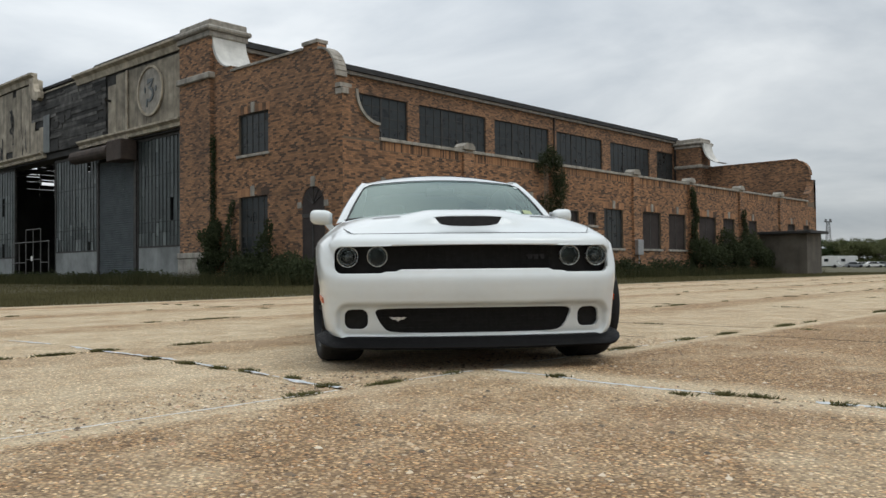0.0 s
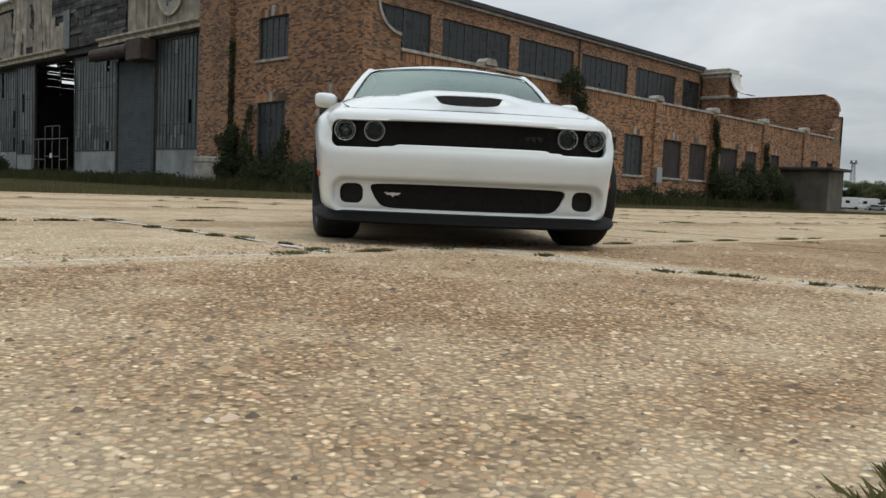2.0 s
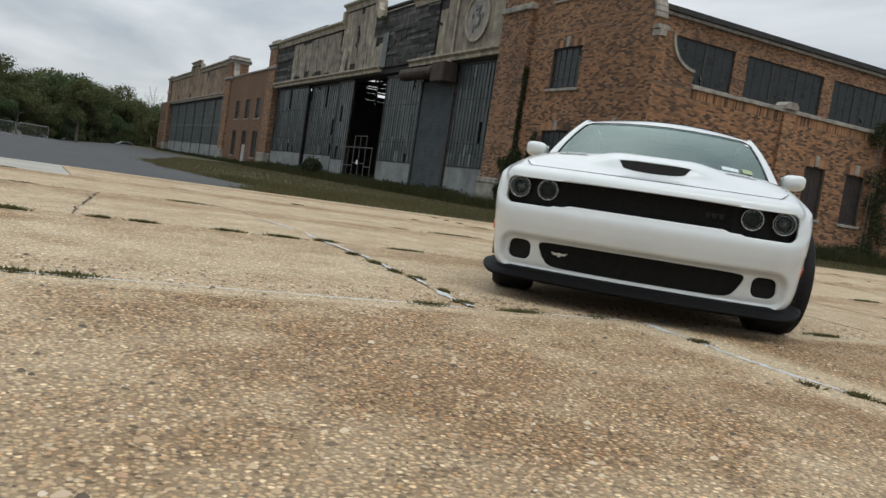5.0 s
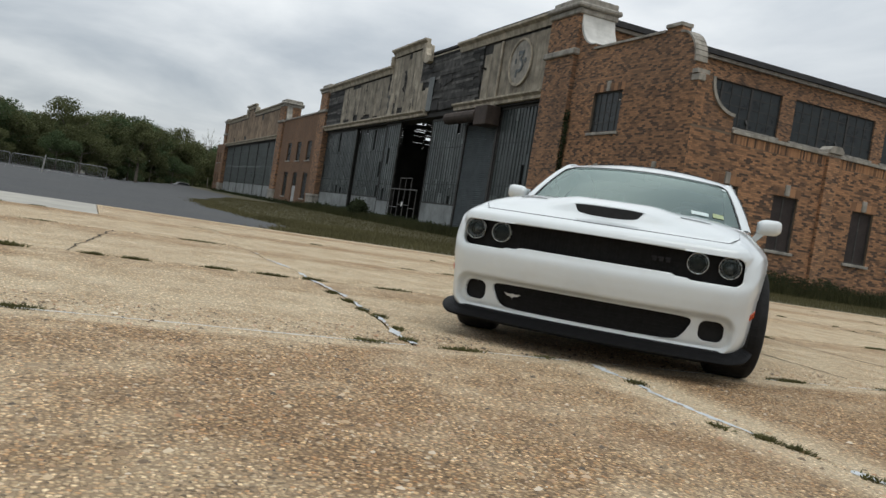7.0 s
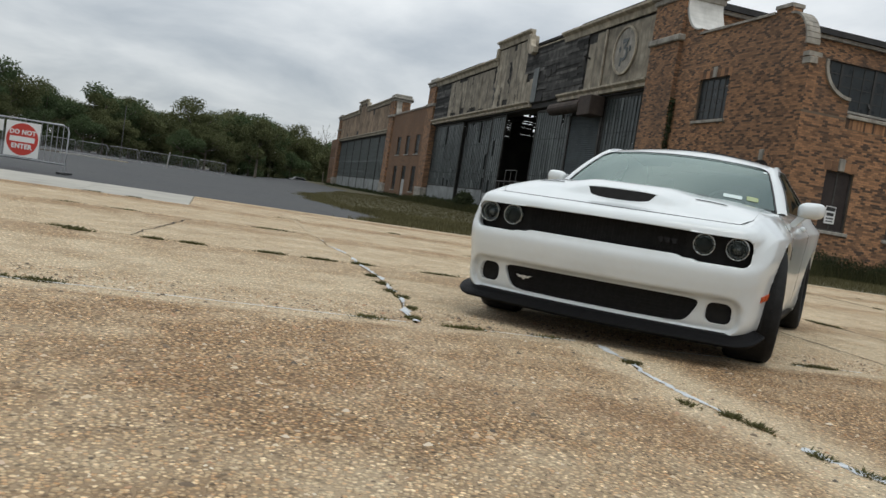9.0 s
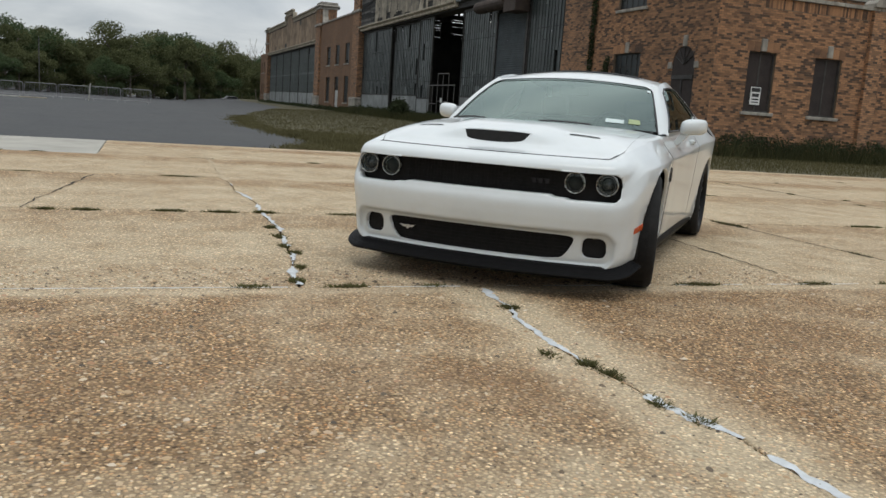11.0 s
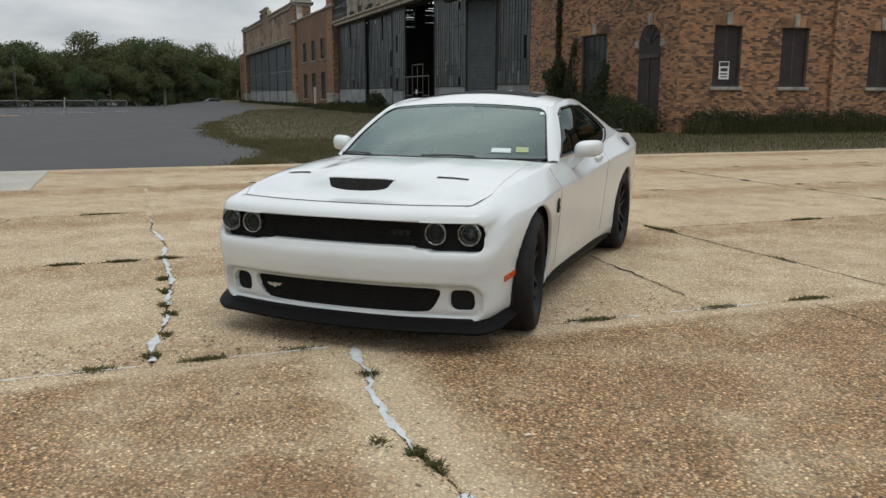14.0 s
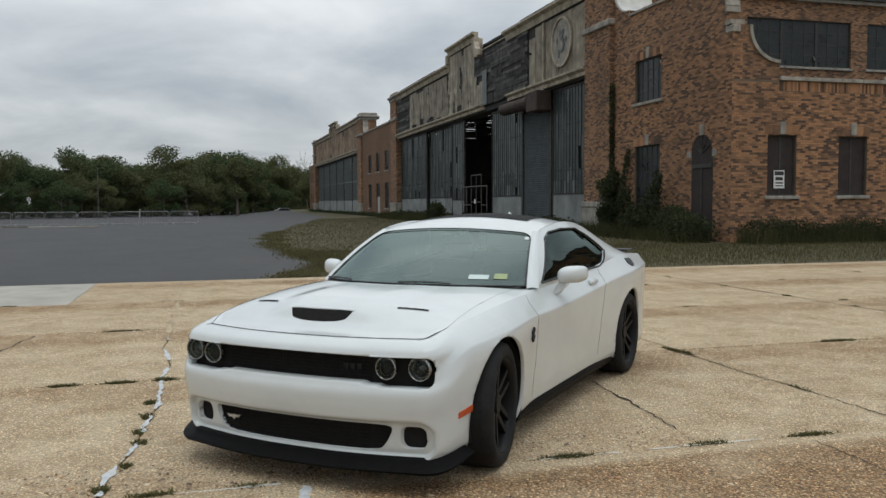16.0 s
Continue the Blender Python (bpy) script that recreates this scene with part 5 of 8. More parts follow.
def car_glass_build(tint, gloss):
    def build(nt, bsdf):
        nt.nodes.remove(bsdf)
        tr, gl, mx = nt.nodes.new("ShaderNodeBsdfTransparent"), nt.nodes.new("ShaderNodeBsdfGlossy"), nt.nodes.new("ShaderNodeMixShader")
        tr.inputs[0].default_value = (*tint, 1)
        gl.inputs[0].default_value, gl.inputs["Roughness"].default_value = (0.74, 0.90, 0.85, 1), 0.02
        fr = nt.nodes.new("ShaderNodeFresnel")
        fr.inputs[0].default_value = gloss
        nt.links.new(fr.outputs[0], mx.inputs[0])
        nt.links.new(tr.outputs[0], mx.inputs[1])
        nt.links.new(gl.outputs[0], mx.inputs[2])
        nt.links.new(mx.outputs[0], nt.nodes["Material Output"].inputs[0])
    return build


M_PAINT = material("white_car_paint", paint_build)
M_GLASS = material("tinted_windscreen", car_glass_build((0.42, 0.56, 0.51), 2.6))
M_DARKGLASS = material("dark_side_glass", car_glass_build((0.10, 0.11, 0.11), 1.4))
M_LENS = material("lamp_lens", car_glass_build((0.62, 0.65, 0.66), 1.35))
def dull(m, level):
    m.node_tree.nodes["Principled BSDF"].inputs["Specular IOR Level"].default_value = level
    return m


M_TRIM = simple("satin_black_trim", (0.018, 0.018, 0.019), 0.45, vary=0.2, scale=20, bump=0.1)
M_SPLIT = dull(simple("textured_black_plastic", (0.006, 0.006, 0.0065), 0.55, vary=0.25, scale=25, bump=0.3), 0.08)
M_MESH = simple("black_grille_mesh", (0.021, 0.0205, 0.020), 0.9, vary=0.2, scale=30, bump=0.1)
M_MESH.node_tree.nodes["Principled BSDF"].inputs["Specular IOR Level"].default_value = 0.1
M_TYRE = dull(simple("black_tyre_rubber", (0.019, 0.019, 0.019), 0.85, vary=0.3, scale=15, bump=0.3), 0.25)
M_RIM = dull(simple("satin_black_alloy", (0.007, 0.007, 0.008), 0.5, vary=0.15, scale=10, bump=0), 0.2)
M_CHROME = simple("chrome", (0.75, 0.76, 0.77), 0.12, metal=1.0, vary=0.05, scale=5, bump=0)
M_RING = simple("lamp_ring", (0.36, 0.37, 0.365), 0.25, metal=1.0, vary=0.05, scale=5, bump=0)
M_BULB = simple("frosted_projector", (0.19, 0.195, 0.195), 0.25, metal=0.6, vary=0.1, scale=10, bump=0)
M_AMBER = simple("orange_side_marker", (0.55, 0.09, 0.02), 0.25, vary=0.1, scale=30, bump=0)
M_SEAM = simple("dark_panel_gap", (0.03, 0.03, 0.03), 0.7, vary=0.1, scale=30, bump=0)
M_CABIN = simple("black_cabin_plastic", (0.02, 0.02, 0.021), 0.7, vary=0.2, scale=8, bump=0.1)
M_DISC = simple("brake_disc", (0.10, 0.10, 0.10), 0.4, metal=0.8, vary=0.2, scale=20, bump=0)
M_BADGE = dull(simple("dull_badge", (0.027, 0.027, 0.028), 0.7, metal=0.0, vary=0.1, scale=30, bump=0), 0.15)
M_STICKER = simple("pale_inspection_sticker", (0.62, 0.72, 0.70), 0.5, vary=0.1, scale=30, bump=0)
M_STICKER2 = simple("yellow_green_sticker", (0.36, 0.43, 0.22), 0.5, vary=0.1, scale=30, bump=0)
M_EMBLEM = simple("silver_emblem", (0.6, 0.6, 0.58), 0.3, metal=0.6, vary=0.05, scale=30, bump=0)


def smooth_curve(xs, ys):
    """A smooth function through the points (monotone pieces)."""
    xs, ys = np.array(xs, float), np.array(ys, float)
    d = np.gradient(ys, xs, axis=0)

    def f(x):
        x = np.clip(x, xs[0], xs[-1])
        i = int(np.clip(np.searchsorted(xs, x) - 1, 0, len(xs) - 2))
        h = xs[i + 1] - xs[i]
        t = (x - xs[i]) / h
        return (2 * t ** 3 - 3 * t ** 2 + 1) * ys[i] + (t ** 3 - 2 * t ** 2 + t) * h * d[i] + (-2 * t ** 3 + 3 * t ** 2) * ys[i + 1] + (t ** 3 - t ** 2) * h * d[i + 1]
    return f


def step(a, b, x):
    t = min(1.0, max(0.0, (x - a) / (b - a)))
    return t * t * (3 - 2 * t)


AXLE_F, AXLE_R, HUB, ARCH = 0.66, 3.61, 0.355, 0.385

# plan of the body at its widest level: half outline from the nose's middle round to the tail's middle
PLAN = [(0, -0.125), (0.2, -0.12), (0.4, -0.10), (0.56, -0.07), (0.69, -0.04), (0.79, -0.008), (0.852, 0.05), (0.89, 0.14), (0.912, 0.25), (0.93, 0.4), (0.942, 0.55), (0.946, 0.68), (0.944, 0.85), (0.935, 1.05), (0.918, 1.3), (0.915, 1.7), (0.918, 2.2), (0.925, 2.7), (0.94, 3.1), (0.962, 3.5), (0.965, 3.75), (0.95, 4.05), (0.915, 4.3), (0.84, 4.45), (0.7, 4.52), (0.45, 4.56), (0.2, 4.57), (0, 4.57)]
_len = [0.0]
for (a, b), (c, d) in zip(PLAN, PLAN[1:]):
    _len.append(_len[-1] + math.hypot(c - a, d - b))
plan_at = smooth_curve(_len, PLAN)
belt_z = smooth_curve([-0.2, 0.05, 0.35, 0.66, 1.0, 1.3, 1.6, 2.0, 2.5, 2.9, 3.2, 3.6, 4.0, 4.3, 4.6], [0.79, 0.80, 0.852, 0.885, 0.908, 0.922, 0.938, 0.945, 0.955, 0.985, 1.02, 1.04, 1.03, 1.01, 0.99])
# front and side sections: height as a share, and how far the surface stands in from the plan
F_Z = smooth_curve([0, 0.1, 0.25, 0.42, 0.52, 0.60, 0.66, 0.78, 0.90, 0.955, 1.0], [0.19, 0.225, 0.30, 0.40, 0.47, 0.535, 0.575, 0.65, 0.725, 0.762, 0.792])
F_IN = smooth_curve([0, 0.1, 0.25, 0.42, 0.52, 0.60, 0.66, 0.78, 0.90, 0.955, 1.0], [0.05, 0.03, 0.022, 0.012, 0.0, 0.0, 0.018, 0.03, 0.022, 0.045, 0.11])
# side section: tucked under below the crease, leaning in above it
CREASE = 45 / 64
crease_z = smooth_curve([-0.2, 0.3, 1.0, 1.8, 2.5, 3.3, 4.2, 4.6], [0.72, 0.745, 0.780, 0.792, 0.825, 0.88, 0.92, 0.92])


def side_section(v, y):
    """Height and inset of the body's flank at the share v of its height."""
    cr, top = crease_z(y), belt_z(y)
    z = 0.185 + v / CREASE * (cr - 0.185) if v < CREASE else cr + (v - CREASE) / (1 - CREASE) * (top - cr)
    sharp = float(np.interp(v, [0, 0.06, 0.16, 0.32, 0.5, 0.62, CREASE, 0.75, 0.80, 0.87, 0.94, 1.0], [0.07, 0.045, 0.033, 0.023, 0.012, 0.005, 0.0, 0.015, 0.033, 0.058, 0.080, 0.10]))
    # over the front wheel the shoulder rounds in softly
    soft = float(np.interp(v, [0, 0.06, 0.16, 0.32, 0.48, 0.60, 0.66, 0.72, 0.78, 0.84, 0.90, 0.95, 1.0], [0.07, 0.038, 0.022, 0.010, 0.0, 0.001, 0.006, 0.017, 0.034, 0.057, 0.085, 0.114, 0.15]))
    k = step(0.45, 1.5, y)
    return z, k * sharp + (1 - k) * soft


def skin_point(s, v):
    x, y = plan_at(s)
    x1, y1 = plan_at(max(0, s - 0.01))
    x2, y2 = plan_at(min(_len[-1], s + 0.01))
    t = Vector((x2 - x1, y2 - y1)).normalized()
    n = Vector((t.y, -t.x))
    if s < 0.02:
        n = Vector((0, -1))
    if s > _len[-1] - 0.02:
        n = Vector((0, 1))
    w = step(-0.05, 0.30, y)
    top = belt_z(y)
    zs, side_in = side_section(v, y)
    zf = F_Z(v) + (top - 0.79) * v
    rear = step(3.9, 4.35, y)
    inn = (1 - w) * F_IN(v) + w * side_in * (1 - 0.35 * rear)
    # swelling over the wheels
    for yc in (AXLE_F, AXLE_R):
        inn -= 0.012 * math.exp(-((y - yc) / 0.45) ** 2) * math.exp(-((v - 0.62) / 0.2) ** 2)
    z = (1 - w) * zf + w * zs
    return Vector((max(0.0, x - n.x * inn), y - n.y * inn, z))


def rounded(px, pz, cx, cz, hx, hz, r):
    """Signed distance to a rounded rectangle."""
    qx, qz = abs(px - cx) - hx + r, abs(pz - cz) - hz + r
    return math.hypot(max(qx, 0), max(qz, 0)) + min(max(qx, qz), 0) - r


def grille_sdf(x, z):
    upper = rounded(x, z, 0, 0.652 - 0.012 * (x / 0.8) ** 2, 0.815, 0.074, 0.05)
    drop = rounded(abs(x), z, 0.66, 0.642, 0.155, 0.078, 0.045)
    lip = z - (0.586 if abs(x) < 0.42 else 0.586 - 0.026 * step(0.42, 0.50, abs(x)))
    return max(min(upper, drop), -lip)


def lower_sdf(x, z):
    a = rounded(x, z, 0, 0.288, 0.615, 0.074, 0.04)
    slant = (abs(x) - (0.522 + (z - 0.214) * 0.58)) * 0.86
    return (a + slant + math.sqrt((a - slant) ** 2 + 0.0012)) / 2


def duct_sdf(x, z):
    return rounded(abs(x), z, 0.69, 0.297, 0.068, 0.058, 0.042)


def recess(x, z):
    """The wide shallow frame round the lower openings, pressed into the bumper."""
    d = rounded(x, z, 0, 0.288, 0.805, 0.098, 0.075)
    return 0.055 * (1 - step(-0.022, 0.012, d))


def build_body():
    S = [i * 0.0125 for i in range(int(0.86 / 0.0125))]
    s = 0.86
    while s < _len[-1] - 0.02:
        S.append(s)
        s += 0.024
    S.append(_len[-1])
    V = [i / 64 for i in range(65)] + [1.02]
    bm = bmesh.new()
    cols = []
    for side in (1, -1):
        got = []
        for k, s in enumerate(S):
            col = []
            for v in V:
                p = skin_point(s, min(v, 1.0))
                if v > 1:
                    # flange that runs in under the bonnet
                    p = Vector((max(0.0, p.x - 0.07 * step(0.5, 0.75, p.x)), p.y + 0.09 * (1 - step(0.05, 0.4, p.y)), p.z - 0.004))
                if p.y < 0.3 and s < 1.0:
                    p.y += recess(p.x, p.z) * (1 - step(0.8, 1.0, s))
                col.append(bm.verts.new((side * p.x, p.y, p.z)))
            got.append(col)
        cols.append(got)
        for a, b in zip(got, got[1:]):
            for j in range(len(V) - 1):
                q = (a[j], b[j], b[j + 1], a[j + 1])
                bm.faces.new(q if side > 0 else q[::-1])
    bmesh.ops.remove_doubles(bm, verts=[v for v in bm.verts if abs(v.co.x) < 1e-4], dist=1e-4)
    bm.verts.ensure_lookup_table()

    def cut(sdf, where):
        """Takes out the faces inside and draws the border on to the outline."""
        inside = {v for v in bm.verts if where(v.co) and sdf(v.co) < 0}
        gone = [f for f in bm.faces if all(v in inside for v in f.verts)]
        bmesh.ops.delete(bm, geom=gone, context="FACES")
        rim = [v for v in bm.verts if v in inside and v.is_valid]
        for v in rim:
            for _ in range(6):
                d = sdf(v.co)
                e = 1e-4
                g = Vector(((sdf(v.co + Vector((e, 0, 0))) - d) / e, (sdf(v.co + Vector((0, e, 0))) - d) / e, (sdf(v.co + Vector((0, 0, e))) - d) / e))
                if g.length < 1e-6:
                    break
                v.co -= g * d / g.length_squared
        return set(rim)

    front = lambda c: c.y < 0.09
    rims = []
    for f in (grille_sdf, lower_sdf, duct_sdf):
        rims.append((cut(lambda c, f=f: f(c.x, c.z), front), 0.07))
    for yc in (AXLE_F, AXLE_R):
        rims.append((cut(lambda c, yc=yc: math.hypot(c.y - yc, c.z - HUB - 0.005) - ARCH, lambda c: abs(c.x) > 0.6), 0.0))
    # returns of sheet metal behind each opening
    for rim, depth in rims:
        edges = [e for e in bm.edges if e.is_boundary and e.verts[0] in rim and e.verts[1] in rim]
        if not edges:
            continue
        made = bmesh.ops.extrude_edge_only(bm, edges=edges)
        for g in made["geom"]:
            if isinstance(g, bmesh.types.BMVert):
                if depth:
                    g.co.y += depth
                else:
                    g.co.x -= math.copysign(0.022, g.co.x)
    bmesh.ops.delete(bm, geom=[v for v in bm.verts if not v.link_faces], context="VERTS")
    return part("body", bm, M_PAINT, car, "glossy white body shell", smooth=True)


def sheet(fn, nu, nv):
    bm = bmesh.new()
    g = [[bm.verts.new(fn(-1 + 2 * i / nu, j / nv)) for j in range(nv + 1)] for i in range(nu + 1)]
    for i in range(nu):
        for j in range(nv):
            bm.faces.new((g[i][j], g[i + 1][j], g[i + 1][j + 1], g[i][j + 1]))
    return bm


_s = 0.0
_tops = []
while _s < _len[-1]:
    _p = skin_point(_s, 1.0)
    _tops.append((_p.y, _p.x, _p.z))
    _s += 0.02
_sides = sorted((y, x, z) for y, x, z in _tops if x > 0.6)
side_top = smooth_curve([a[0] for a in _sides[::6]], [(a[1], a[2]) for a in _sides[::6]])
_nose = sorted((x, y, z) for y, x, z in _tops if y < 0.3 and x < 0.71)
nose_top = smooth_curve([a[0] for a in _nose[::3]], [(a[1], a[2]) for a in _nose[::3]])
Y_CORNER = _sides[0][0]


def cowl(u):
    """The foot of the windscreen."""
    return Vector((0.835 * u, 1.13 + 0.40 * u * u, 0.972 - 0.022 * u * u))


def screen_top(u):
    return Vector((0.66 * u, 1.99 + 0.04 * u * u, 1.318 - 0.040 * u * u))


def roof_back(u):
    return Vector((0.62 * u, 3.15 - 0.05 * u * u, 1.345 - 0.045 * u * u))


def deck(u):
    return Vector((0.67 * u, 4.00 - 0.06 * u * u, 1.055 - 0.01 * u * u))


def hood_point(u, w):
    x0 = 0.70 * abs(u)
    yf, zf = nose_top(x0)
    c = cowl(u)
    y = yf + (c.y - yf) * w
    sx, sz = side_top(max(y, Y_CORNER))
    x = u * (0.70 + (sx - 0.70) * step(0.0, 0.16, w))
    rise = 0.062 * (1 - abs(u) ** 4.5) * step(0.0, 0.36, w) + 0.012 * math.sin(math.pi * min(1, w * 1.2)) * (1 - u * u)
    z0 = zf + (sz - zf) * step(0.0, 0.10, w) if abs(u) > 0.97 else zf * (1 - step(0, 0.14, w)) + sz * step(0, 0.14, w)
    z = z0 + rise
    # raised middle behind the scoop
    bulge = 0.030 * (1 - step(0.20, 0.42, abs(x))) * step(0.18, 0.245, y) * (1 - 0.75 * step(0.35, 1.1, y))
    z += bulge
    z = z * (1 - step(0.86, 1.0, w)) + (c.z - 0.02) * step(0.86, 1.0, w)
    return Vector((x, y, z))


def build_top():
    part("hood", sheet(hood_point, 96, 90), M_PAINT, car, "white bonnet with a raised middle", smooth=True)

    def blend(a, b, bulge, lift=0.0):
        def fn(u, w):
            p = a(u).lerp(b(u), w)
            k = 4 * w * (1 - w)
            n = Vector((0, -(b(0) - a(0)).z, (b(0) - a(0)).y)).normalized()
            if n.z < 0:
                n = -n
            return p + n * bulge * k * (1 - 0.4 * u * u) + Vector((0, 0, lift))
        return fn
    ws = blend(cowl, screen_top, 0.035)
    part("windscreen", sheet(lambda u, w: ws(u * 0.985, 0.0 + w * 0.985), 30, 20), M_GLASS, car, "grey-green tinted windscreen", smooth=True).visible_shadow = False
    part("roof", sheet(blend(screen_top, roof_back, 0.078), 30, 24), M_PAINT, car, "white roof", smooth=True)
    rf = blend(screen_top, roof_back, 0.078, 0.004)
    part("sunroof", sheet(lambda u, w: rf(u * 0.70, 0.28 + 0.36 * w), 16, 10), M_SPLIT, car, "dark glass sunroof", smooth=True)
    hl = blend(screen_top, roof_back, 0.078, -0.03)
    part("headliner", sheet(lambda u, w: hl(u * 0.95, 0.02 + 0.97 * w), 16, 14), M_CABIN, car, "black roof lining", smooth=True)
    rw = blend(roof_back, deck, 0.03)
    part("rear_window", sheet(rw, 24, 14), M_DARKGLASS, car, "dark rear window", smooth=True)
    for side in (-1, 1):
        part("rear_pillar", sheet(lambda u, w: rw(side * (0.93 + 0.06 * (u + 1)), w) + Vector((0, 0, 0.006 - 0.02 * (u + 1) / 2)), 4, 14), M_PAINT, car, smooth=True)
    tail = lambda u: Vector((0.80 * u, 4.50 - 0.08 * u * u, 1.0))

    def deck_fn(u, w):
        p = deck(u).lerp(tail(u), w)
        sx, sz = side_top(p.y)
        if abs(u) > 0.9:
            p.x = math.copysign(sx, u) * (abs(u) - 0.9) / 0.1 + p.x * (1 - (abs(u) - 0.9) / 0.1)
            p.z = sz * (abs(u) - 0.9) / 0.1 + p.z * (1 - (abs(u) - 0.9) / 0.1)
        return p
    part("boot_lid", sheet(deck_fn, 40, 10), M_PAINT, car, smooth=True)
    # black windscreen border and wiper
    for side in (-1, 1):
        def pillar(u, w):
            k = (u + 1) / 2
            p = ws(side * (0.925 + 0.075 * k), -0.05 + 1.07 * w)
            return p + Vector((0, -0.010, 0.014)) * math.sin(math.pi * min(1.0, 0.12 + 0.75 * k))
        part("windscreen_pillar", sheet(pillar, 8, 20), M_PAINT, car, "white windscreen pillar", smooth=True)
    part("windscreen_header", sheet(lambda u, w: ws(u * 0.99, 0.962 + 0.05 * w) + Vector((0, -0.004, 0.005)) * (1 - 0.5 * w), 40, 4), M_PAINT, car, "white edge of the roof over the windscreen", smooth=True)
    for side in (-1, 1):
        bm = bmesh.new()
        tip = bm.verts.new(ws(side * 0.94, 0.97) + Vector((0, -0.005, 0.006)))
        curve = [bm.verts.new(ws(side * (0.80 + 0.125 * math.cos(a)), 0.80 + 0.165 * math.sin(a)) + Vector((0, -0.005, 0.006))) for a in np.linspace(0, math.pi / 2, 12)]
        for p, q in zip(curve, curve[1:]):
            bm.faces.new((tip, p, q))
        part("header_corner", bm, M_PAINT, car, smooth=True)
    for u0, u1 in ((-0.928, -0.912), (0.912, 0.928)):
        part("screen_seal", sheet(lambda u, w: ws(u0 + (u1 - u0) * (u + 1) / 2, w) + Vector((0, -0.003, 0.003)), 3, 20), M_TRIM, car, smooth=True)
    part("screen_seal", sheet(lambda u, w: ws(u, -0.005 + 0.007 * w) + Vector((0, -0.004, 0.002)), 30, 2), M_TRIM, car, smooth=True)
    part("screen_band", sheet(lambda u, w: ws(u * 0.96, 0.90 + 0.09 * w) + Vector((0, -0.002, 0.002)), 30, 2), M_DARKGLASS, car, "dark sun band", smooth=True)
    for a, b in ((-0.93, -0.52), (0.0, 0.42)):
        bm = bmesh.new()
        tube(bm, [tuple(ws(a + (b - a) * i / 10, 0.004 + 0.010 * math.sin(math.pi * i / 10)) + Vector((0, -0.014, 0.008))) for i in range(11)], 0.006, 6)
        part("wiper", bm, M_TRIM, car, "black wiper blade")
    # stickers behind the glass
    for u0, u1, w0, w1, mat, lab in ((0.52, 0.665, 0.075, 0.135, M_STICKER, "pale sticker"), (0.70, 0.79, 0.085, 0.16, M_STICKER2, "yellow-green sticker"), (0.86, 0.90, 0.80, 0.86, M_STICKER, "small white tag")):
        part("sticker", sheet(lambda u, w: ws(u0 + (u1 - u0) * (u + 1) / 2, w0 + (w1 - w0) * w) + Vector((0, -0.003, 0.003)), 2, 2), mat, car, lab)
    # cabin sides: pillars and side glass in one curved plane
    rail = smooth_curve([1.52, 1.78, 2.03, 2.3, 2.7, 3.0, 3.25, 3.6, 4.0], [(0.822, 0.95), (0.738, 1.13), (0.652, 1.282), (0.648, 1.332), (0.638, 1.345), (0.625, 1.325), (0.628, 1.283), (0.645, 1.18), (0.665, 1.045)])

    def flank(y, k):
        bx, bz = side_top(y)
        rx, rz = rail(y)
        b, r = Vector((bx + 0.006, y, bz - 0.01)), Vector((rx, y, rz))
        p = b.lerp(r, k)
        p.x += 0.045 * 4 * k * (1 - k) * min(1, (rz - bz) / 0.3)
        return p

    edge = blend(screen_top, roof_back, 0.078)

    def roof_side(side):
        def fn(u, w):
            p = edge(side * 0.985, w)
            x, z = rail(p.y)
            return p.lerp(Vector((side * x, p.y, z + 0.003)), (u + 1) / 2) + Vector((0, 0, 0.006 * (1 - u * u)))
        return fn
    for side in (1, -1):
        part("roof_side", sheet(roof_side(side), 4, 24), M_PAINT, car, "white edge of the roof", smooth=True)

    def dlo(c):
        """Distance to the side window's outline, in y and z."""
        pts = [(1.62, 0.962), (2.04, 1.240), (2.17, 1.282), (2.45, 1.300), (2.80, 1.292), (3.00, 1.225), (3.19, 1.095), (3.08, 1.010), (2.97, 0.982)]
        d, n = -9.0, len(pts)
        for i in range(n):
            (a, b), (c2, e) = pts[i], pts[(i + 1) % n]
            l = math.hypot(c2 - a, e - b)
            d = max(d, ((c.y - a) * -(e - b) + (c.z - b) * (c2 - a)) / l)
        return d
    for side in (1, -1):
        bm = bmesh.new()
        nY, nK = 92, 26
        g = [[bm.verts.new(flank(1.52 + 2.48 * i / nY, j / nK)) for j in range(nK + 1)] for i in range(nY + 1)]
        for i in range(nY):
            for j in range(nK):
                bm.faces.new((g[i][j], g[i + 1][j], g[i + 1][j + 1], g[i][j + 1]))
        inside = {v for v in bm.verts if dlo(v.co) < 0}
        glass_faces = [[tuple(v.co) for v in f.verts] for f in bm.faces if any(v in inside for v in f.verts)]
        bmesh.ops.delete(bm, geom=[f for f in bm.faces if all(v in inside for v in f.verts)], context="FACES")
        rim = [v for v in bm.verts if v.is_valid and v in inside]
        for v in rim:
            for _ in range(5):
                d, e = dlo(v.co), 1e-4
                gy, gz = (dlo(v.co + Vector((0, e, 0))) - d) / e, (dlo(v.co + Vector((0, 0, e))) - d) / e
                q = gy * gy + gz * gz
                v.co.y -= gy * d / q
                v.co.z -= gz * d / q
        rims = set(rim)
        ed = [e for e in bm.edges if e.is_boundary and e.verts[0] in rims and e.verts[1] in rims]
        made = bmesh.ops.extrude_edge_only(bm, edges=ed)
        for v in made["geom"]:
            if isinstance(v, bmesh.types.BMVert):
                v.co.x -= 0.03
        for v in bm.verts:
            v.co.x *= side
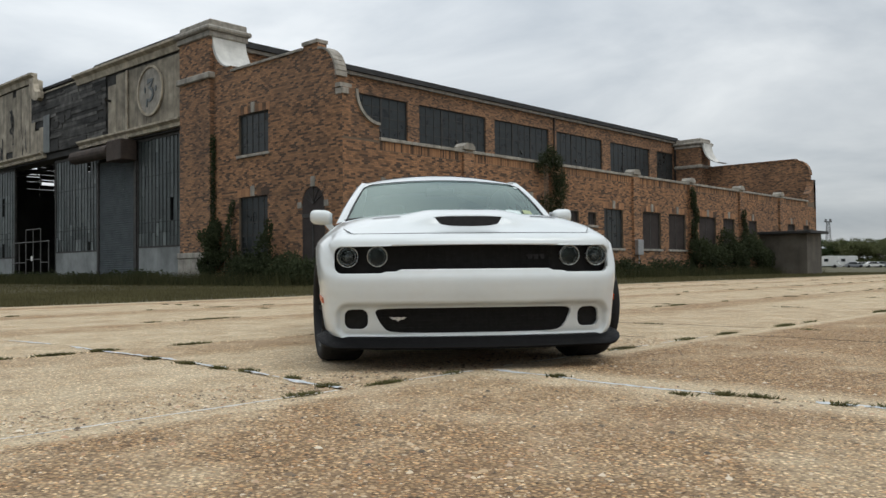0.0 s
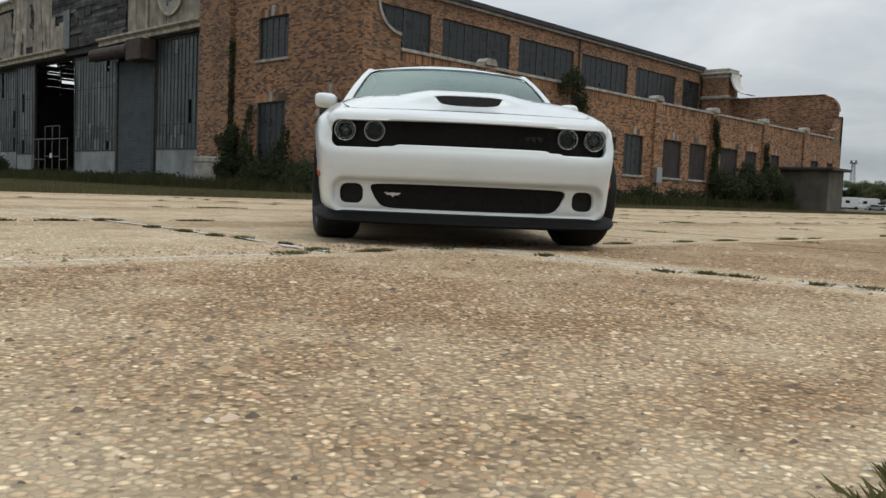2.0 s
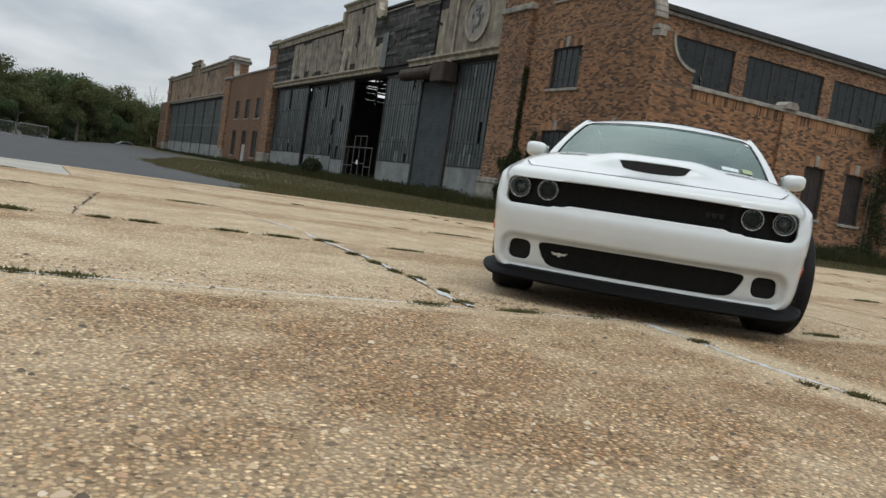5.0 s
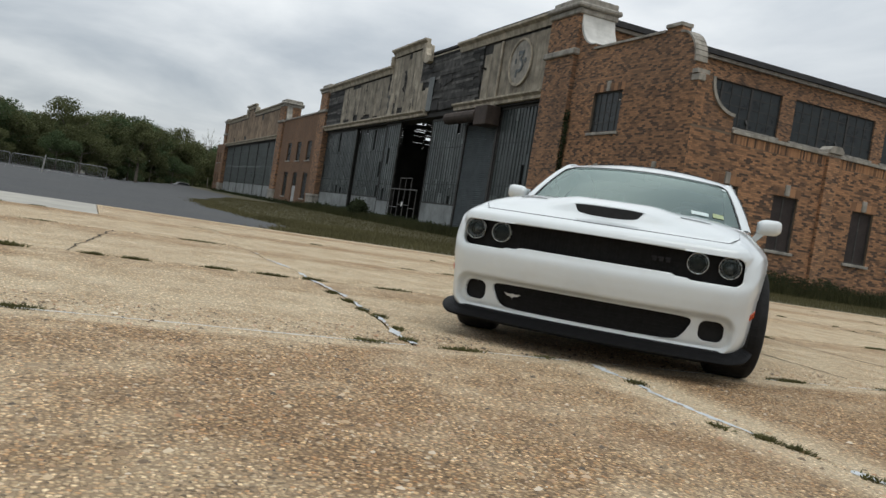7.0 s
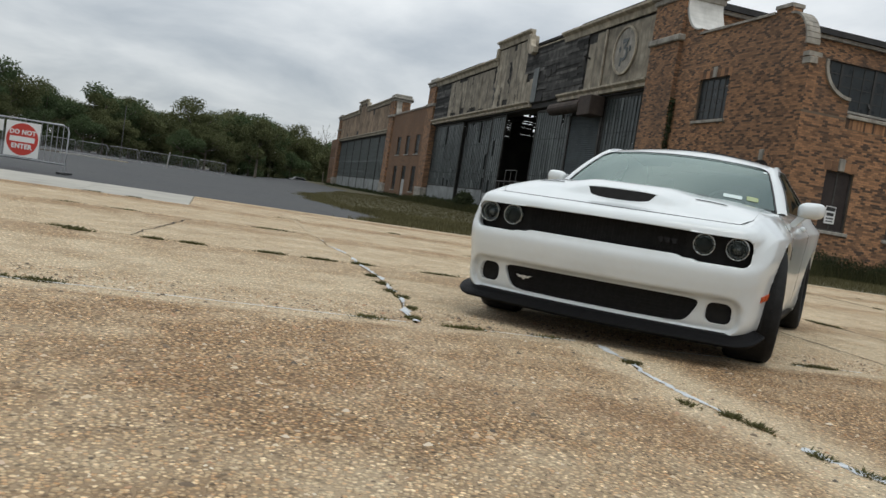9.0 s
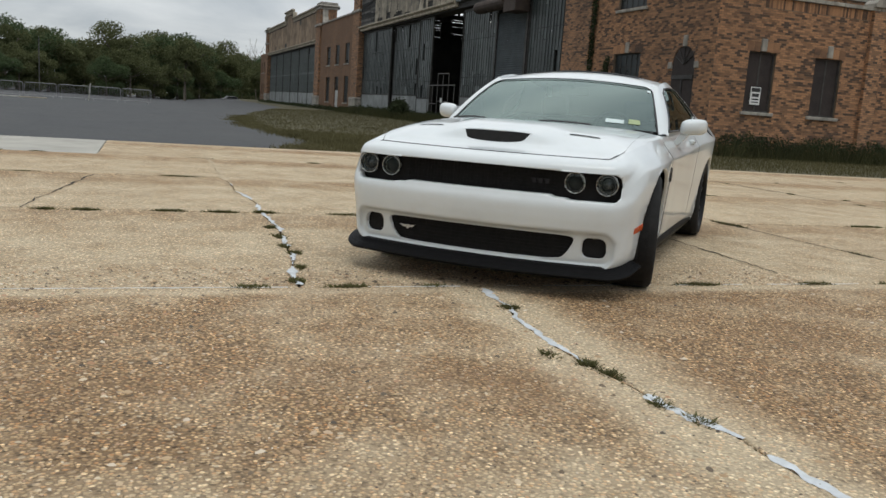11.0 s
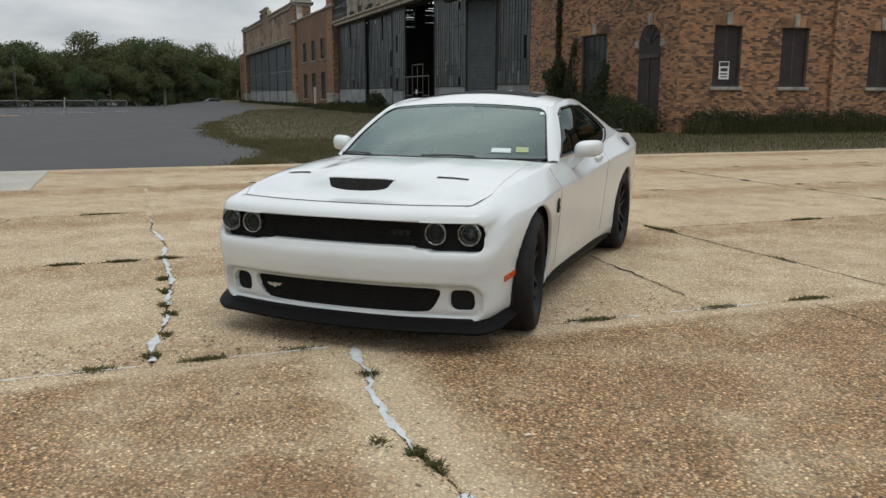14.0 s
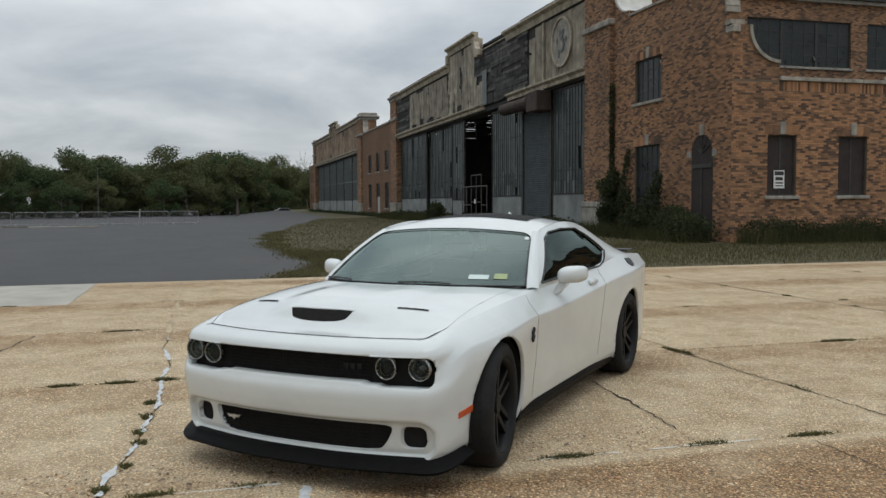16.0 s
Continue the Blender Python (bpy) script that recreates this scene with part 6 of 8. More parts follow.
        part("pillar", bm, M_PAINT, car, "white roof pillar", smooth=True)
        bm = bmesh.new()
        for f in glass_faces:
            bm.faces.new([bm.verts.new((side * (x - 0.014), y, z)) for x, y, z in f])
        bmesh.ops.remove_doubles(bm, verts=bm.verts, dist=1e-5)
        part("side_window", bm, M_DARKGLASS, car, "dark side window", smooth=True)
        bm = bmesh.new()
        pts = [(1.62, 0.962), (2.04, 1.240), (2.17, 1.282), (2.45, 1.300), (2.80, 1.292), (3.00, 1.225), (3.19, 1.095), (3.08, 1.010), (2.97, 0.982), (1.62, 0.962)]
        def on_flank(y, z):
            bx, bz = side_top(y)
            rx, rz = rail(y)
            p = flank(y, min(1, max(0, (z - bz + 0.01) / max(0.02, rz - bz + 0.01))))
            return (side * (p.x + 0.001), y, z)
        line = []
        for (a, b), (c, d) in zip(pts, pts[1:]):
            line += [on_flank(a + (c - a) * i / 6, b + (d - b) * i / 6) for i in range(6)]
        tube(bm, line + [line[0]], 0.008, 5)
        part("window_seal", bm, M_TRIM, car)


def ring(bm, cx, y, cz, r0, r1, depth, n=32):
    """A flat ring that looks towards -y, with a rounded lip."""
    prof = [(r0, 0.0), (r0, -depth), ((r0 + r1) / 2, -depth - (r1 - r0) * 0.4), (r1, -depth), (r1, 0.0)]
    loops = [[bm.verts.new((cx + r * math.cos(a), y + d, cz + r * math.sin(a))) for a in np.linspace(0, math.tau, n, endpoint=False)] for r, d in prof]
    for p, q in zip(loops, loops[1:]):
        for k in range(n):
            bm.faces.new((p[k], p[(k + 1) % n], q[(k + 1) % n], q[k]))
    return bm


def disc(bm, cx, y, cz, r, bulge, n=24, rings=5):
    prev = None
    for j in range(rings, -1, -1):
        f = j / rings
        if j:
            cur = [bm.verts.new((cx + r * f * math.cos(a), y - bulge * (1 - f * f), cz + r * f * math.sin(a))) for a in np.linspace(0, math.tau, n, endpoint=False)]
            if prev:
                for k in range(n):
                    bm.faces.new((prev[k], prev[(k + 1) % n], cur[(k + 1) % n], cur[k]))
            prev = cur
        else:
            c = bm.verts.new((cx, y - bulge, cz))
            for k in range(n):
                bm.faces.new((prev[k], prev[(k + 1) % n], c))
    return bm


def build_front():
    plan_y = lambda x: float(np.interp(abs(x), [p[0] for p in PLAN[:8]], [p[1] for p in PLAN[:8]]))
    back = lambda d: (lambda u, w, zl, zh, hx: Vector((hx * u, plan_y(hx * u) + d, zl + (zh - zl) * w)))
    part("grille", sheet(lambda u, w: back(0.095)(u, w, 0.55, 0.745, 0.84), 48, 8), M_MESH, car, "black recessed grille", smooth=True)
    # fine wires across the grille
    bm = bmesh.new()
    for i in range(44):
        x = -0.46 + 0.92 * i / 43
        y = plan_y(x) + 0.088
        box(bm, x - 0.0012, x + 0.0012, y, y + 0.003, 0.57, 0.735)
    for j in range(8):
        z = 0.59 + j * 0.019
        for i in range(10):
            x = -0.46 + 0.092 * i
            y = min(plan_y(x), plan_y(x + 0.092)) + 0.088
            box(bm, x, x + 0.092, y, y + 0.006, z - 0.0015, z + 0.0015)
    tagged(part("grille_netting", bm, M_MESH, car), kind="stuff")
    part("lower_grille", sheet(lambda u, w: back(0.11)(u, w, 0.19, 0.385, 0.78), 40, 6), M_MESH, car, "black lower grille", smooth=True)
    bm = bmesh.new()
    for i in range(40):
        x = -0.55 + 1.10 * i / 39
        y = plan_y(x) + 0.10
        box(bm, x - 0.0014, x + 0.0014, y, y + 0.003, 0.205, 0.37)
    for j in range(7):
        z = 0.225 + 0.02 * j
        for i in range(10):
            x = -0.55 + 0.11 * i
            y = plan_y(x + 0.055) + 0.10
            box(bm, x, x + 0.11, y, y + 0.006, z - 0.002, z + 0.002)
    tagged(part("lower_grille_netting", bm, M_MESH, car), kind="stuff")
    for side in (1, -1):
        for x, r, inner in ((0.737, 0.062, False), (0.566, 0.060, True)):
            cx, y = side * x, plan_y(x) + 0.055
            lamp = part("headlight", ring(bmesh.new(), cx, y, 0.661, r - 0.006, r, 0.022), M_RING, car, "round headlight with a chrome ring", smooth=True)
            bm = bmesh.new()
            # bowl
            n = 28
            loops = [[bm.verts.new((cx + q * math.cos(a), y + d, 0.661 + q * math.sin(a))) for a in np.linspace(0, math.tau, n, endpoint=False)] for q, d in ((r - 0.010, -0.02), (r * 0.78, 0.012), (r * 0.55, 0.03), (0.004, 0.034))]
            for p, q in zip(loops, loops[1:]):
                for k in range(n):
                    bm.faces.new((p[k], p[(k + 1) % n], q[(k + 1) % n], q[k]))
            part("bowl", bm, M_TRIM if inner else M_BULB, lamp, smooth=True)
            part("halo", ring(bmesh.new(), cx, y + 0.004, 0.661, r * 0.70, r * 0.78, 0.008), M_CHROME if not inner else M_RING, lamp, smooth=True)
            if not inner:
                part("projector", disc(bmesh.new(), cx, y + 0.02, 0.661, r * 0.55, 0.025), M_BULB, lamp, "frosted projector lens", smooth=True)
            part("lens", disc(bmesh.new(), cx, y - 0.022, 0.661, r - 0.006, 0.008), M_LENS, lamp, smooth=True).visible_shadow = False
    # plain bars for the grille badge, and a plain winged shape low down
    bm = bmesh.new()
    for i, (x, w) in enumerate(((0.335, 0.030), (0.372, 0.032), (0.410, 0.030))):
        y = plan_y(x) + 0.074
        box(bm, x - w / 2 - 0.008, x + w / 2 - 0.008, y, y + 0.01, 0.655, 0.668)
        box(bm, x - w / 2, x + w / 2 - 0.01, y, y + 0.01, 0.640, 0.654)
    part("grille_badge", bm, M_BADGE, car, "dull grey badge bars")
    bm = bmesh.new()
    prism(bm, [(-0.05, 0.012), (-0.02, 0.008), (0, 0.012), (0.02, 0.008), (0.05, 0.012), (0.03, -0.004), (0.012, -0.004), (0, -0.016), (-0.012, -0.004), (-0.03, -0.004)], lambda u, v, w: (-0.448 + u, plan_y(0.448) + 0.085 + w, 0.298 + v), 0.0, 0.012)
    part("winged_emblem", bm, M_EMBLEM, car, "small silver winged shape")
    # splitter: a thin black blade round the chin that flares and turns up at its ends
    reach = max(i * 0.01 for i in range(160) if plan_at(i * 0.01)[1] < 0.27)

    def splitter(u, w):
        a = abs(u)
        s = a * reach
        p, q = skin_point(s, 0.02), skin_point(max(0, s - 0.02), 0.02)
        t = Vector((p.x - q.x, p.y - q.y))
        n = Vector((t.y, -t.x)).normalized() if s > 0.03 else Vector((0, -1))
        up = 0.055 * step(0.72, 1.0, a)
        flare = 0.030 * step(0.62, 0.9, a)
        prof = [(-0.03, 0.197), (0.0, 0.190), (0.010, 0.170), (0.04 + flare, 0.146), (0.048 + flare, 0.138), (0.04 + flare, 0.126), (-0.22, 0.120)]
        k = w * (len(prof) - 1)
        i = min(int(k), len(prof) - 2)
        d, z = prof[i][0] + (prof[i + 1][0] - prof[i][0]) * (k - i), prof[i][1] + (prof[i + 1][1] - prof[i][1]) * (k - i)
        x = p.x + n.x * d
        return Vector((math.copysign(max(0.0, x), u), p.y + n.y * d, z + up))
    part("splitter", sheet(splitter, 120, 24), M_SPLIT, car, "black plastic chin splitter", smooth=True)
    for side in (1, -1):
        # side marker lamp
        s = 0.0
        best = min((abs(skin_point(0.9 + i * 0.01, 0.26).y - 0.225), 0.9 + i * 0.01) for i in range(60))[1]
        bm = bmesh.new()

        def skin_at(s_, z):
            return skin_point(s_, min((abs(skin_point(s_, k / 200).z - z), k / 200) for k in range(20, 120))[1])
        cs = [skin_at(best - 0.062, 0.388), skin_at(best + 0.062, 0.404), skin_at(best + 0.062, 0.440), skin_at(best - 0.062, 0.422)]
        out = Vector((0.006, -0.003, 0))
        lo = [bm.verts.new((side * p.x, p.y, p.z)) for p in cs]
        hi = [bm.verts.new((side * (p.x + out.x), p.y + out.y, p.z)) for p in cs]
        bm.faces.new(hi)
        for i in range(4):
            bm.faces.new((lo[i], lo[(i + 1) % 4], hi[(i + 1) % 4], hi[i]))
        part("side_marker", bm, M_AMBER, car, "orange side marker")
        # fender badge: a plain dark oval shape
        best = min((abs(skin_point(1.3 + i * 0.01, 0.66).y - 1.165), 1.3 + i * 0.01) for i in range(90))[1]
        p = skin_point(best, 0.66)
        bm = bmesh.new()
        prism(bm, [(0.018, 0.058), (0.03, 0.03), (0.012, 0.01), (0.028, -0.015), (0.0, -0.06), (-0.02, -0.03), (-0.012, 0.0), (-0.024, 0.03), (0.0, 0.045)], lambda u, v, w: (side * (p.x - 0.006 + w), p.y + 1.1 * u, 0.685 + 0.78 * v), 0.0, 0.014)
        part("fender_badge", bm, M_BADGE, car, "dark oval fender badge")


def build_details():
    SCOOP_FOOT = hood_surface(0.0, 0.165).z
    # scoop: black mouth under the raised lip
    def mouth(u, w):
        x = 0.207 * u * (0.83 + 0.17 * w)
        low, high = SCOOP_FOOT + 0.006 * u * u, 0.909 - 0.005 * u ** 4
        return Vector((x, 0.168 + 0.045 * w + 0.02 * u * u, low + (high - low) * w))
    scoop = part("hood_scoop", sheet(mouth, 16, 4), M_MESH, car, "black bonnet scoop mouth", smooth=True)
    def lip(u, w):
        x = 0.216 * u
        a = w * math.pi
        return Vector((x, 0.232 + 0.028 * u * u - 0.022 * math.sin(a), 0.911 - 0.008 * abs(u) ** 4 + 0.008 * math.cos(a)))
    part("scoop_lip", sheet(lip, 16, 6), M_PAINT, scoop, smooth=True)
    for side in (1, -1):
        def vent(u, w):
            x = side * (0.50 + 0.088 * u)
            y = 0.385 + 0.017 * w + 0.02 * u
            return hood_surface(x, y) + Vector((0, 0, 0.003))
        part("hood_vent", sheet(vent, 8, 2), M_MESH, car, "slim black bonnet vent")
    # seams
    def seam(name, pts, r=0.0035):
        part(name, tube(bmesh.new(), [tuple(p) for p in pts], r, 4), M_SEAM, car)
    seam("hood_gap", [hood_surface(x, nose_top(abs(x) * 0.95)[0] + 0.018 + 0.03 * (abs(x) / 0.75) ** 2) for x in np.linspace(-0.74, 0.74, 40)])
    for side in (1, -1):
        seam("hood_gap", [hood_surface(side * (0.74 - 0.03 * step(0.05, 1.3, y) + 0.025 * step(0.05, 0.12, y)), y) for y in np.linspace(0.055, 0.30, 12)], 0.0016)
        seam("hood_gap", [hood_surface(side * (0.74 - 0.03 * step(0.05, 1.3, y) + 0.025), y) for y in np.linspace(0.30, 1.32, 30)], 0.0005)
        door = []
        for v in np.linspace(0.10, 0.97, 24):
            best = min((abs(skin_point(1.4 + i * 0.02, v).y - (1.27 + 0.03 * v)), 1.4 + i * 0.02) for i in range(40))[1]
            p = skin_point(best, v)
            door.append((side * (p.x + 0.0005), p.y, p.z))
        seam("door_gap", door, 0.0011)
        door = []
        for v in np.linspace(0.12, 0.97, 20):
            best = min((abs(skin_point(2.8 + i * 0.02, v).y - (2.72 + 0.18 * v)), 2.8 + i * 0.02) for i in range(60))[1]
            p = skin_point(best, v)
            door.append((side * (p.x + 0.0005), p.y, p.z))
        seam("door_gap", door, 0.0011)
        # door handle
        p = skin_point(min((abs(skin_point(2.6 + i * 0.02, 0.83).y - 2.62), 2.6 + i * 0.02) for i in range(60))[1], 0.83)
        bm = boxes((-0.02, 0.022, -0.085, 0.085, -0.018, 0.018))
        bevelled(bm, 0.014, 2)
        for v in bm.verts:
            v.co = Vector((side * (p.x + 0.012 + v.co.x), p.y + v.co.y, p.z + v.co.z))
        part("door_handle", bm, M_PAINT, car, "white door handle", smooth=True)
        # sill
        bm = bmesh.new()
        prism(bm, [(0.875, 0.235), (0.885, 0.20), (0.865, 0.155), (0.80, 0.15), (0.80, 0.235)], lambda u, v, w: (side * u, w, v), 1.04, 3.24)
        part("side_sill", bm, M_SPLIT, car, "black side sill")
        # mirror: a rounded square shell on a stalk
        bm = bmesh.new()
        bmesh.ops.create_uvsphere(bm, u_segments=20, v_segments=12, radius=1)
        for v in bm.verts:
            x, y, z = v.co
            sq = lambda q, k: math.copysign(abs(q) ** k, q)
            v.co = Vector((side * (0.972 + 0.092 * sq(x, 0.62)), 1.84 + (0.055 if y > 0 else 0.09) * y + 0.05 * x, 1.004 + (0.062 if z > 0 else 0.056) * sq(z, 0.66) + 0.010 * x))
        mir = part("door_mirror", bm, M_PAINT, car, "white door mirror", smooth=True)
        bm = bmesh.new()
        prism(bm, [(0.832, 0.872), (0.878, 0.872), (0.950, 0.955), (0.900, 0.975)], lambda u, v, w: (side * u, w, v), 1.79, 1.87)
        part("mirror_stalk", bm, M_PAINT, mir)
        part("mirror_glass", boxes(*[tuple(sorted((side * 0.885, side * 1.02))) + (1.892, 1.898, 0.958, 1.046)]), M_CHROME, mir)
        # wheels
        steer = 9
        for yc, turn in ((AXLE_F, steer), (AXLE_R, 0)):
            build_wheel(side, yc, turn)
            # liner of the wheel arch
            bm = bmesh.new()
            n = 22
            a = [(yc + (ARCH + 0.004) * math.cos(t), HUB + 0.005 + (ARCH + 0.004) * math.sin(t)) for t in np.linspace(-0.35, math.pi + 0.35, n)]
            o = [bm.verts.new((side * 0.90, y, z)) for y, z in a]
            i_ = [bm.verts.new((side * 0.50, y, z)) for y, z in a]
            for k in range(n - 1):
                bm.faces.new((o[k], o[k + 1], i_[k + 1], i_[k]))
            bm.faces.new(i_)
            part("arch_liner", bm, M_TRIM, car, smooth=False)
    # fuel cap, spoiler, aerial, underbody, cabin
    part("spoiler", bevelled(boxes((-0.76, 0.76, 4.24, 4.46, 1.032, 1.048), (-0.70, 0.70, 4.30, 4.42, 0.99, 1.032)), 0.006), M_TRIM, car, "black boot spoiler")
    bm = bmesh.new()
    prism(bm, [(0.085 * math.cos(a), 0.065 * math.sin(a)) for a in np.linspace(0, math.tau, 18, endpoint=False)], lambda u, v, w: (0.880 + w - v * 0.7, 3.68 + u, 0.985 + v * 0.75), 0.0, 0.03)
    part("fuel_cap", bm, M_TRIM, car, "black fuel filler cap")
    bm = bmesh.new()
    prism(bm, [(0, 0), (0.09, 0), (0.085, 0.035), (0.06, 0.05)], lambda u, v, w: (w, 3.06 + u, 1.368 + v), -0.008, 0.008)
    part("roof_aerial", bm, M_PAINT, car, "small roof aerial fin")
    part("underbody", boxes((-0.60, 0.60, 0.05, 4.45, 0.16, 0.24), (-0.82, 0.82, 1.1, 3.1, 0.16, 0.24)), M_TRIM, car)
    part("firewall", boxes((-0.74, 0.74, 0.10, 0.22, 0.24, 0.72), (-0.76, 0.76, 1.16, 1.2, 0.2, 0.88), (-0.74, 0.74, 4.3, 4.35, 0.25, 0.9)), M_TRIM, car)
    part("cabin_floor", boxes((-0.78, 0.78, 1.16, 4.2, 0.24, 0.30), (-0.80, -0.76, 1.2, 4.2, 0.3, 0.86), (0.76, 0.80, 1.2, 4.2, 0.3, 0.86)), M_CABIN, car)
    bm = bmesh.new()
    prism(bm, [(1.16, 0.90), (1.45, 0.955), (1.75, 0.955), (1.80, 0.90), (1.80, 0.55), (1.16, 0.5)], lambda u, v, w: (w, u, v), -0.74, 0.74)
    part("dashboard", bm, M_CABIN, car, "black dashboard")
    for x in (-0.37, 0.37):
        bm = bmesh.new()
        prism(bm, [(2.15, 0.45), (2.65, 0.42), (2.95, 0.98), (2.83, 1.02), (2.62, 0.62), (2.15, 0.62)], lambda u, v, w: (x + w, u, v), -0.24, 0.24)
        bevelled(bm, 0.04, 2)
        seat = part("seat", bm, M_CABIN, car, "black bucket seat", smooth=True)
        bm = boxes((x - 0.12, x + 0.12, 2.86, 2.96, 1.02, 1.19))
        part("headrest", bevelled(bm, 0.035, 2), M_CABIN, seat, smooth=True)
    bm = bmesh.new()
    prism(bm, [(3.2, 0.5), (3.5, 0.5), (3.72, 1.02), (3.62, 1.03), (3.4, 0.68), (3.2, 0.66)], lambda u, v, w: (w, u, v), -0.6, 0.6)
    part("rear_seat", bm, M_CABIN, car)
    bm = bmesh.new()
    tube(bm, [(0.37 + 0.18 * math.cos(a), 1.95 - 0.06 * math.sin(a), 0.90 + 0.17 * math.sin(a)) for a in np.linspace(0, math.tau, 25)], 0.016, 6)
    part("steering_wheel", bm, M_CABIN, car, smooth=True)
    part("rear_view_mirror", bevelled(boxes((-0.12, 0.12, 2.04, 2.06, 1.19, 1.26), (-0.015, 0.015, 2.03, 2.06, 1.24, 1.30)), 0.008), M_TRIM, car)


def hood_surface(x, y):
    """The bonnet's point over (x, y)."""
    u = max(-1, min(1, x / 0.75))
    w = 0.5
    for _ in range(25):
        p = hood_point(u, w)
        w = min(1, max(0, w + (y - p.y) * 0.75))
        u = max(-1, min(1, u + (x - p.x) * 1.0))
    p = hood_point(u, w)
    return Vector((p.x, p.y, p.z + 0.0008))


WHEEL = {}


def build_wheel(side, yc, turn):
    """A wide tyre on a black ten-spoke alloy wheel; meshes are made once and shared."""
    m = Matrix.Translation((side * 0.805, yc, HUB)) @ Matrix.Rotation(radians(turn), 4, "Z") @ Matrix.Rotation(0 if side > 0 else math.pi, 4, "Z")
    if not WHEEL:
        bm = bmesh.new()
        prof = [(-0.125, 0.262), (-0.138, 0.290), (-0.135, 0.325), (-0.118, 0.347), (-0.08, 0.355), (-0.03, 0.3555), (0.03, 0.3555), (0.08, 0.355), (0.118, 0.347), (0.135, 0.325), (0.138, 0.290), (0.125, 0.262), (0.10, 0.254), (-0.10, 0.254)]
        n = 64
        loops = [[bm.verts.new((x, r * math.cos(a), r * math.sin(a))) for a in np.linspace(0, math.tau, n, endpoint=False)] for x, r in prof]
        for p, q in zip(loops, loops[1:] + loops[:1]):
            for k in range(n):
                bm.faces.new((p[k], p[(k + 1) % n], q[(k + 1) % n], q[k]))
        WHEEL["tyre"] = mesh_of("tyre", bm, True)
        bm = bmesh.new()
        # grooves and blocks of the tread
        for x0 in (-0.10, -0.052, -0.004, 0.044):
            for k in range(48):
                a0, a1 = math.tau * k / 48 + (0.03 if x0 > -0.03 else 0), math.tau * (k + 0.86) / 48 + (0.03 if x0 > -0.03 else 0)
                vs = [bm.verts.new((x, r * math.cos(a), r * math.sin(a))) for x, r, a in ((x0, 0.357, a0), (x0 + 0.04, 0.357, a0), (x0 + 0.04, 0.357, a1), (x0, 0.357, a1))]
                ws = [bm.verts.new((v.co.x, v.co.y * 0.985, v.co.z * 0.985)) for v in vs]
                bm.faces.new(vs)
                for i in range(4):
                    bm.faces.new((vs[i], ws[i], ws[(i + 1) % 4], vs[(i + 1) % 4]))
        WHEEL["tread"] = mesh_of("tread", bm)
        bm = bmesh.new()
        prof = [(0.128, 0.264), (0.118, 0.252), (0.095, 0.243), (-0.12, 0.235), (-0.125, 0.262)]
        loops = [[bm.verts.new((x, r * math.cos(a), r * math.sin(a))) for a in np.linspace(0, math.tau, n, endpoint=False)] for x, r in prof]
        for p, q in zip(loops, loops[1:]):
            for k in range(n):
                bm.faces.new((p[k], p[(k + 1) % n], q[(k + 1) % n], q[k]))
        WHEEL["rim"] = mesh_of("rim", bm, True)
        bm = bmesh.new()
        for s_ in (-1, 1):
            pr = [(0.05, 0.012), (0.05, 0.045), (0.245, 0.062), (0.245, 0.032)]
            pts = [(r, s_ * t) for r, t in pr]
            lo = [bm.verts.new((0.075 + 0.03 * (r / 0.245), t, r)) for r, t in pts]
            hi = [bm.verts.new((0.030, t, r)) for r, t in pts]
            bm.faces.new(lo), bm.faces.new(hi)
            for i in range(4):
                bm.faces.new((lo[i], lo[(i + 1) % 4], hi[(i + 1) % 4], hi[i]))
        WHEEL["spoke"] = mesh_of("spoke", bm)
        bm = bmesh.new()
        bmesh.ops.create_cone(bm, cap_ends=True, segments=24, radius1=0.07, radius2=0.055, depth=0.07, matrix=Matrix.Translation((0.06, 0, 0)) @ Matrix.Rotation(math.pi / 2, 4, "Y"))
        WHEEL["hub"] = mesh_of("hub", bm)
        bm = bmesh.new()
        bmesh.ops.create_cone(bm, cap_ends=True, segments=40, radius1=0.19, radius2=0.19, depth=0.03, matrix=Matrix.Translation((-0.03, 0, 0)) @ Matrix.Rotation(math.pi / 2, 4, "Y"))
        WHEEL["disc"] = mesh_of("brake_disc", bm)
        WHEEL["caliper"] = mesh_of("caliper", bevelled(boxes((-0.07, 0.02, -0.19, -0.09, -0.10, 0.10)), 0.015))
    w = part("wheel", WHEEL["tyre"], M_TYRE, car, "black alloy wheel with a wide tyre")
    w.matrix_basis = m
    part("tread", WHEEL["tread"], M_TYRE, w)
    part("rim", WHEEL["rim"], M_RIM, w, "satin black rim")
    for k in range(5):
        part("spoke", WHEEL["spoke"], M_RIM, w).matrix_basis = Matrix.Rotation(math.tau * k / 5 + 0.2, 4, "X")
    part("hub", WHEEL["hub"], M_RIM, w)
    part("brake_disc", WHEEL["disc"], M_DISC, w)
    part("caliper", WHEEL["caliper"], M_TRIM, w)


CAR = pose(-0.107, 0.109, 0, 0, 0, 48.4)
car = thing("muscle_car", "white two-door muscle car parked on the concrete", "car", CAR)
build_body()
build_top()
build_front()
build_details()


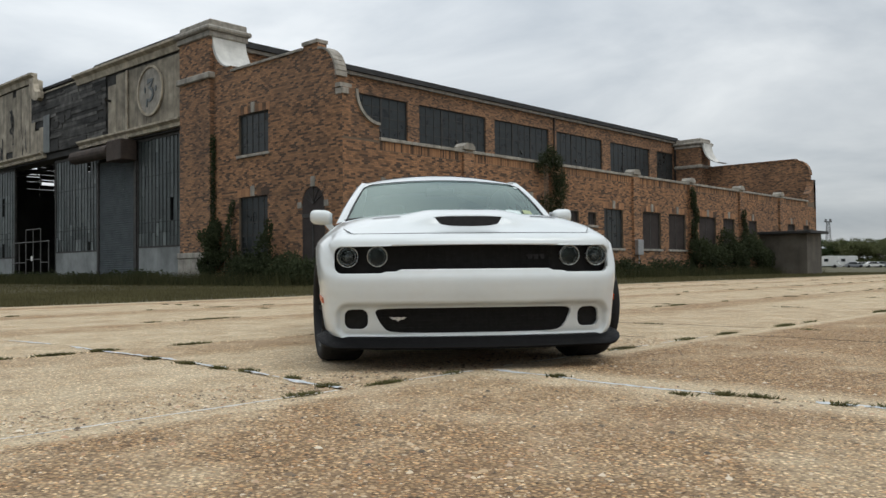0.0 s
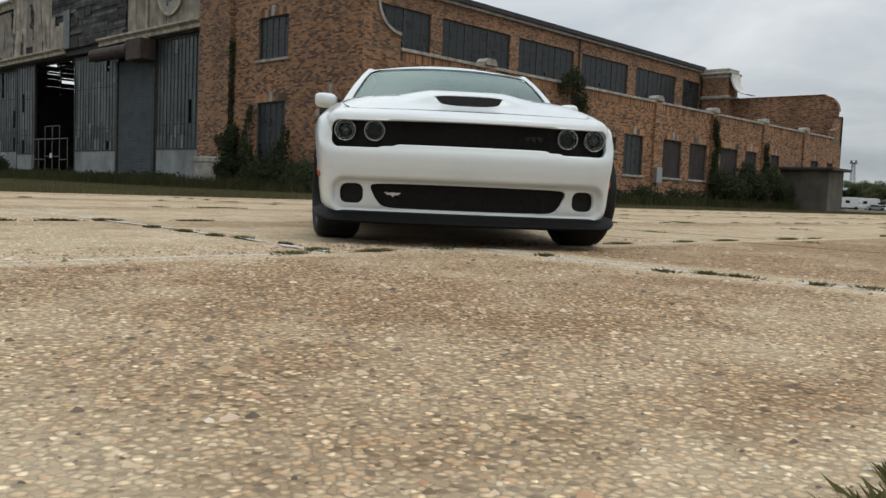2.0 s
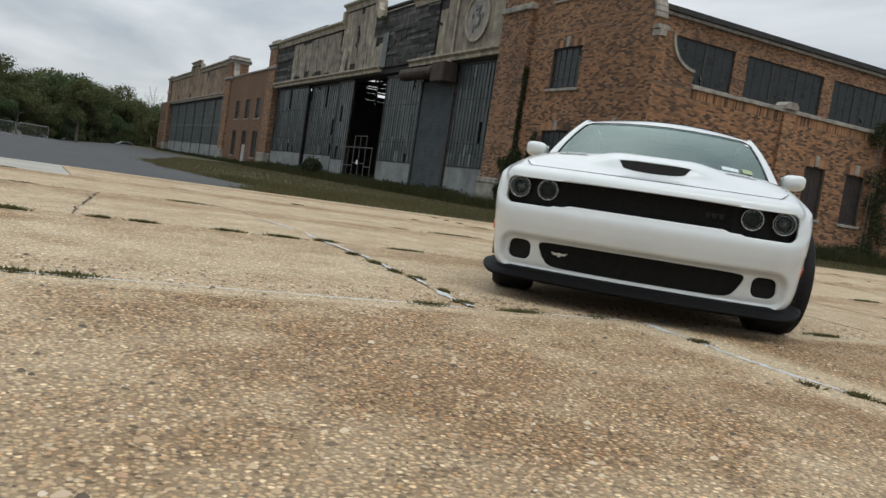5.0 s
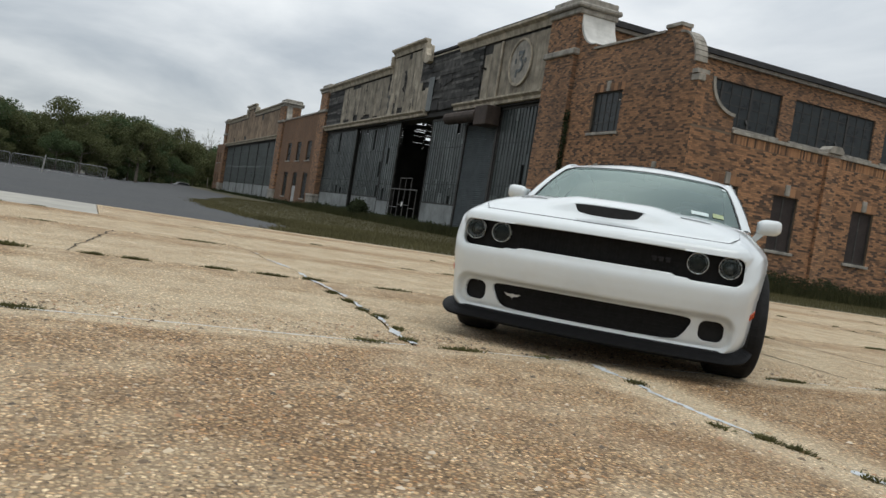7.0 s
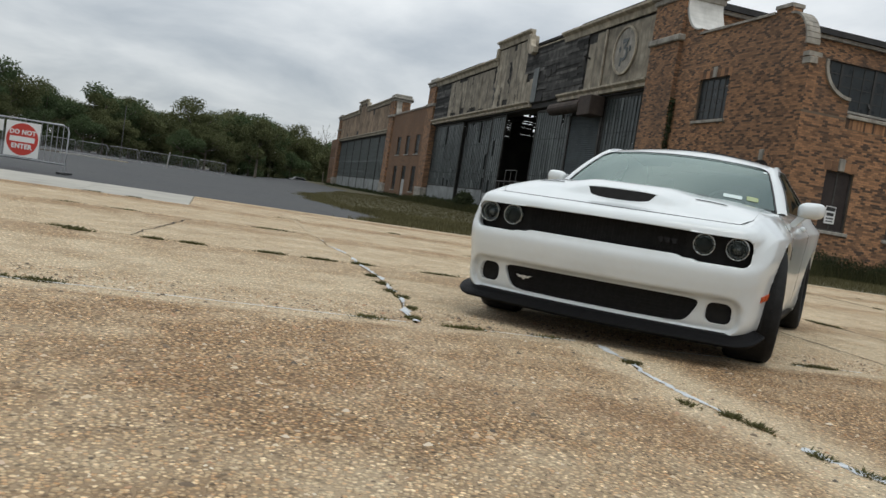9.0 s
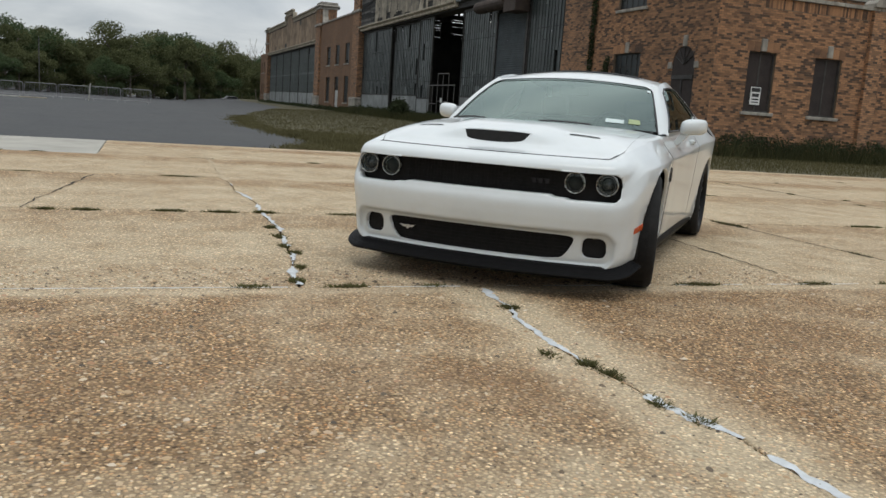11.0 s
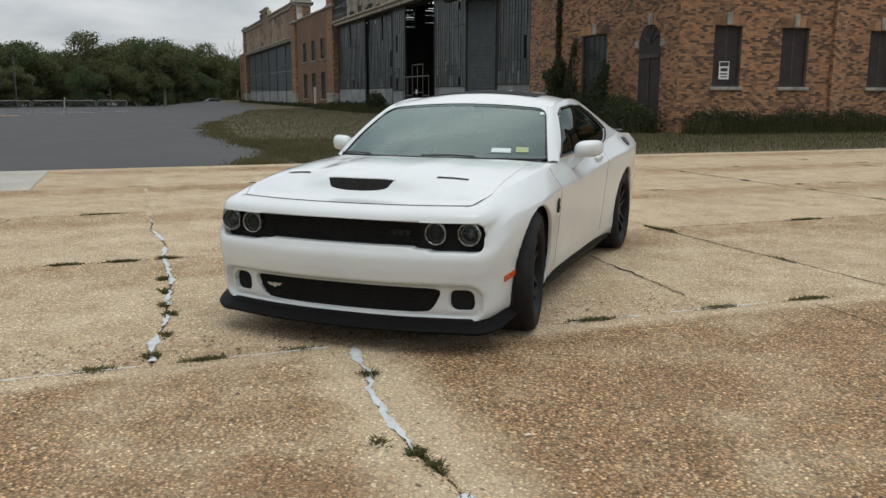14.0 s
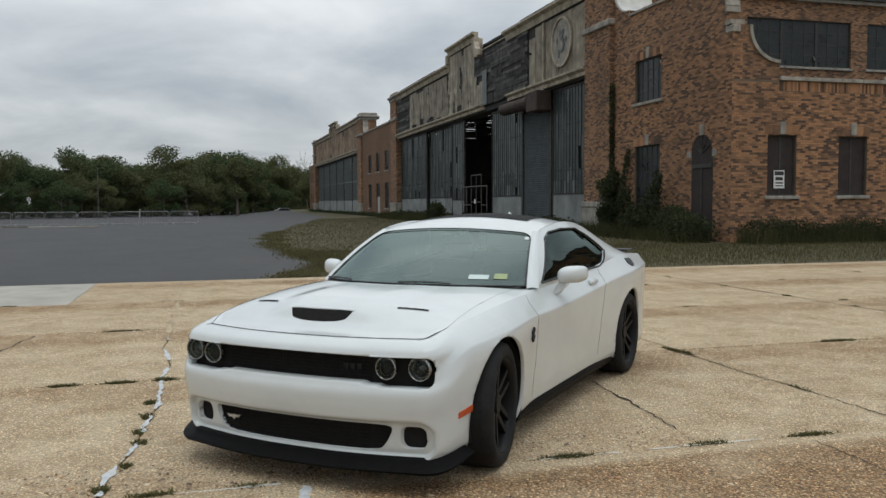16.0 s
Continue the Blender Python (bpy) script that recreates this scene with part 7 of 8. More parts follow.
# ---- vegetation ----
def leaf_mesh(name, spots, count, size, seed, loose=1.0):
    """Small bent leaves scattered in rounded clumps. spots: (x, y, z, rx, ry, rz)."""
    r = np.random.default_rng(seed)
    spots = np.array(spots, float)
    vol = spots[:, 3] * spots[:, 4] * spots[:, 5]
    pick = r.choice(len(spots), count, p=vol ** 0.67 / (vol ** 0.67).sum())
    d = r.normal(size=(count, 3))
    d /= np.linalg.norm(d, axis=1, keepdims=True)
    rad = r.uniform(0.45, 1.0, (count, 1)) ** 0.5 * r.uniform(2 - loose, loose, (count, 1))
    c = spots[pick, :3] + d * rad * spots[pick, 3:]
    a = r.normal(size=(count, 3)); a /= np.linalg.norm(a, axis=1, keepdims=True)
    b = np.cross(a, r.normal(size=(count, 3))); b /= np.linalg.norm(b, axis=1, keepdims=True)
    s = size * r.uniform(0.6, 1.4, (count, 1))
    v = np.concatenate([c - a * s, c + b * s * 0.55, c + a * s, c - b * s * 0.55], 1).reshape(-1, 3)
    me = bpy.data.meshes.new(name)
    me.vertices.add(len(v)); me.vertices.foreach_set("co", v.ravel())
    me.loops.add(4 * count); me.loops.foreach_set("vertex_index", np.arange(4 * count, dtype=np.int32))
    me.polygons.add(count)
    me.polygons.foreach_set("loop_start", np.arange(0, 4 * count, 4, dtype=np.int32))
    me.polygons.foreach_set("loop_total", np.full(count, 4, dtype=np.int32))
    me.update(calc_edges=True)
    return me


def foliage(name, dark, light):
    def build(nt, bsdf):
        g = nt.nodes.new("ShaderNodeNewGeometry")
        f = noise_tex(nt, place(nt), 0.35, 3)
        c = ramp_of(nt, g.outputs["Random Per Island"], [(0.0, dark), (1.0, light)])
        c = mixed(nt, ramp_of(nt, f, [(0.35, (0,)), (0.7, (0.6,))]), c, tuple(v * 1.25 for v in light))
        nt.links.new(c, bsdf.inputs["Base Color"])
        bsdf.inputs["Roughness"].default_value = 0.75
        bsdf.inputs["Specular IOR Level"].default_value = 0.12
        # leaves let some light through
        tr, mx = nt.nodes.new("ShaderNodeBsdfTranslucent"), nt.nodes.new("ShaderNodeMixShader")
        nt.links.new(c, tr.inputs["Color"])
        mx.inputs[0].default_value = 0.35
        nt.links.new(bsdf.outputs[0], mx.inputs[1]); nt.links.new(tr.outputs[0], mx.inputs[2])
        nt.links.new(mx.outputs[0], nt.nodes["Material Output"].inputs[0])
    return material(name, build)


M_CROWN = foliage("broadleaf_crown", (0.042, 0.066, 0.031), (0.092, 0.124, 0.058))
M_CROWN2 = foliage("olive_crown", (0.056, 0.072, 0.032), (0.136, 0.142, 0.066))
M_IVY = foliage("ivy_leaves", (0.022, 0.030, 0.015), (0.058, 0.070, 0.034))
M_HAYS = foliage("dry_blades", (0.070, 0.066, 0.030), (0.135, 0.120, 0.058))
M_ROUGHGRASS = foliage("rank_grass", (0.026, 0.030, 0.014), (0.085, 0.085, 0.038))
M_WEED = foliage("weed_blades", (0.046, 0.048, 0.019), (0.14, 0.132, 0.056))

tree_kinds = []


def make_tree(seed, height, spread, mat, skirt=7):
    r = random.Random(seed)
    base = thing("tree", "broad leafy green tree in the far tree line", "tree", group="tree line")
    bm = bmesh.new()
    lean = Vector((r.uniform(-0.4, 0.4), r.uniform(-0.4, 0.4), 0))
    pts = [Vector((0, 0, -0.3)) + lean * (k / 5) ** 2 + Vector((0, 0, height * 0.62 * k / 5)) for k in range(6)]
    rings = []
    for k, p in enumerate(pts):
        rad = height * 0.024 * (1.15 - k / 5.5)
        rings.append([bm.verts.new(p + Vector((rad * math.cos(a), rad * math.sin(a), 0))) for a in np.linspace(0, math.tau, 8, endpoint=False)])
    for p, q in zip(rings, rings[1:]):
        for k in range(8):
            bm.faces.new((p[k], p[(k + 1) % 8], q[(k + 1) % 8], q[k]))
    spots = []
    for i in range(9):
        a, h = r.uniform(0, math.tau), r.uniform(0.28, 0.6) * height
        reach = spread * r.uniform(0.55, 0.95)
        tip = Vector((reach * math.cos(a), reach * math.sin(a), h + height * r.uniform(0.1, 0.28)))
        start = Vector((0, 0, h))
        tube(bm, [start, start.lerp(tip, 0.5) + Vector((0, 0, -0.2)), tip], height * 0.008, 5)
        spots.append((*tip, spread * r.uniform(0.3, 0.45), spread * r.uniform(0.3, 0.45), height * r.uniform(0.09, 0.14)))
    for i in range(13):
        a = r.uniform(0, math.tau)
        q = r.uniform(0.0, 0.75) * spread
        z = height * (0.93 - 0.42 * (q / spread) ** 1.6 - r.uniform(0, 0.28))
        spots.append((q * math.cos(a), q * math.sin(a), z, spread * r.uniform(0.22, 0.42), spread * r.uniform(0.22, 0.42), height * r.uniform(0.06, 0.12)))
    for i in range(skirt):
        a, q = r.uniform(0, math.tau), spread * r.uniform(0.4, 0.9)
        spots.append((q * math.cos(a), q * math.sin(a), height * r.uniform(0.08, 0.3), spread * 0.35, spread * 0.35, height * 0.1))
    part("trunk", bm, M_BARK, base, "grey trunk with limbs")
    part("crown", leaf_mesh("crown", spots, 13000, height * 0.0145, seed, 1.32), mat, base, "uneven leafy crown")
    return base


def ahead(px, dist):
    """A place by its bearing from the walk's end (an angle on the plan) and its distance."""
    a = math.atan2(0.534, -1.924) - math.atan((px - 784) / 1491)
    return 4.476 + dist * math.cos(a), -0.343 + dist * math.sin(a)


def bare_tree(m):
    """A dead tree: a thin trunk and forked twigs without leaves."""
    r = random.Random(91)
    base = thing("bare_tree", "thin leafless grey tree above the leafy line", "tree", m)
    bm = bmesh.new()

    def limb(p, d, length, rad, depth):
        q = p + d * length
        mid = p.lerp(q, 0.5) + Vector((r.uniform(-1, 1), r.uniform(-1, 1), 0)) * length * 0.06
        tube(bm, [p, mid, q], rad, 5)
        if depth:
            for _ in range(3):
                e = (d + Vector((r.uniform(-0.7, 0.7), r.uniform(-0.7, 0.7), r.uniform(-0.1, 0.4)))).normalized()
                limb(p.lerp(q, r.uniform(0.55, 1.0)), e, length * r.uniform(0.45, 0.7), rad * 0.55, depth - 1)
    limb(Vector((0, 0, -0.3)), Vector((0.03, 0, 1)), 8.0, 0.13, 3)
    part("trunk", bm, M_BARK, base, "bare grey trunk and twigs")


bare_tree(pose(*ahead(546, 190), fall(ahead(546, 190)[0])) @ Matrix.Diagonal((0.75, 0.75, 0.86, 1)))
rt = random.Random(11)
for k in range(5):
    t = make_tree(40 + k, 14.0, 6.0, M_CROWN if k % 2 else M_CROWN2)
    tree_kinds.append(t)
spots_far = [(-640, 150, 1.25), (-540, 160, 1.15), (-440, 150, 1.2), (-340, 145, 1.3), (-250, 140, 1.25), (-170, 150, 1.15), (-100, 140, 1.12), (-30, 150, 1.02), (40, 160, 1.0), (85, 185, 0.92), (125, 165, 1.02), (160, 170, 1.2), (195, 172, 1.12), (235, 190, 0.98), (270, 185, 1.02), (305, 175, 1.18), (345, 180, 1.25), (385, 185, 1.28), (425, 190, 1.25), (462, 200, 1.22), (500, 205, 1.18), (535, 215, 1.12), (565, 225, 1.05), (600, 240, 1.0)]
spots_far += [(px + 18, d + 22, s * 0.95) for px, d, s in spots_far] + [(px - 14, d - 12, s * 0.55) for px, d, s in spots_far if px > -200]
used = set()
for i, (px, d, s) in enumerate(spots_far):
    s *= 0.80
    x, y = ahead(px, d)
    k = tree_kinds[i % 5]
    m = pose(x, y, fall(x) - 0.05, 0, 0, rt.uniform(0, 360)) @ Matrix.Diagonal((s * rt.uniform(0.95, 1.2), s * rt.uniform(0.95, 1.2), s * rt.uniform(0.92, 1.06), 1))
    if i % 5 == i and i not in used:
        k.matrix_basis = m
        used.add(i)
    else:
        c = copy_thing(k, m)
        c.matrix_basis = m
# one tree stands before the line with its pale trunk bare
for px, d, s in ((421, 150, 0.74), (560, 168, 0.62)):
    t = make_tree(60 + px, 14.0, 5.2, M_CROWN2, 0)
    x, y = ahead(px, d)
    t.matrix_basis = pose(x, y, fall(x) - 0.05) @ Matrix.Diagonal((s, s, s, 1))
# trees beyond the parked campers, far behind the side wall
for i in range(16):
    d = rt.uniform(300, 345)
    px = 1395 + i * 14
    a = math.atan2(1.467, -1.359) - math.atan((px - 784) / 1491)
    s = rt.uniform(0.5, 0.78)
    m = pose(3.124 + d * math.cos(a), -3.644 + d * math.sin(a), -0.1, 0, 0, rt.uniform(0, 360)) @ Matrix.Diagonal((s * 1.3, s * 1.3, s, 1))
    c = copy_thing(tree_kinds[i % 5], m)
    c.matrix_basis = m

# shrubs and ivy at the foot of the brick walls
def shrub(label, spots, count, size, seed, name="shrub", cat="shrub"):
    base = thing(name, label, cat)
    part("foliage", leaf_mesh(name, spots, int(count * 1.35), size * 0.85, seed, 1.35), M_IVY, base)
    r = random.Random(seed)
    for x, y, z, rx, ry, rz in spots[::3]:
        top = z + rz * 0.6
        tip = (x + r.uniform(-0.3, 0.3) * rx, y + r.uniform(-0.3, 0.3) * ry, top)
        part("stem", tube(bmesh.new(), [(x, y, -0.05), ((x + tip[0]) / 2 + r.uniform(-0.05, 0.05), (y + tip[1]) / 2, top / 2), tip], 0.012, 4), M_BARK, base)


rs = random.Random(3)
shrub("dark ivy climbing the corner of the brick pier", [(-30.9 + rs.uniform(-0.5, 0.6), 17.4 + rs.uniform(-0.25, 0.1), 0.3 + i * 0.16, 0.5 - 0.012 * i, 0.28, 0.33) for i in range(16)] + [(-31.02 + rs.uniform(-0.08, 0.08), 17.58, 2.8 + 0.32 * i, 0.15 + 0.09 * rs.random(), 0.10, 0.26) for i in range(13)] + [(-29.9 + 0.09 * i, 17.45, 1.3 + 0.28 * i, 0.16, 0.12, 0.24) for i in range(9)], 5200, 0.075, 21, "ivy", "climbing plant")
shrub("dark shrub against the brick wall", [(-28.6 + 0.42 * i, 17.1 + rs.uniform(-0.3, 0.2), 0.35 + rs.uniform(0, 0.5), 0.65, 0.5, 0.5 + 0.3 * math.sin(i * 0.9)) for i in range(9)] + [(-28.9, 17.2, 1.5, 0.35, 0.3, 0.6), (-26.3, 17.1, 1.5, 0.5, 0.35, 0.7), (-26.0, 17.1, 2.3, 0.22, 0.2, 0.5)], 7000, 0.075, 22)
shrub("dark shrub beside the arched door", [(-25.0 + 0.36 * i, 16.7 + rs.uniform(-0.4, 0.3), 0.35 + rs.uniform(0, 0.4), 0.6, 0.5, 0.55) for i in range(8)], 5200, 0.07, 23)
shrub("low shrubs along the brick side wall", [(-21.45 + rs.uniform(-0.2, 0.25), 18.5 + 0.55 * i, 0.15 + rs.uniform(0, 0.38), 0.4, 0.55, 0.26 + 0.34 * rs.random()) for i in range(26)], 13000, 0.05, 24)
shrub("low shrubs along the brick side wall", [(-21.4 + rs.uniform(-0.2, 0.3), 33 + 0.8 * i, 0.2 + rs.uniform(0, 0.3), 0.5, 0.6, 0.35 + 0.3 * rs.random()) for i in range(16)], 5200, 0.09, 25)
shrub("thick ivy hanging over the parapet", [(-21.6, 31.3 + rs.uniform(-0.8, 0.8), 0.3 + 0.36 * i, 0.24, 0.30 + 0.022 * i, 0.45) for i in range(17)] + [(-21.5, 31.0 + rs.uniform(-0.7, 0.7), 6.2 + rs.uniform(-0.2, 0.45), 0.2, 0.3, 0.3) for i in range(5)], 7500, 0.05, 26, "ivy", "climbing plant")
shrub("ivy climbing a brick pilaster", [(-21.6, 46.9 + rs.uniform(-0.5, 0.5), 0.4 + 0.33 * i, 0.16, 0.42 - 0.012 * i, 0.36) for i in range(16)], 3600, 0.062, 27, "ivy", "climbing plant")
shrub("ivy climbing a brick pilaster", [(-21.6, 54.4 + rs.uniform(-0.5, 0.5), 0.4 + 0.30 * i, 0.14, 0.34 - 0.012 * i, 0.33) for i in range(14)], 2400, 0.065, 28, "ivy", "climbing plant")
shrub("dark shrubs heaped against the wall", [(-21.2, 46.6 + 0.8 * i, 0.7 + rs.uniform(0, 1.9) * (0.4 + 0.6 * rs.random()), 0.55, 0.7, 0.8) for i in range(16)], 11000, 0.085, 29)
shrub("weedy growth at the foot of the hangar doors", [(-35 - 1.15 * i, 17.35 + rs.uniform(-0.3, 0.1), 0.18 + rs.uniform(0, 0.18), 0.8, 0.35, 0.28 + 0.2 * rs.random()) for i in range(37)], 9500, 0.08, 30, "weeds", "weeds")
shrub("round shrub in front of the hangar doors", [(-58.5 + rs.uniform(-0.6, 0.6), 16.6, 0.7 + rs.uniform(-0.3, 0.5), 0.7, 0.6, 0.6) for i in range(6)], 2400, 0.1, 31)
shrub("weedy growth along the far hangar", [(-78 - 1.9 * i, 17.2, 0.08 + rs.uniform(0, 0.12), 1.3, 0.5, 0.14 + 0.30 * rs.random() ** 2) for i in range(37)], 5200, 0.09, 32, "weeds", "weeds")


def blades(name, n, spot, height, width, seed, mat, label, lean=0.5):
    """n thin blades of grass; spot(r) gives x, y, z arrays."""
    r = np.random.default_rng(seed)
    x, y, z = spot(r, n)
    a = r.uniform(0, math.tau, n)
    h = height * r.uniform(0.45, 1.3, n)
    w = width * r.uniform(0.6, 1.4, n)
    la, ll = r.uniform(0, math.tau, n), lean * h * r.uniform(0.2, 1.2, n)
    dx, dy = np.cos(a) * w, np.sin(a) * w
    v = np.stack([np.stack([x - dx, y - dy, z], 1), np.stack([x + dx, y + dy, z], 1), np.stack([x + ll * np.cos(la), y + ll * np.sin(la), z + h], 1)], 1).reshape(-1, 3)
    me = bpy.data.meshes.new(name)
    me.vertices.add(3 * n); me.vertices.foreach_set("co", v.ravel())
    me.loops.add(3 * n); me.loops.foreach_set("vertex_index", np.arange(3 * n, dtype=np.int32))
    me.polygons.add(n)
    me.polygons.foreach_set("loop_start", np.arange(0, 3 * n, 3, dtype=np.int32))
    me.polygons.foreach_set("loop_total", np.full(n, 3, dtype=np.int32))
    me.update(calc_edges=True)
    tagged(part(name, me, mat), label, "grass", kind="stuff")


def verge_spot(r, n):
    x = -12.75 - 9.0 * r.uniform(0, 1, n) ** 0.8
    y = 2.2 + 66 * r.uniform(0, 1, n) ** 1.5
    return x, y, np.full(n, -0.015)


blades("verge_grass", 70000, verge_spot, 0.085, 0.012, 51, M_HAYS, "dry uneven grass blades on the verge")
def wall_spot(r, n):
    side = r.random(n) < 0.45
    x = np.where(side, -21.3 + np.abs(r.normal(0, 0.5, n)), r.uniform(-78, -22, n))
    y = np.where(side, r.uniform(17.5, 66, n), 17.0 - np.abs(r.normal(0, 0.6, n)))
    return x, y, np.full(n, -0.015)


def edge_spot(r, n):
    x = -12.8 - 34 * r.uniform(0, 1, n) ** 1.5
    y = np.array([turf_edge(a) for a in x]) + r.normal(0.05, 0.3, n)
    return x, y, np.array([turf_z(a, b) - 0.02 for a, b in zip(x, y)])


blades("edge_grass", 16000, edge_spot, 0.07, 0.014, 56, M_HAYS, "sparse dry grass creeping over the asphalt edge", 1.2)
blades("wall_grass", 46000, wall_spot, 0.55, 0.013, 52, M_ROUGHGRASS, "tall dry grass along the foot of the walls")
def door_grass_spot(r, n):
    x = -22 - 60 * r.uniform(0, 1, n) ** 1.4
    low = np.array([turf_edge(a) for a in x])
    y = low + (17.2 - low) * r.uniform(0.01, 1, n)
    return x, y, np.array([turf_z(a, b) - 0.003 for a, b in zip(x, y)])


blades("hangar_verge_grass", 40000, door_grass_spot, 0.07, 0.014, 53, M_HAYS, "dry grass in front of the hangar doors")

# weeds in the joints of the apron: (x, y, half length along x, half length along y, blades)
# weeds in the joints: place along and across, spread, count
TUFTS_NEAR = [(-0.045, -1.19, 0.02, 0.09, 75), (-0.045, -0.66, 0.02, 0.12, 80), (-0.045, -0.15, 0.02, 0.08, 50), (-0.04, 1.65, 0.02, 0.16, 170), (-0.04, 2.62, 0.02, 0.14, 90), (-0.035, 3.35, 0.02, 0.15, 150), (-0.045, -3.42, 0.03, 0.09, 120), (-0.04, 4.7, 0.03, 0.15, 120), (-0.04, 7.8, 0.03, 0.2, 120), (-0.05, -2.83, 0.03, 0.1, 120), (-0.05, -3.03, 0.03, 0.06, 80)]
TUFTS_FAR = [(-3.06, -0.76, 0.05, 0.05, 90), (-2.9, -3.08, 0.04, 0.1, 110), (-2.98, -2.5, 0.03, 0.07, 60), (-2.98, -2.2, 0.03, 0.09, 80), (-3.03, -1.55, 0.03, 0.12, 80), (-3.03, -1.1, 0.03, 0.13, 90), (-3.03, 0.0, 0.03, 0.15, 70), (-3.05, 4.15, 0.15, 0.03, 80), (-3.04, 6.16, 0.03, 0.2, 120), (-3.04, 8.3, 0.03, 0.25, 120), (-6.1, 2.1, 0.03, 0.3, 110), (-6.1, -1.3, 0.03, 0.2, 80)]
TUFTS_CRACK = [(-1.35, -0.82, 0.05, 0.03, 36), (-1.09, -0.79, 0.06, 0.03, 48), (-0.6, -0.83, 0.05, 0.02, 40), (-0.2, -0.92, 0.05, 0.03, 70), (0.485, 0.1, 0.05, 0.03, 60), (0.485, 0.07, 0.03, 0.02, 30), (1.46, 0.02, 0.045, 0.03, 80), (1.6, 0.05, 0.05, 0.02, 50), (1.3, -0.09, 0.05, 0.02, 25), (1.95, 0.05, 0.05, 0.02, 45), (2.12, 0.1, 0.05, 0.02, 45), (-1.75, -0.8, 0.08, 0.03, 40), (-2.2, -0.8, 0.06, 0.03, 50), (2.99, -2.65, 0.04, 0.1, 200), (2.98, -2.45, 0.03, 0.08, 120)]
TUFTS = TUFTS_NEAR + TUFTS_FAR + TUFTS_CRACK
rw = random.Random(5)
for gx in (-9.12, -6.09, -3.04, -0.04):
    y = -9.0
    while y < 46:
        y += rw.uniform(0.5, 3.2)
        if not (gx > -1 and -4 < y < 4.5):
            TUFTS.append((gx, y, 0.025, rw.uniform(0.05, 0.2), int(rw.uniform(15, 55))))
for gy in (4.2, 8.45, 12.7, 17.0, 21.3, 26, 31):
    x = -12.4
    while x < 3:
        x += rw.uniform(0.4, 2.6)
        TUFTS.append((x, gy, rw.uniform(0.05, 0.18), 0.025, int(rw.uniform(12, 45))))


def tuft_spot(r, n):
    t = np.array(TUFTS)
    k = r.choice(len(t), n, p=t[:, 4] / t[:, 4].sum())
    return t[k, 0] + t[k, 2] * r.normal(0, 0.5, n), t[k, 1] + t[k, 3] * r.normal(0, 0.5, n), np.full(n, -0.015)


blades("joint_weeds", int(5.0 * sum(t[4] for t in TUFTS)), tuft_spot, 0.028, 0.010, 54, M_WEED, "small weeds growing in the concrete joints", 1.6)


# ---- marks on the apron ----
def ribbon(pts, width, r, breaks=0.15):
    """A thin irregular strip along points, swelling, thinning and breaking off smoothly."""
    rows = [[]]
    o = r.uniform(0, 90)
    run = 0.0
    for i, (x, y) in enumerate(pts):
        q = pts[min(i + 1, len(pts) - 1)]
        p = pts[max(i - 1, 0)]
        run += math.hypot(q[0] - x, q[1] - y)
        n = Vector((-(q[1] - p[1]), q[0] - p[0])).normalized()
        swell = 0.75 + 1.1 * noise.noise(Vector((run * 4.0, o, 0))) + 0.5 * noise.noise(Vector((run * 15.0, o, 3)))
        if swell < 0.15 + 1.6 * breaks:
            rows.append([])
            continue
        a = width * swell * max(0.2, 1 + 0.9 * noise.noise(Vector((run * 11.0, o, 7))) + 0.35 * noise.noise(Vector((run * 40.0, o, 8))))
        b = width * swell * max(0.2, 1 + 0.9 * noise.noise(Vector((run * 11.0, o, 11))) + 0.35 * noise.noise(Vector((run * 40.0, o, 12))))
        rows[-1].append(((x + n.x * a, y + n.y * a, 0.004), (x, y, 0.0065), (x - n.x * b, y - n.y * b, 0.004)))
    out = []
    for piece in rows:
        if len(piece) > 2:
            bm = bmesh.new()
            vs = [[bm.verts.new(c) for c in row] for row in piece]
            for p, q in zip(vs, vs[1:]):
                bm.faces.new((p[0], q[0], q[1], p[1]))
                bm.faces.new((p[1], q[1], q[2], p[2]))
            out.append(bm)
    return out


def wander(x0, y0, x1, y1, stepsize, amount, r):
    n = int(math.hypot(x1 - x0, y1 - y0) / stepsize)
    out, d = [], 0.0
    for i in range(n + 1):
        d = 0.75 * d + r.uniform(-amount, amount)
        t = i / n
        out.append((x0 + (x1 - x0) * t - (y1 - y0) / max(1e-6, math.hypot(x1 - x0, y1 - y0)) * d, y0 + (y1 - y0) * t + (x1 - x0) / max(1e-6, math.hypot(x1 - x0, y1 - y0)) * d))
    return out


def along_joint(x0, x1, base):
    n = int(abs(x1 - x0) / 0.012)
    return [(x0 + (x1 - x0) * i / n, base + joint_shift("y", x0 + (x1 - x0) * i / n)) for i in range(n + 1)]


rk = random.Random(9)
sealed = [(along_joint(0.03, 1.45, 0.1), 0.021, -0.05), (along_joint(1.45, 2.05, 0.1), 0.034, 0.16), (along_joint(2.0, 2.98, 0.1), 0.022, 0.16), (along_joint(-0.1, -0.75, -0.80), 0.019, 0.05), (along_joint(-0.8, -2.6, -0.80), 0.018, 0.26), (along_joint(-2.6, -5.4, -0.80), 0.014, 0.24)]
sealed += [(wander(*q, 0.02, 0.003, rk), w, gaps) for q, w, gaps in (((-0.035, -3.9, -0.035, -1.0), 0.011, -0.3), ((-0.035, -0.55, -0.035, 0.0), 0.014, 0.0), ((-0.04, 2.2, -0.04, 3.0), 0.011, 0.15), ((-0.04, 0.3, -0.04, 2.0), 0.009, 0.2))]
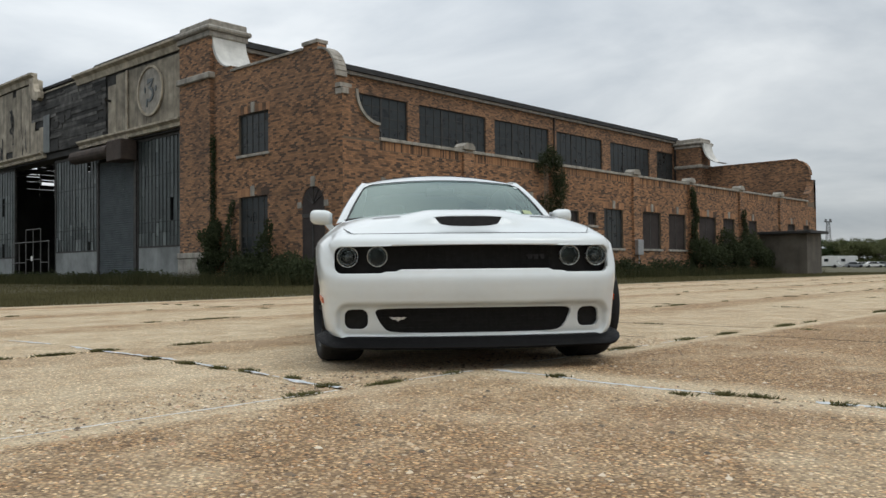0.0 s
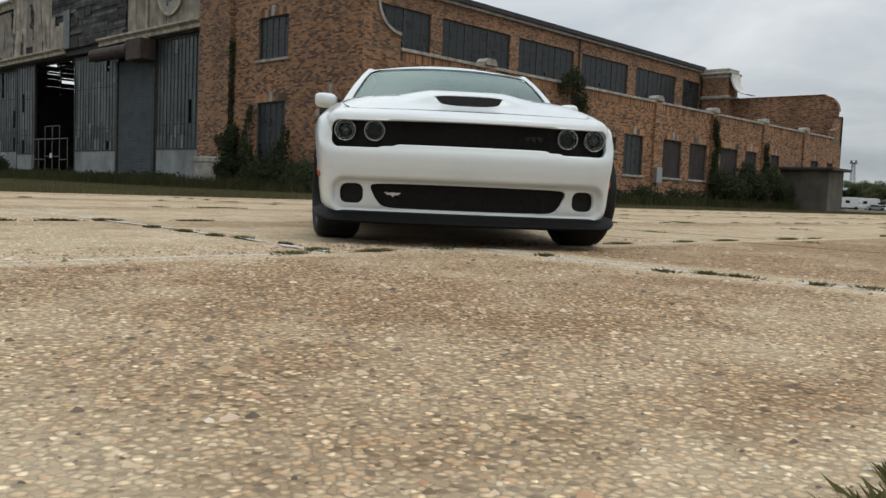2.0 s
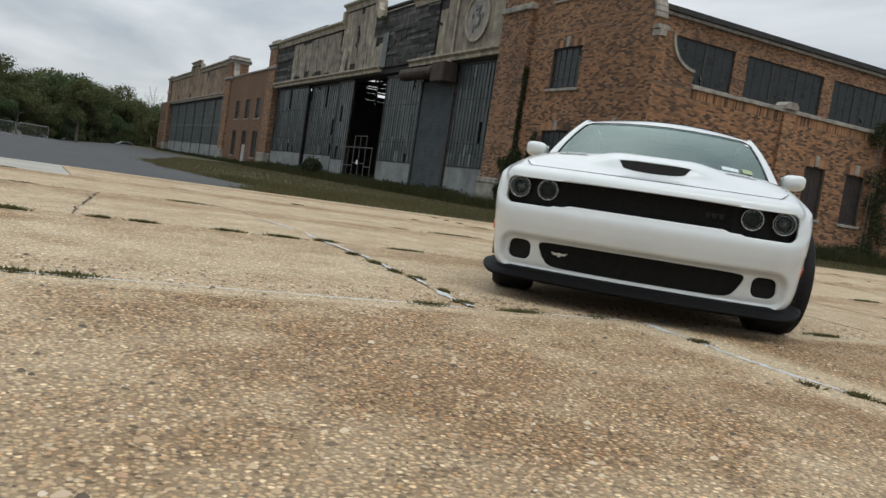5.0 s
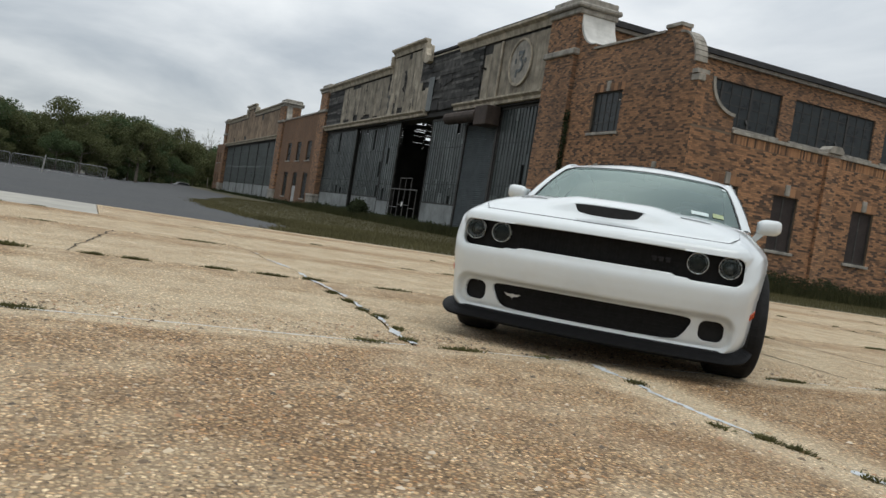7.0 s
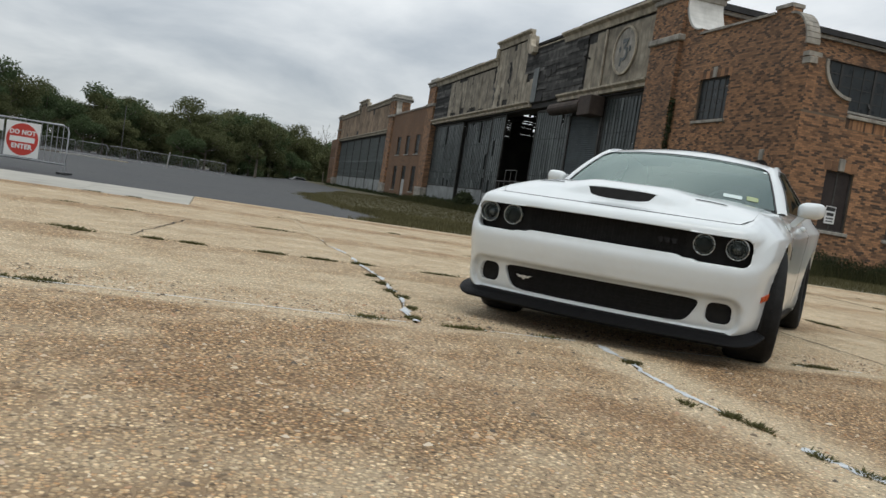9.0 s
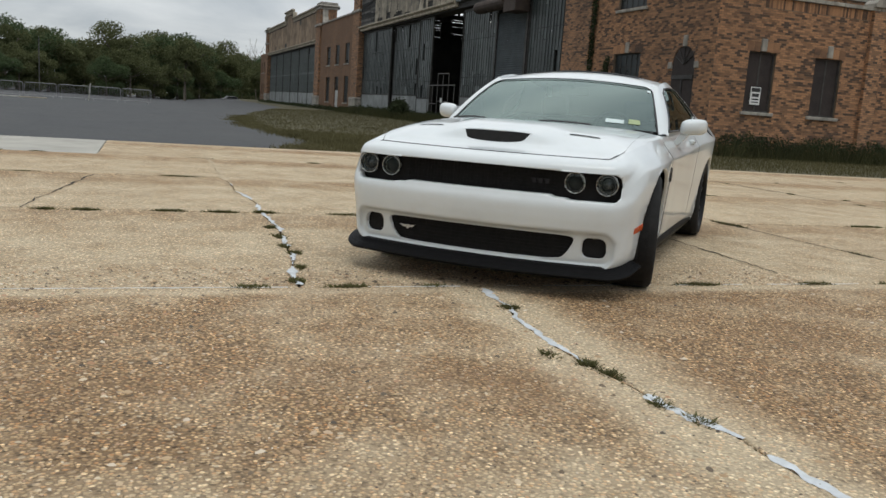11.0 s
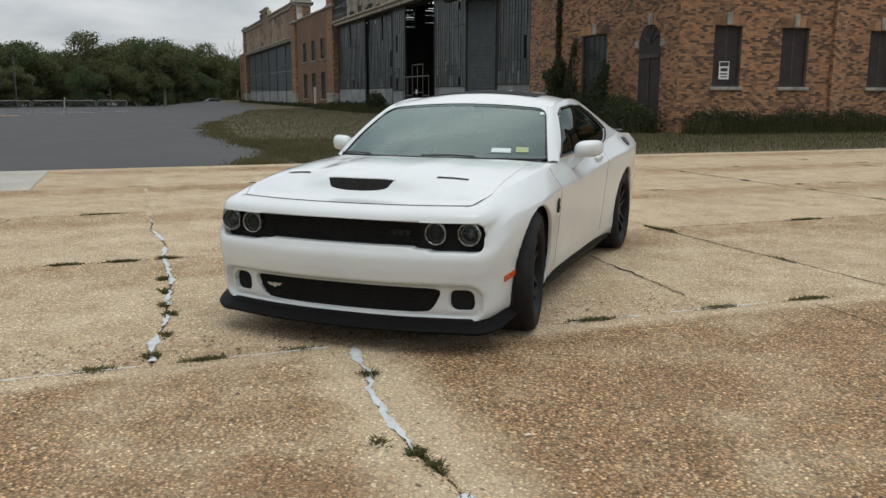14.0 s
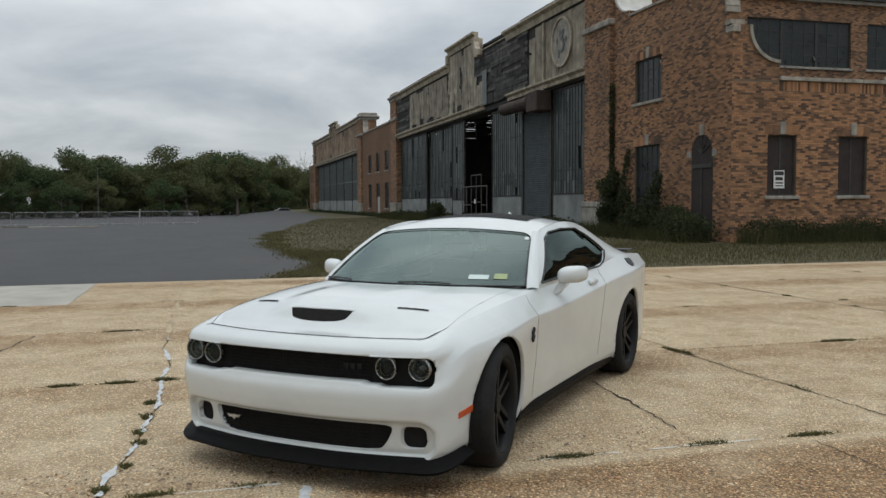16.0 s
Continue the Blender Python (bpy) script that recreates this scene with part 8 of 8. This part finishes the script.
for line, w, gaps in sealed:
    for bm in ribbon(line, w, rk, gaps):
        solid("crack_sealant", bm, M_SEAL2 if abs(line[0][0] + 0.037) < 0.006 else M_SEAL, "chalky white sealant in a concrete crack", "sealant", group="crack sealant")
for bm in ribbon(along_joint(-5.4, -12.5, -0.80), 0.026, rk, -0.1):
    solid("joint_silt", bm, M_SILT, "sandy silt filling a concrete joint", "silt", group="joint silt")
for x0, y0, x1, y1 in ((-1.9, 2.72, -0.4, 2.62), (-3.1, 4.12, -0.05, 4.22), (0.1, 3.3, 2.9, 3.05), (-6.1, 8.4, -3.0, 8.45), (-9.0, 8.5, -6.1, 8.45), (-3.0, -2.7, -6.0, -2.3)):
    for bm in ribbon(wander(x0, y0, x1, y1, 0.035, 0.014, rk), 0.008, rk, -0.2):
        solid("concrete_crack", bm, M_SOIL, "thin dark crack across a concrete slab", "crack", group="concrete cracks")


def pebble_build(nt, bsdf):
    g = nt.nodes.new("ShaderNodeNewGeometry")
    c = ramp_of(nt, g.outputs["Random Per Island"], [(0.0, (0.09, 0.07, 0.05)), (0.19, (0.17, 0.12, 0.075)), (0.27, (0.40, 0.265, 0.145)), (0.6, (0.54, 0.39, 0.235)), (0.80, (0.66, 0.54, 0.38)), (0.90, (0.42, 0.23, 0.12)), (1.0, (0.74, 0.66, 0.52))])
    nt.links.new(c, bsdf.inputs["Base Color"])
    bsdf.inputs["Roughness"].default_value = 0.7


def pebbles(n, seed):
    """Stones that stand proud of the worn concrete near the walk."""
    r = np.random.default_rng(seed)
    x, y = r.uniform(-0.6, 5.2, n), r.uniform(-4.6, 2.6, n)
    s = r.uniform(0.0035, 0.0095, n) * np.where(r.random(n) < 0.07, 1.9, 1.0)
    ang = r.uniform(0, math.tau, n)
    unit = np.array([(1, 0, 0), (0.3, 0.75, 0.1), (-0.7, 0.55, 0), (-0.9, -0.3, 0.05), (-0.1, -0.8, 0), (0.7, -0.6, 0.08), (0.15, 0.1, 0.62), (-0.3, -0.1, 0.55)])
    faces = np.array([(0, 1, 6), (1, 2, 6), (2, 7, 6), (2, 3, 7), (3, 4, 7), (4, 5, 7), (5, 6, 7), (5, 0, 6)])
    ca, sa = np.cos(ang)[:, None], np.sin(ang)[:, None]
    ux = unit[None, :, 0] * r.uniform(0.8, 1.5, (n, 1))
    vx = ux * ca - unit[None, :, 1] * sa
    vy = ux * sa + unit[None, :, 1] * ca
    v = np.stack([x[:, None] + vx * s[:, None], y[:, None] + vy * s[:, None], unit[None, :, 2] * s[:, None] - 0.0005 + 0 * vx], 2).reshape(-1, 3)
    f = (faces[None] + (np.arange(n) * len(unit))[:, None, None]).reshape(-1)
    me = bpy.data.meshes.new("pebbles")
    me.vertices.add(len(v)); me.vertices.foreach_set("co", v.ravel())
    me.loops.add(len(f)); me.loops.foreach_set("vertex_index", f.astype(np.int32))
    k = len(f) // 3
    me.polygons.add(k)
    me.polygons.foreach_set("loop_start", np.arange(0, 3 * k, 3, dtype=np.int32))
    me.polygons.foreach_set("loop_total", np.full(k, 3, dtype=np.int32))
    me.update(calc_edges=True)
    me.polygons.foreach_set("use_smooth", [True] * k)
    tagged(part("pebbles", me, material("pebble_stone", pebble_build)), "brown and cream pebbles proud of worn concrete", "pebbles", kind="stuff")


pebbles(42000, 77)


# ---- barriers, fence, vehicles and mast ----
def text_mesh(words, size, name):
    cu = bpy.data.curves.new(name, "FONT")
    cu.body, cu.size, cu.extrude, cu.align_x, cu.align_y = words, size, 0.002, "CENTER", "CENTER"
    cu.space_character = 1.1
    cu.offset = 0.006
    ob = bpy.data.objects.new(name, cu)
    scene.collection.objects.link(ob)
    me = bpy.data.meshes.new_from_object(ob.evaluated_get(bpy.context.evaluated_depsgraph_get()))
    bpy.data.objects.remove(ob)
    bpy.data.curves.remove(cu)
    return me


def build_barrier():
    m = pose(-15.25, -6.25, -0.03, 0, 0, 75.1)
    b = thing("crowd_barrier", "galvanised crowd barrier carrying a road sign", "barrier", m)
    # local: x along the barrier, -y towards the apron
    half, top = 1.15, 1.02
    bm = bmesh.new()
    c = 0.13
    loop = [(-half, 0, 0.2), (-half, 0, top - c), (-half + 0.3 * c, 0, top - 0.3 * c), (-half + c, 0, top), (half - c, 0, top), (half - 0.3 * c, 0, top - 0.3 * c), (half, 0, top - c), (half, 0, 0.2), (-half, 0, 0.2)]
    tube(bm, loop, 0.021, 8)
    part("frame", bm, M_STEEL, b, "bent steel tube frame", smooth=True)
    for i in range(19):
        x = -half + (i + 1) * 2 * half / 20
        part("bar", tube(bmesh.new(), [(x, 0, 0.2), (x, 0, top)], 0.008, 5), M_STEEL, b)
    for x in (-half, half):
        part("foot", bevelled(boxes((x - 0.05, x + 0.05, -0.3, 0.3, 0.0, 0.05)), 0.015), M_TRIM, b, "black rubber foot")
        part("leg", tube(bmesh.new(), [(x, 0, 0.21), (x, 0, 0.04)], 0.021, 6), M_STEEL, b)
    # sign plate facing the apron
    s = thing("road_sign", "white and red do not enter sign on the barrier", "sign", m @ pose(0.21, -0.035, 0.60, 90, 0, 0))
    h = 0.365
    part("plate", bevelled(boxes((-h, h, -h, h, -0.004, 0.0)), 0.001), M_WHITE, s)
    bm = bmesh.new()
    prism(bm, [(0.335 * math.cos(a), 0.335 * math.sin(a)) for a in np.linspace(0, math.tau, 48, endpoint=False)], lambda u, v, w: (u, v, w), 0.001, 0.004)
    part("red_disc", bm, M_RED, s)
    part("white_bar", boxes((-0.265, 0.265, -0.055, 0.055, 0.0045, 0.007)), M_WHITE, s)
    part("upper_words", text_mesh("DO NOT", 0.128, "upper_words"), M_WHITE, s).matrix_basis = pose(0, 0.145, 0.0075)
    part("lower_words", text_mesh("ENTER", 0.135, "lower_words"), M_WHITE, s).matrix_basis = pose(0, -0.15, 0.0075)
    part("second_plate", boxes((-0.75, -0.42, 0.12, 0.36, -0.004, 0.0)), M_WHITE, s)


build_barrier()


def build_fence():
    """A row of crowd barriers across the drive, with a leaning stake and timbers before it."""
    a, b = Vector((-74.6, -1.3)), Vector((-69.5, -36.0))
    n = 14
    d = (b - a) / n
    L = d.length - 0.12
    panel = None
    wobble = random.Random(31)
    for i in range(n):
        p = a + d * i
        m = pose(p.x + wobble.uniform(-0.15, 0.15), p.y, fall(p.x) - 0.02, 0, wobble.uniform(-0.6, 0.6), math.degrees(math.atan2(d.y, d.x)) + wobble.uniform(-3, 3))
        if panel is None:
            panel = thing("crowd_barrier", "grey steel crowd barrier in a row across the drive", "barrier", m, "barriers across the drive")
            bm = bmesh.new()
            tube(bm, [(0.0, 0, 0.18), (0.0, 0, 1.08), (0.05, 0, 1.17), (0.15, 0, 1.2), (L - 0.15, 0, 1.2), (L - 0.05, 0, 1.17), (L, 0, 1.08), (L, 0, 0.18), (0.0, 0, 0.18)], 0.026, 6)
            part("frame", bm, M_GALV, panel, "bent steel tube frame")
            for k in range(1, 19):
                part("bar", tube(bmesh.new(), [(L * k / 19, 0, 0.18), (L * k / 19, 0, 1.2)], 0.009, 4), M_GALV, panel)
            for x in (0.25, L - 0.25):
                part("foot", tube(bmesh.new(), [(x, -0.3, 0.02), (x, 0, 0.19), (x, 0.3, 0.02)], 0.02, 5), M_GALV, panel)
            continue
        copy_thing(panel, m)
    stake = tube(bmesh.new(), [(-74.0, -6.3, -0.45), (-73.9, -6.15, 1.05)], 0.055, 6)
    solid("marker_stake", stake, M_STAKE, "pale leaning stake beside the barriers", "stake")
    for k, (x, y, l, an) in enumerate(((-69.6, -12.6, 3.4, 8), (-70.6, -15.2, 2.6, -14), (-69.0, -10.0, 2.0, 24))):
        bm = bevelled(boxes((-l / 2, l / 2, -0.10, 0.10, 0, 0.09)), 0.01)
        o = solid("timber", bm, (M_STAKE, M_BARK, M_CORNICE)[k], "weathered timber lying on the asphalt", "timber", group="timbers by the barriers")
        o.matrix_basis = pose(x, y, fall(x) - 0.03, 0, 0, an + 90)


M_GALV = simple("dull_galvanised_tube", (0.30, 0.30, 0.30), 0.5, metal=0.3, vary=0.25, scale=5)
M_STAKE = simple("weathered_pale_wood", (0.42, 0.41, 0.37), 0.8, vary=0.3, scale=4)
build_fence()


def light_pole():
    x, y = ahead(175, 125)
    p = thing("light_pole", "thin grey light pole before the trees", "pole", pose(x, y, fall(x) - 0.05))
    part("shaft", tube(bmesh.new(), [(0, 0, 0), (0, 0, 7.2)], 0.055, 6), M_GATE, p)
    part("lamp_arm", tube(bmesh.new(), [(0, 0, 7.15), (0.7, 0, 7.3)], 0.04, 5), M_GATE, p)


light_pole()

M_VAN = simple("camper_white", (0.72, 0.72, 0.70), 0.4, vary=0.1, scale=0.8)
M_CARGREY = simple("parked_car_grey", (0.25, 0.26, 0.28), 0.35, vary=0.1, scale=0.8)
M_DKGLASS = simple("dark_vehicle_glass", (0.02, 0.024, 0.028), 0.15, vary=0.2, scale=2, bump=0)


def parked_car(m, mat, label):
    c = thing("parked_car", label, "car", m, "cars parked in the distance")
    bm = bmesh.new()
    prism(bm, [(-2.2, 0.28), (2.2, 0.28), (2.25, 0.6), (2.0, 0.85), (1.1, 0.95), (0.45, 1.42), (-1.1, 1.45), (-1.75, 1.0), (-2.2, 0.92)], lambda u, v, w: (u, w, v), -0.86, 0.86)
    part("body", bevelled(bm, 0.06, 2), mat, c, smooth=False)
    for w in (-0.872, 0.866):
        bm = bmesh.new()
        prism(bm, [(-1.5, 0.98), (0.95, 0.96), (0.4, 1.35), (-1.05, 1.37)], lambda u, v, k: (u, w + k, v), 0.0, 0.006)
        part("window", bm, M_DKGLASS, c)
    for x in (-1.35, 1.35):
        for y in (-0.82, 0.82):
            bm = bmesh.new()
            bmesh.ops.create_cone(bm, cap_ends=True, segments=16, radius1=0.33, radius2=0.33, depth=0.22, matrix=pose(x, y, 0.33, 90))
            part("wheel", bm, M_TYRE, c)


def camper(m, length):
    c = thing("camper_van", "white camper van parked far off on the grass", "camper", m, "campers in the distance")
    bm = bmesh.new()
    L = length / 2
    prism(bm, [(-L, 0.5), (L - 1.6, 0.5), (L - 0.4, 0.5), (L, 0.9), (L - 0.3, 1.3), (L - 1.0, 1.95), (L - 0.3, 2.1), (L - 0.4, 2.9), (L - 1.2, 3.05), (-L, 3.05)], lambda u, v, w: (u, w, v), -1.15, 1.15)
    part("body", bevelled(bm, 0.05), M_VAN, c)
    for w in (-1.16, 1.152):
        for x0, x1 in ((-L + 0.8, -L + 2.0), (-0.4, 0.6)):
            part("window", boxes((x0, x1, w, w + 0.008, 1.6, 2.3)), M_DKGLASS, c)
    part("windscreen", boxes((L - 0.72, L - 0.55, -1.0, 1.0, 1.35, 1.85)), M_DKGLASS, c)
    for x in (-L + 1.6, L - 1.2):
        for y in (-1.05, 1.05):
            bm = bmesh.new()
            bmesh.ops.create_cone(bm, cap_ends=True, segments=14, radius1=0.4, radius2=0.4, depth=0.25, matrix=pose(x, y, 0.4, 90))
            part("wheel", bm, M_TYRE, c)


def beyond(px, dist):
    """A place by its bearing from the walk's start."""
    a = math.atan2(1.467, -1.359) - math.atan((px - 784) / 1491)
    return 3.124 + dist * math.cos(a), -3.644 + dist * math.sin(a)


for px, d, l in ((1462, 235, 6.5), (1492, 240, 7.5)):
    camper(pose(*beyond(px, d), -0.02, 0, 0, 15), l)
for k, (px, d) in enumerate(((1512, 236), (1527, 240), (1546, 232), (1562, 238), (1580, 240), (1440, 250))):
    parked_car(pose(*beyond(px, d), -0.02, 0, 0, 20 + 7 * k), (M_CARGREY, M_VAN, M_VAN, M_CARGREY, M_VAN, M_CARGREY)[k], ("grey car parked far off", "white car parked far off", "white car parked far off", "grey car parked far off", "white car parked far off", "grey car parked far off")[k] + " on the grass")
parked_car(pose(*ahead(505, 172), fall(ahead(505, 172)[0]) - 0.02, 0, 0, 95), simple("dull_white_car", (0.2, 0.2, 0.2), 0.6), "pale car parked below the far trees")


def mast():
    x, y = beyond(1467, 420)
    m = thing("lattice_mast", "grey lattice mast above the far trees", "mast", pose(x, y, -0.1) @ Matrix.Diagonal((0.6, 0.6, 0.74, 1)))
    H = 27.5
    for sx in (-1, 1):
        for sy in (-1, 1):
            part("leg", tube(bmesh.new(), [(sx * 2.6, sy * 2.6, 0), (sx * 0.9, sy * 0.9, H)], 0.16, 4), M_GATE, m)
    bm = bmesh.new()
    for k in range(9):
        z0, z1 = H * k / 9, H * (k + 1) / 9
        w0, w1 = 2.6 - 1.7 * k / 9, 2.6 - 1.7 * (k + 1) / 9
        for s in (-1, 1):
            tube(bm, [(-w0, s * w0, z0), (w1, s * w1, z1)], 0.09, 4)
            tube(bm, [(w0, s * w0, z0), (-w1, s * w1, z1)], 0.09, 4)
            tube(bm, [(s * w0, -w0, z0), (s * w1, w1, z1)], 0.09, 4)
            tube(bm, [(-w0, s * w0, z0), (w0, s * w0, z0)], 0.09, 4)
    tagged(part("bracing", bm, M_GATE, m), kind="stuff")
    part("platform", boxes((-2.2, 2.2, -2.2, 2.2, H, H + 0.6), (-1.9, -1.4, -1.5, 1.5, H + 0.6, H + 2.0), (1.4, 1.9, -1.5, 1.5, H + 0.6, H + 2.0)), M_GATE, m)


mast()
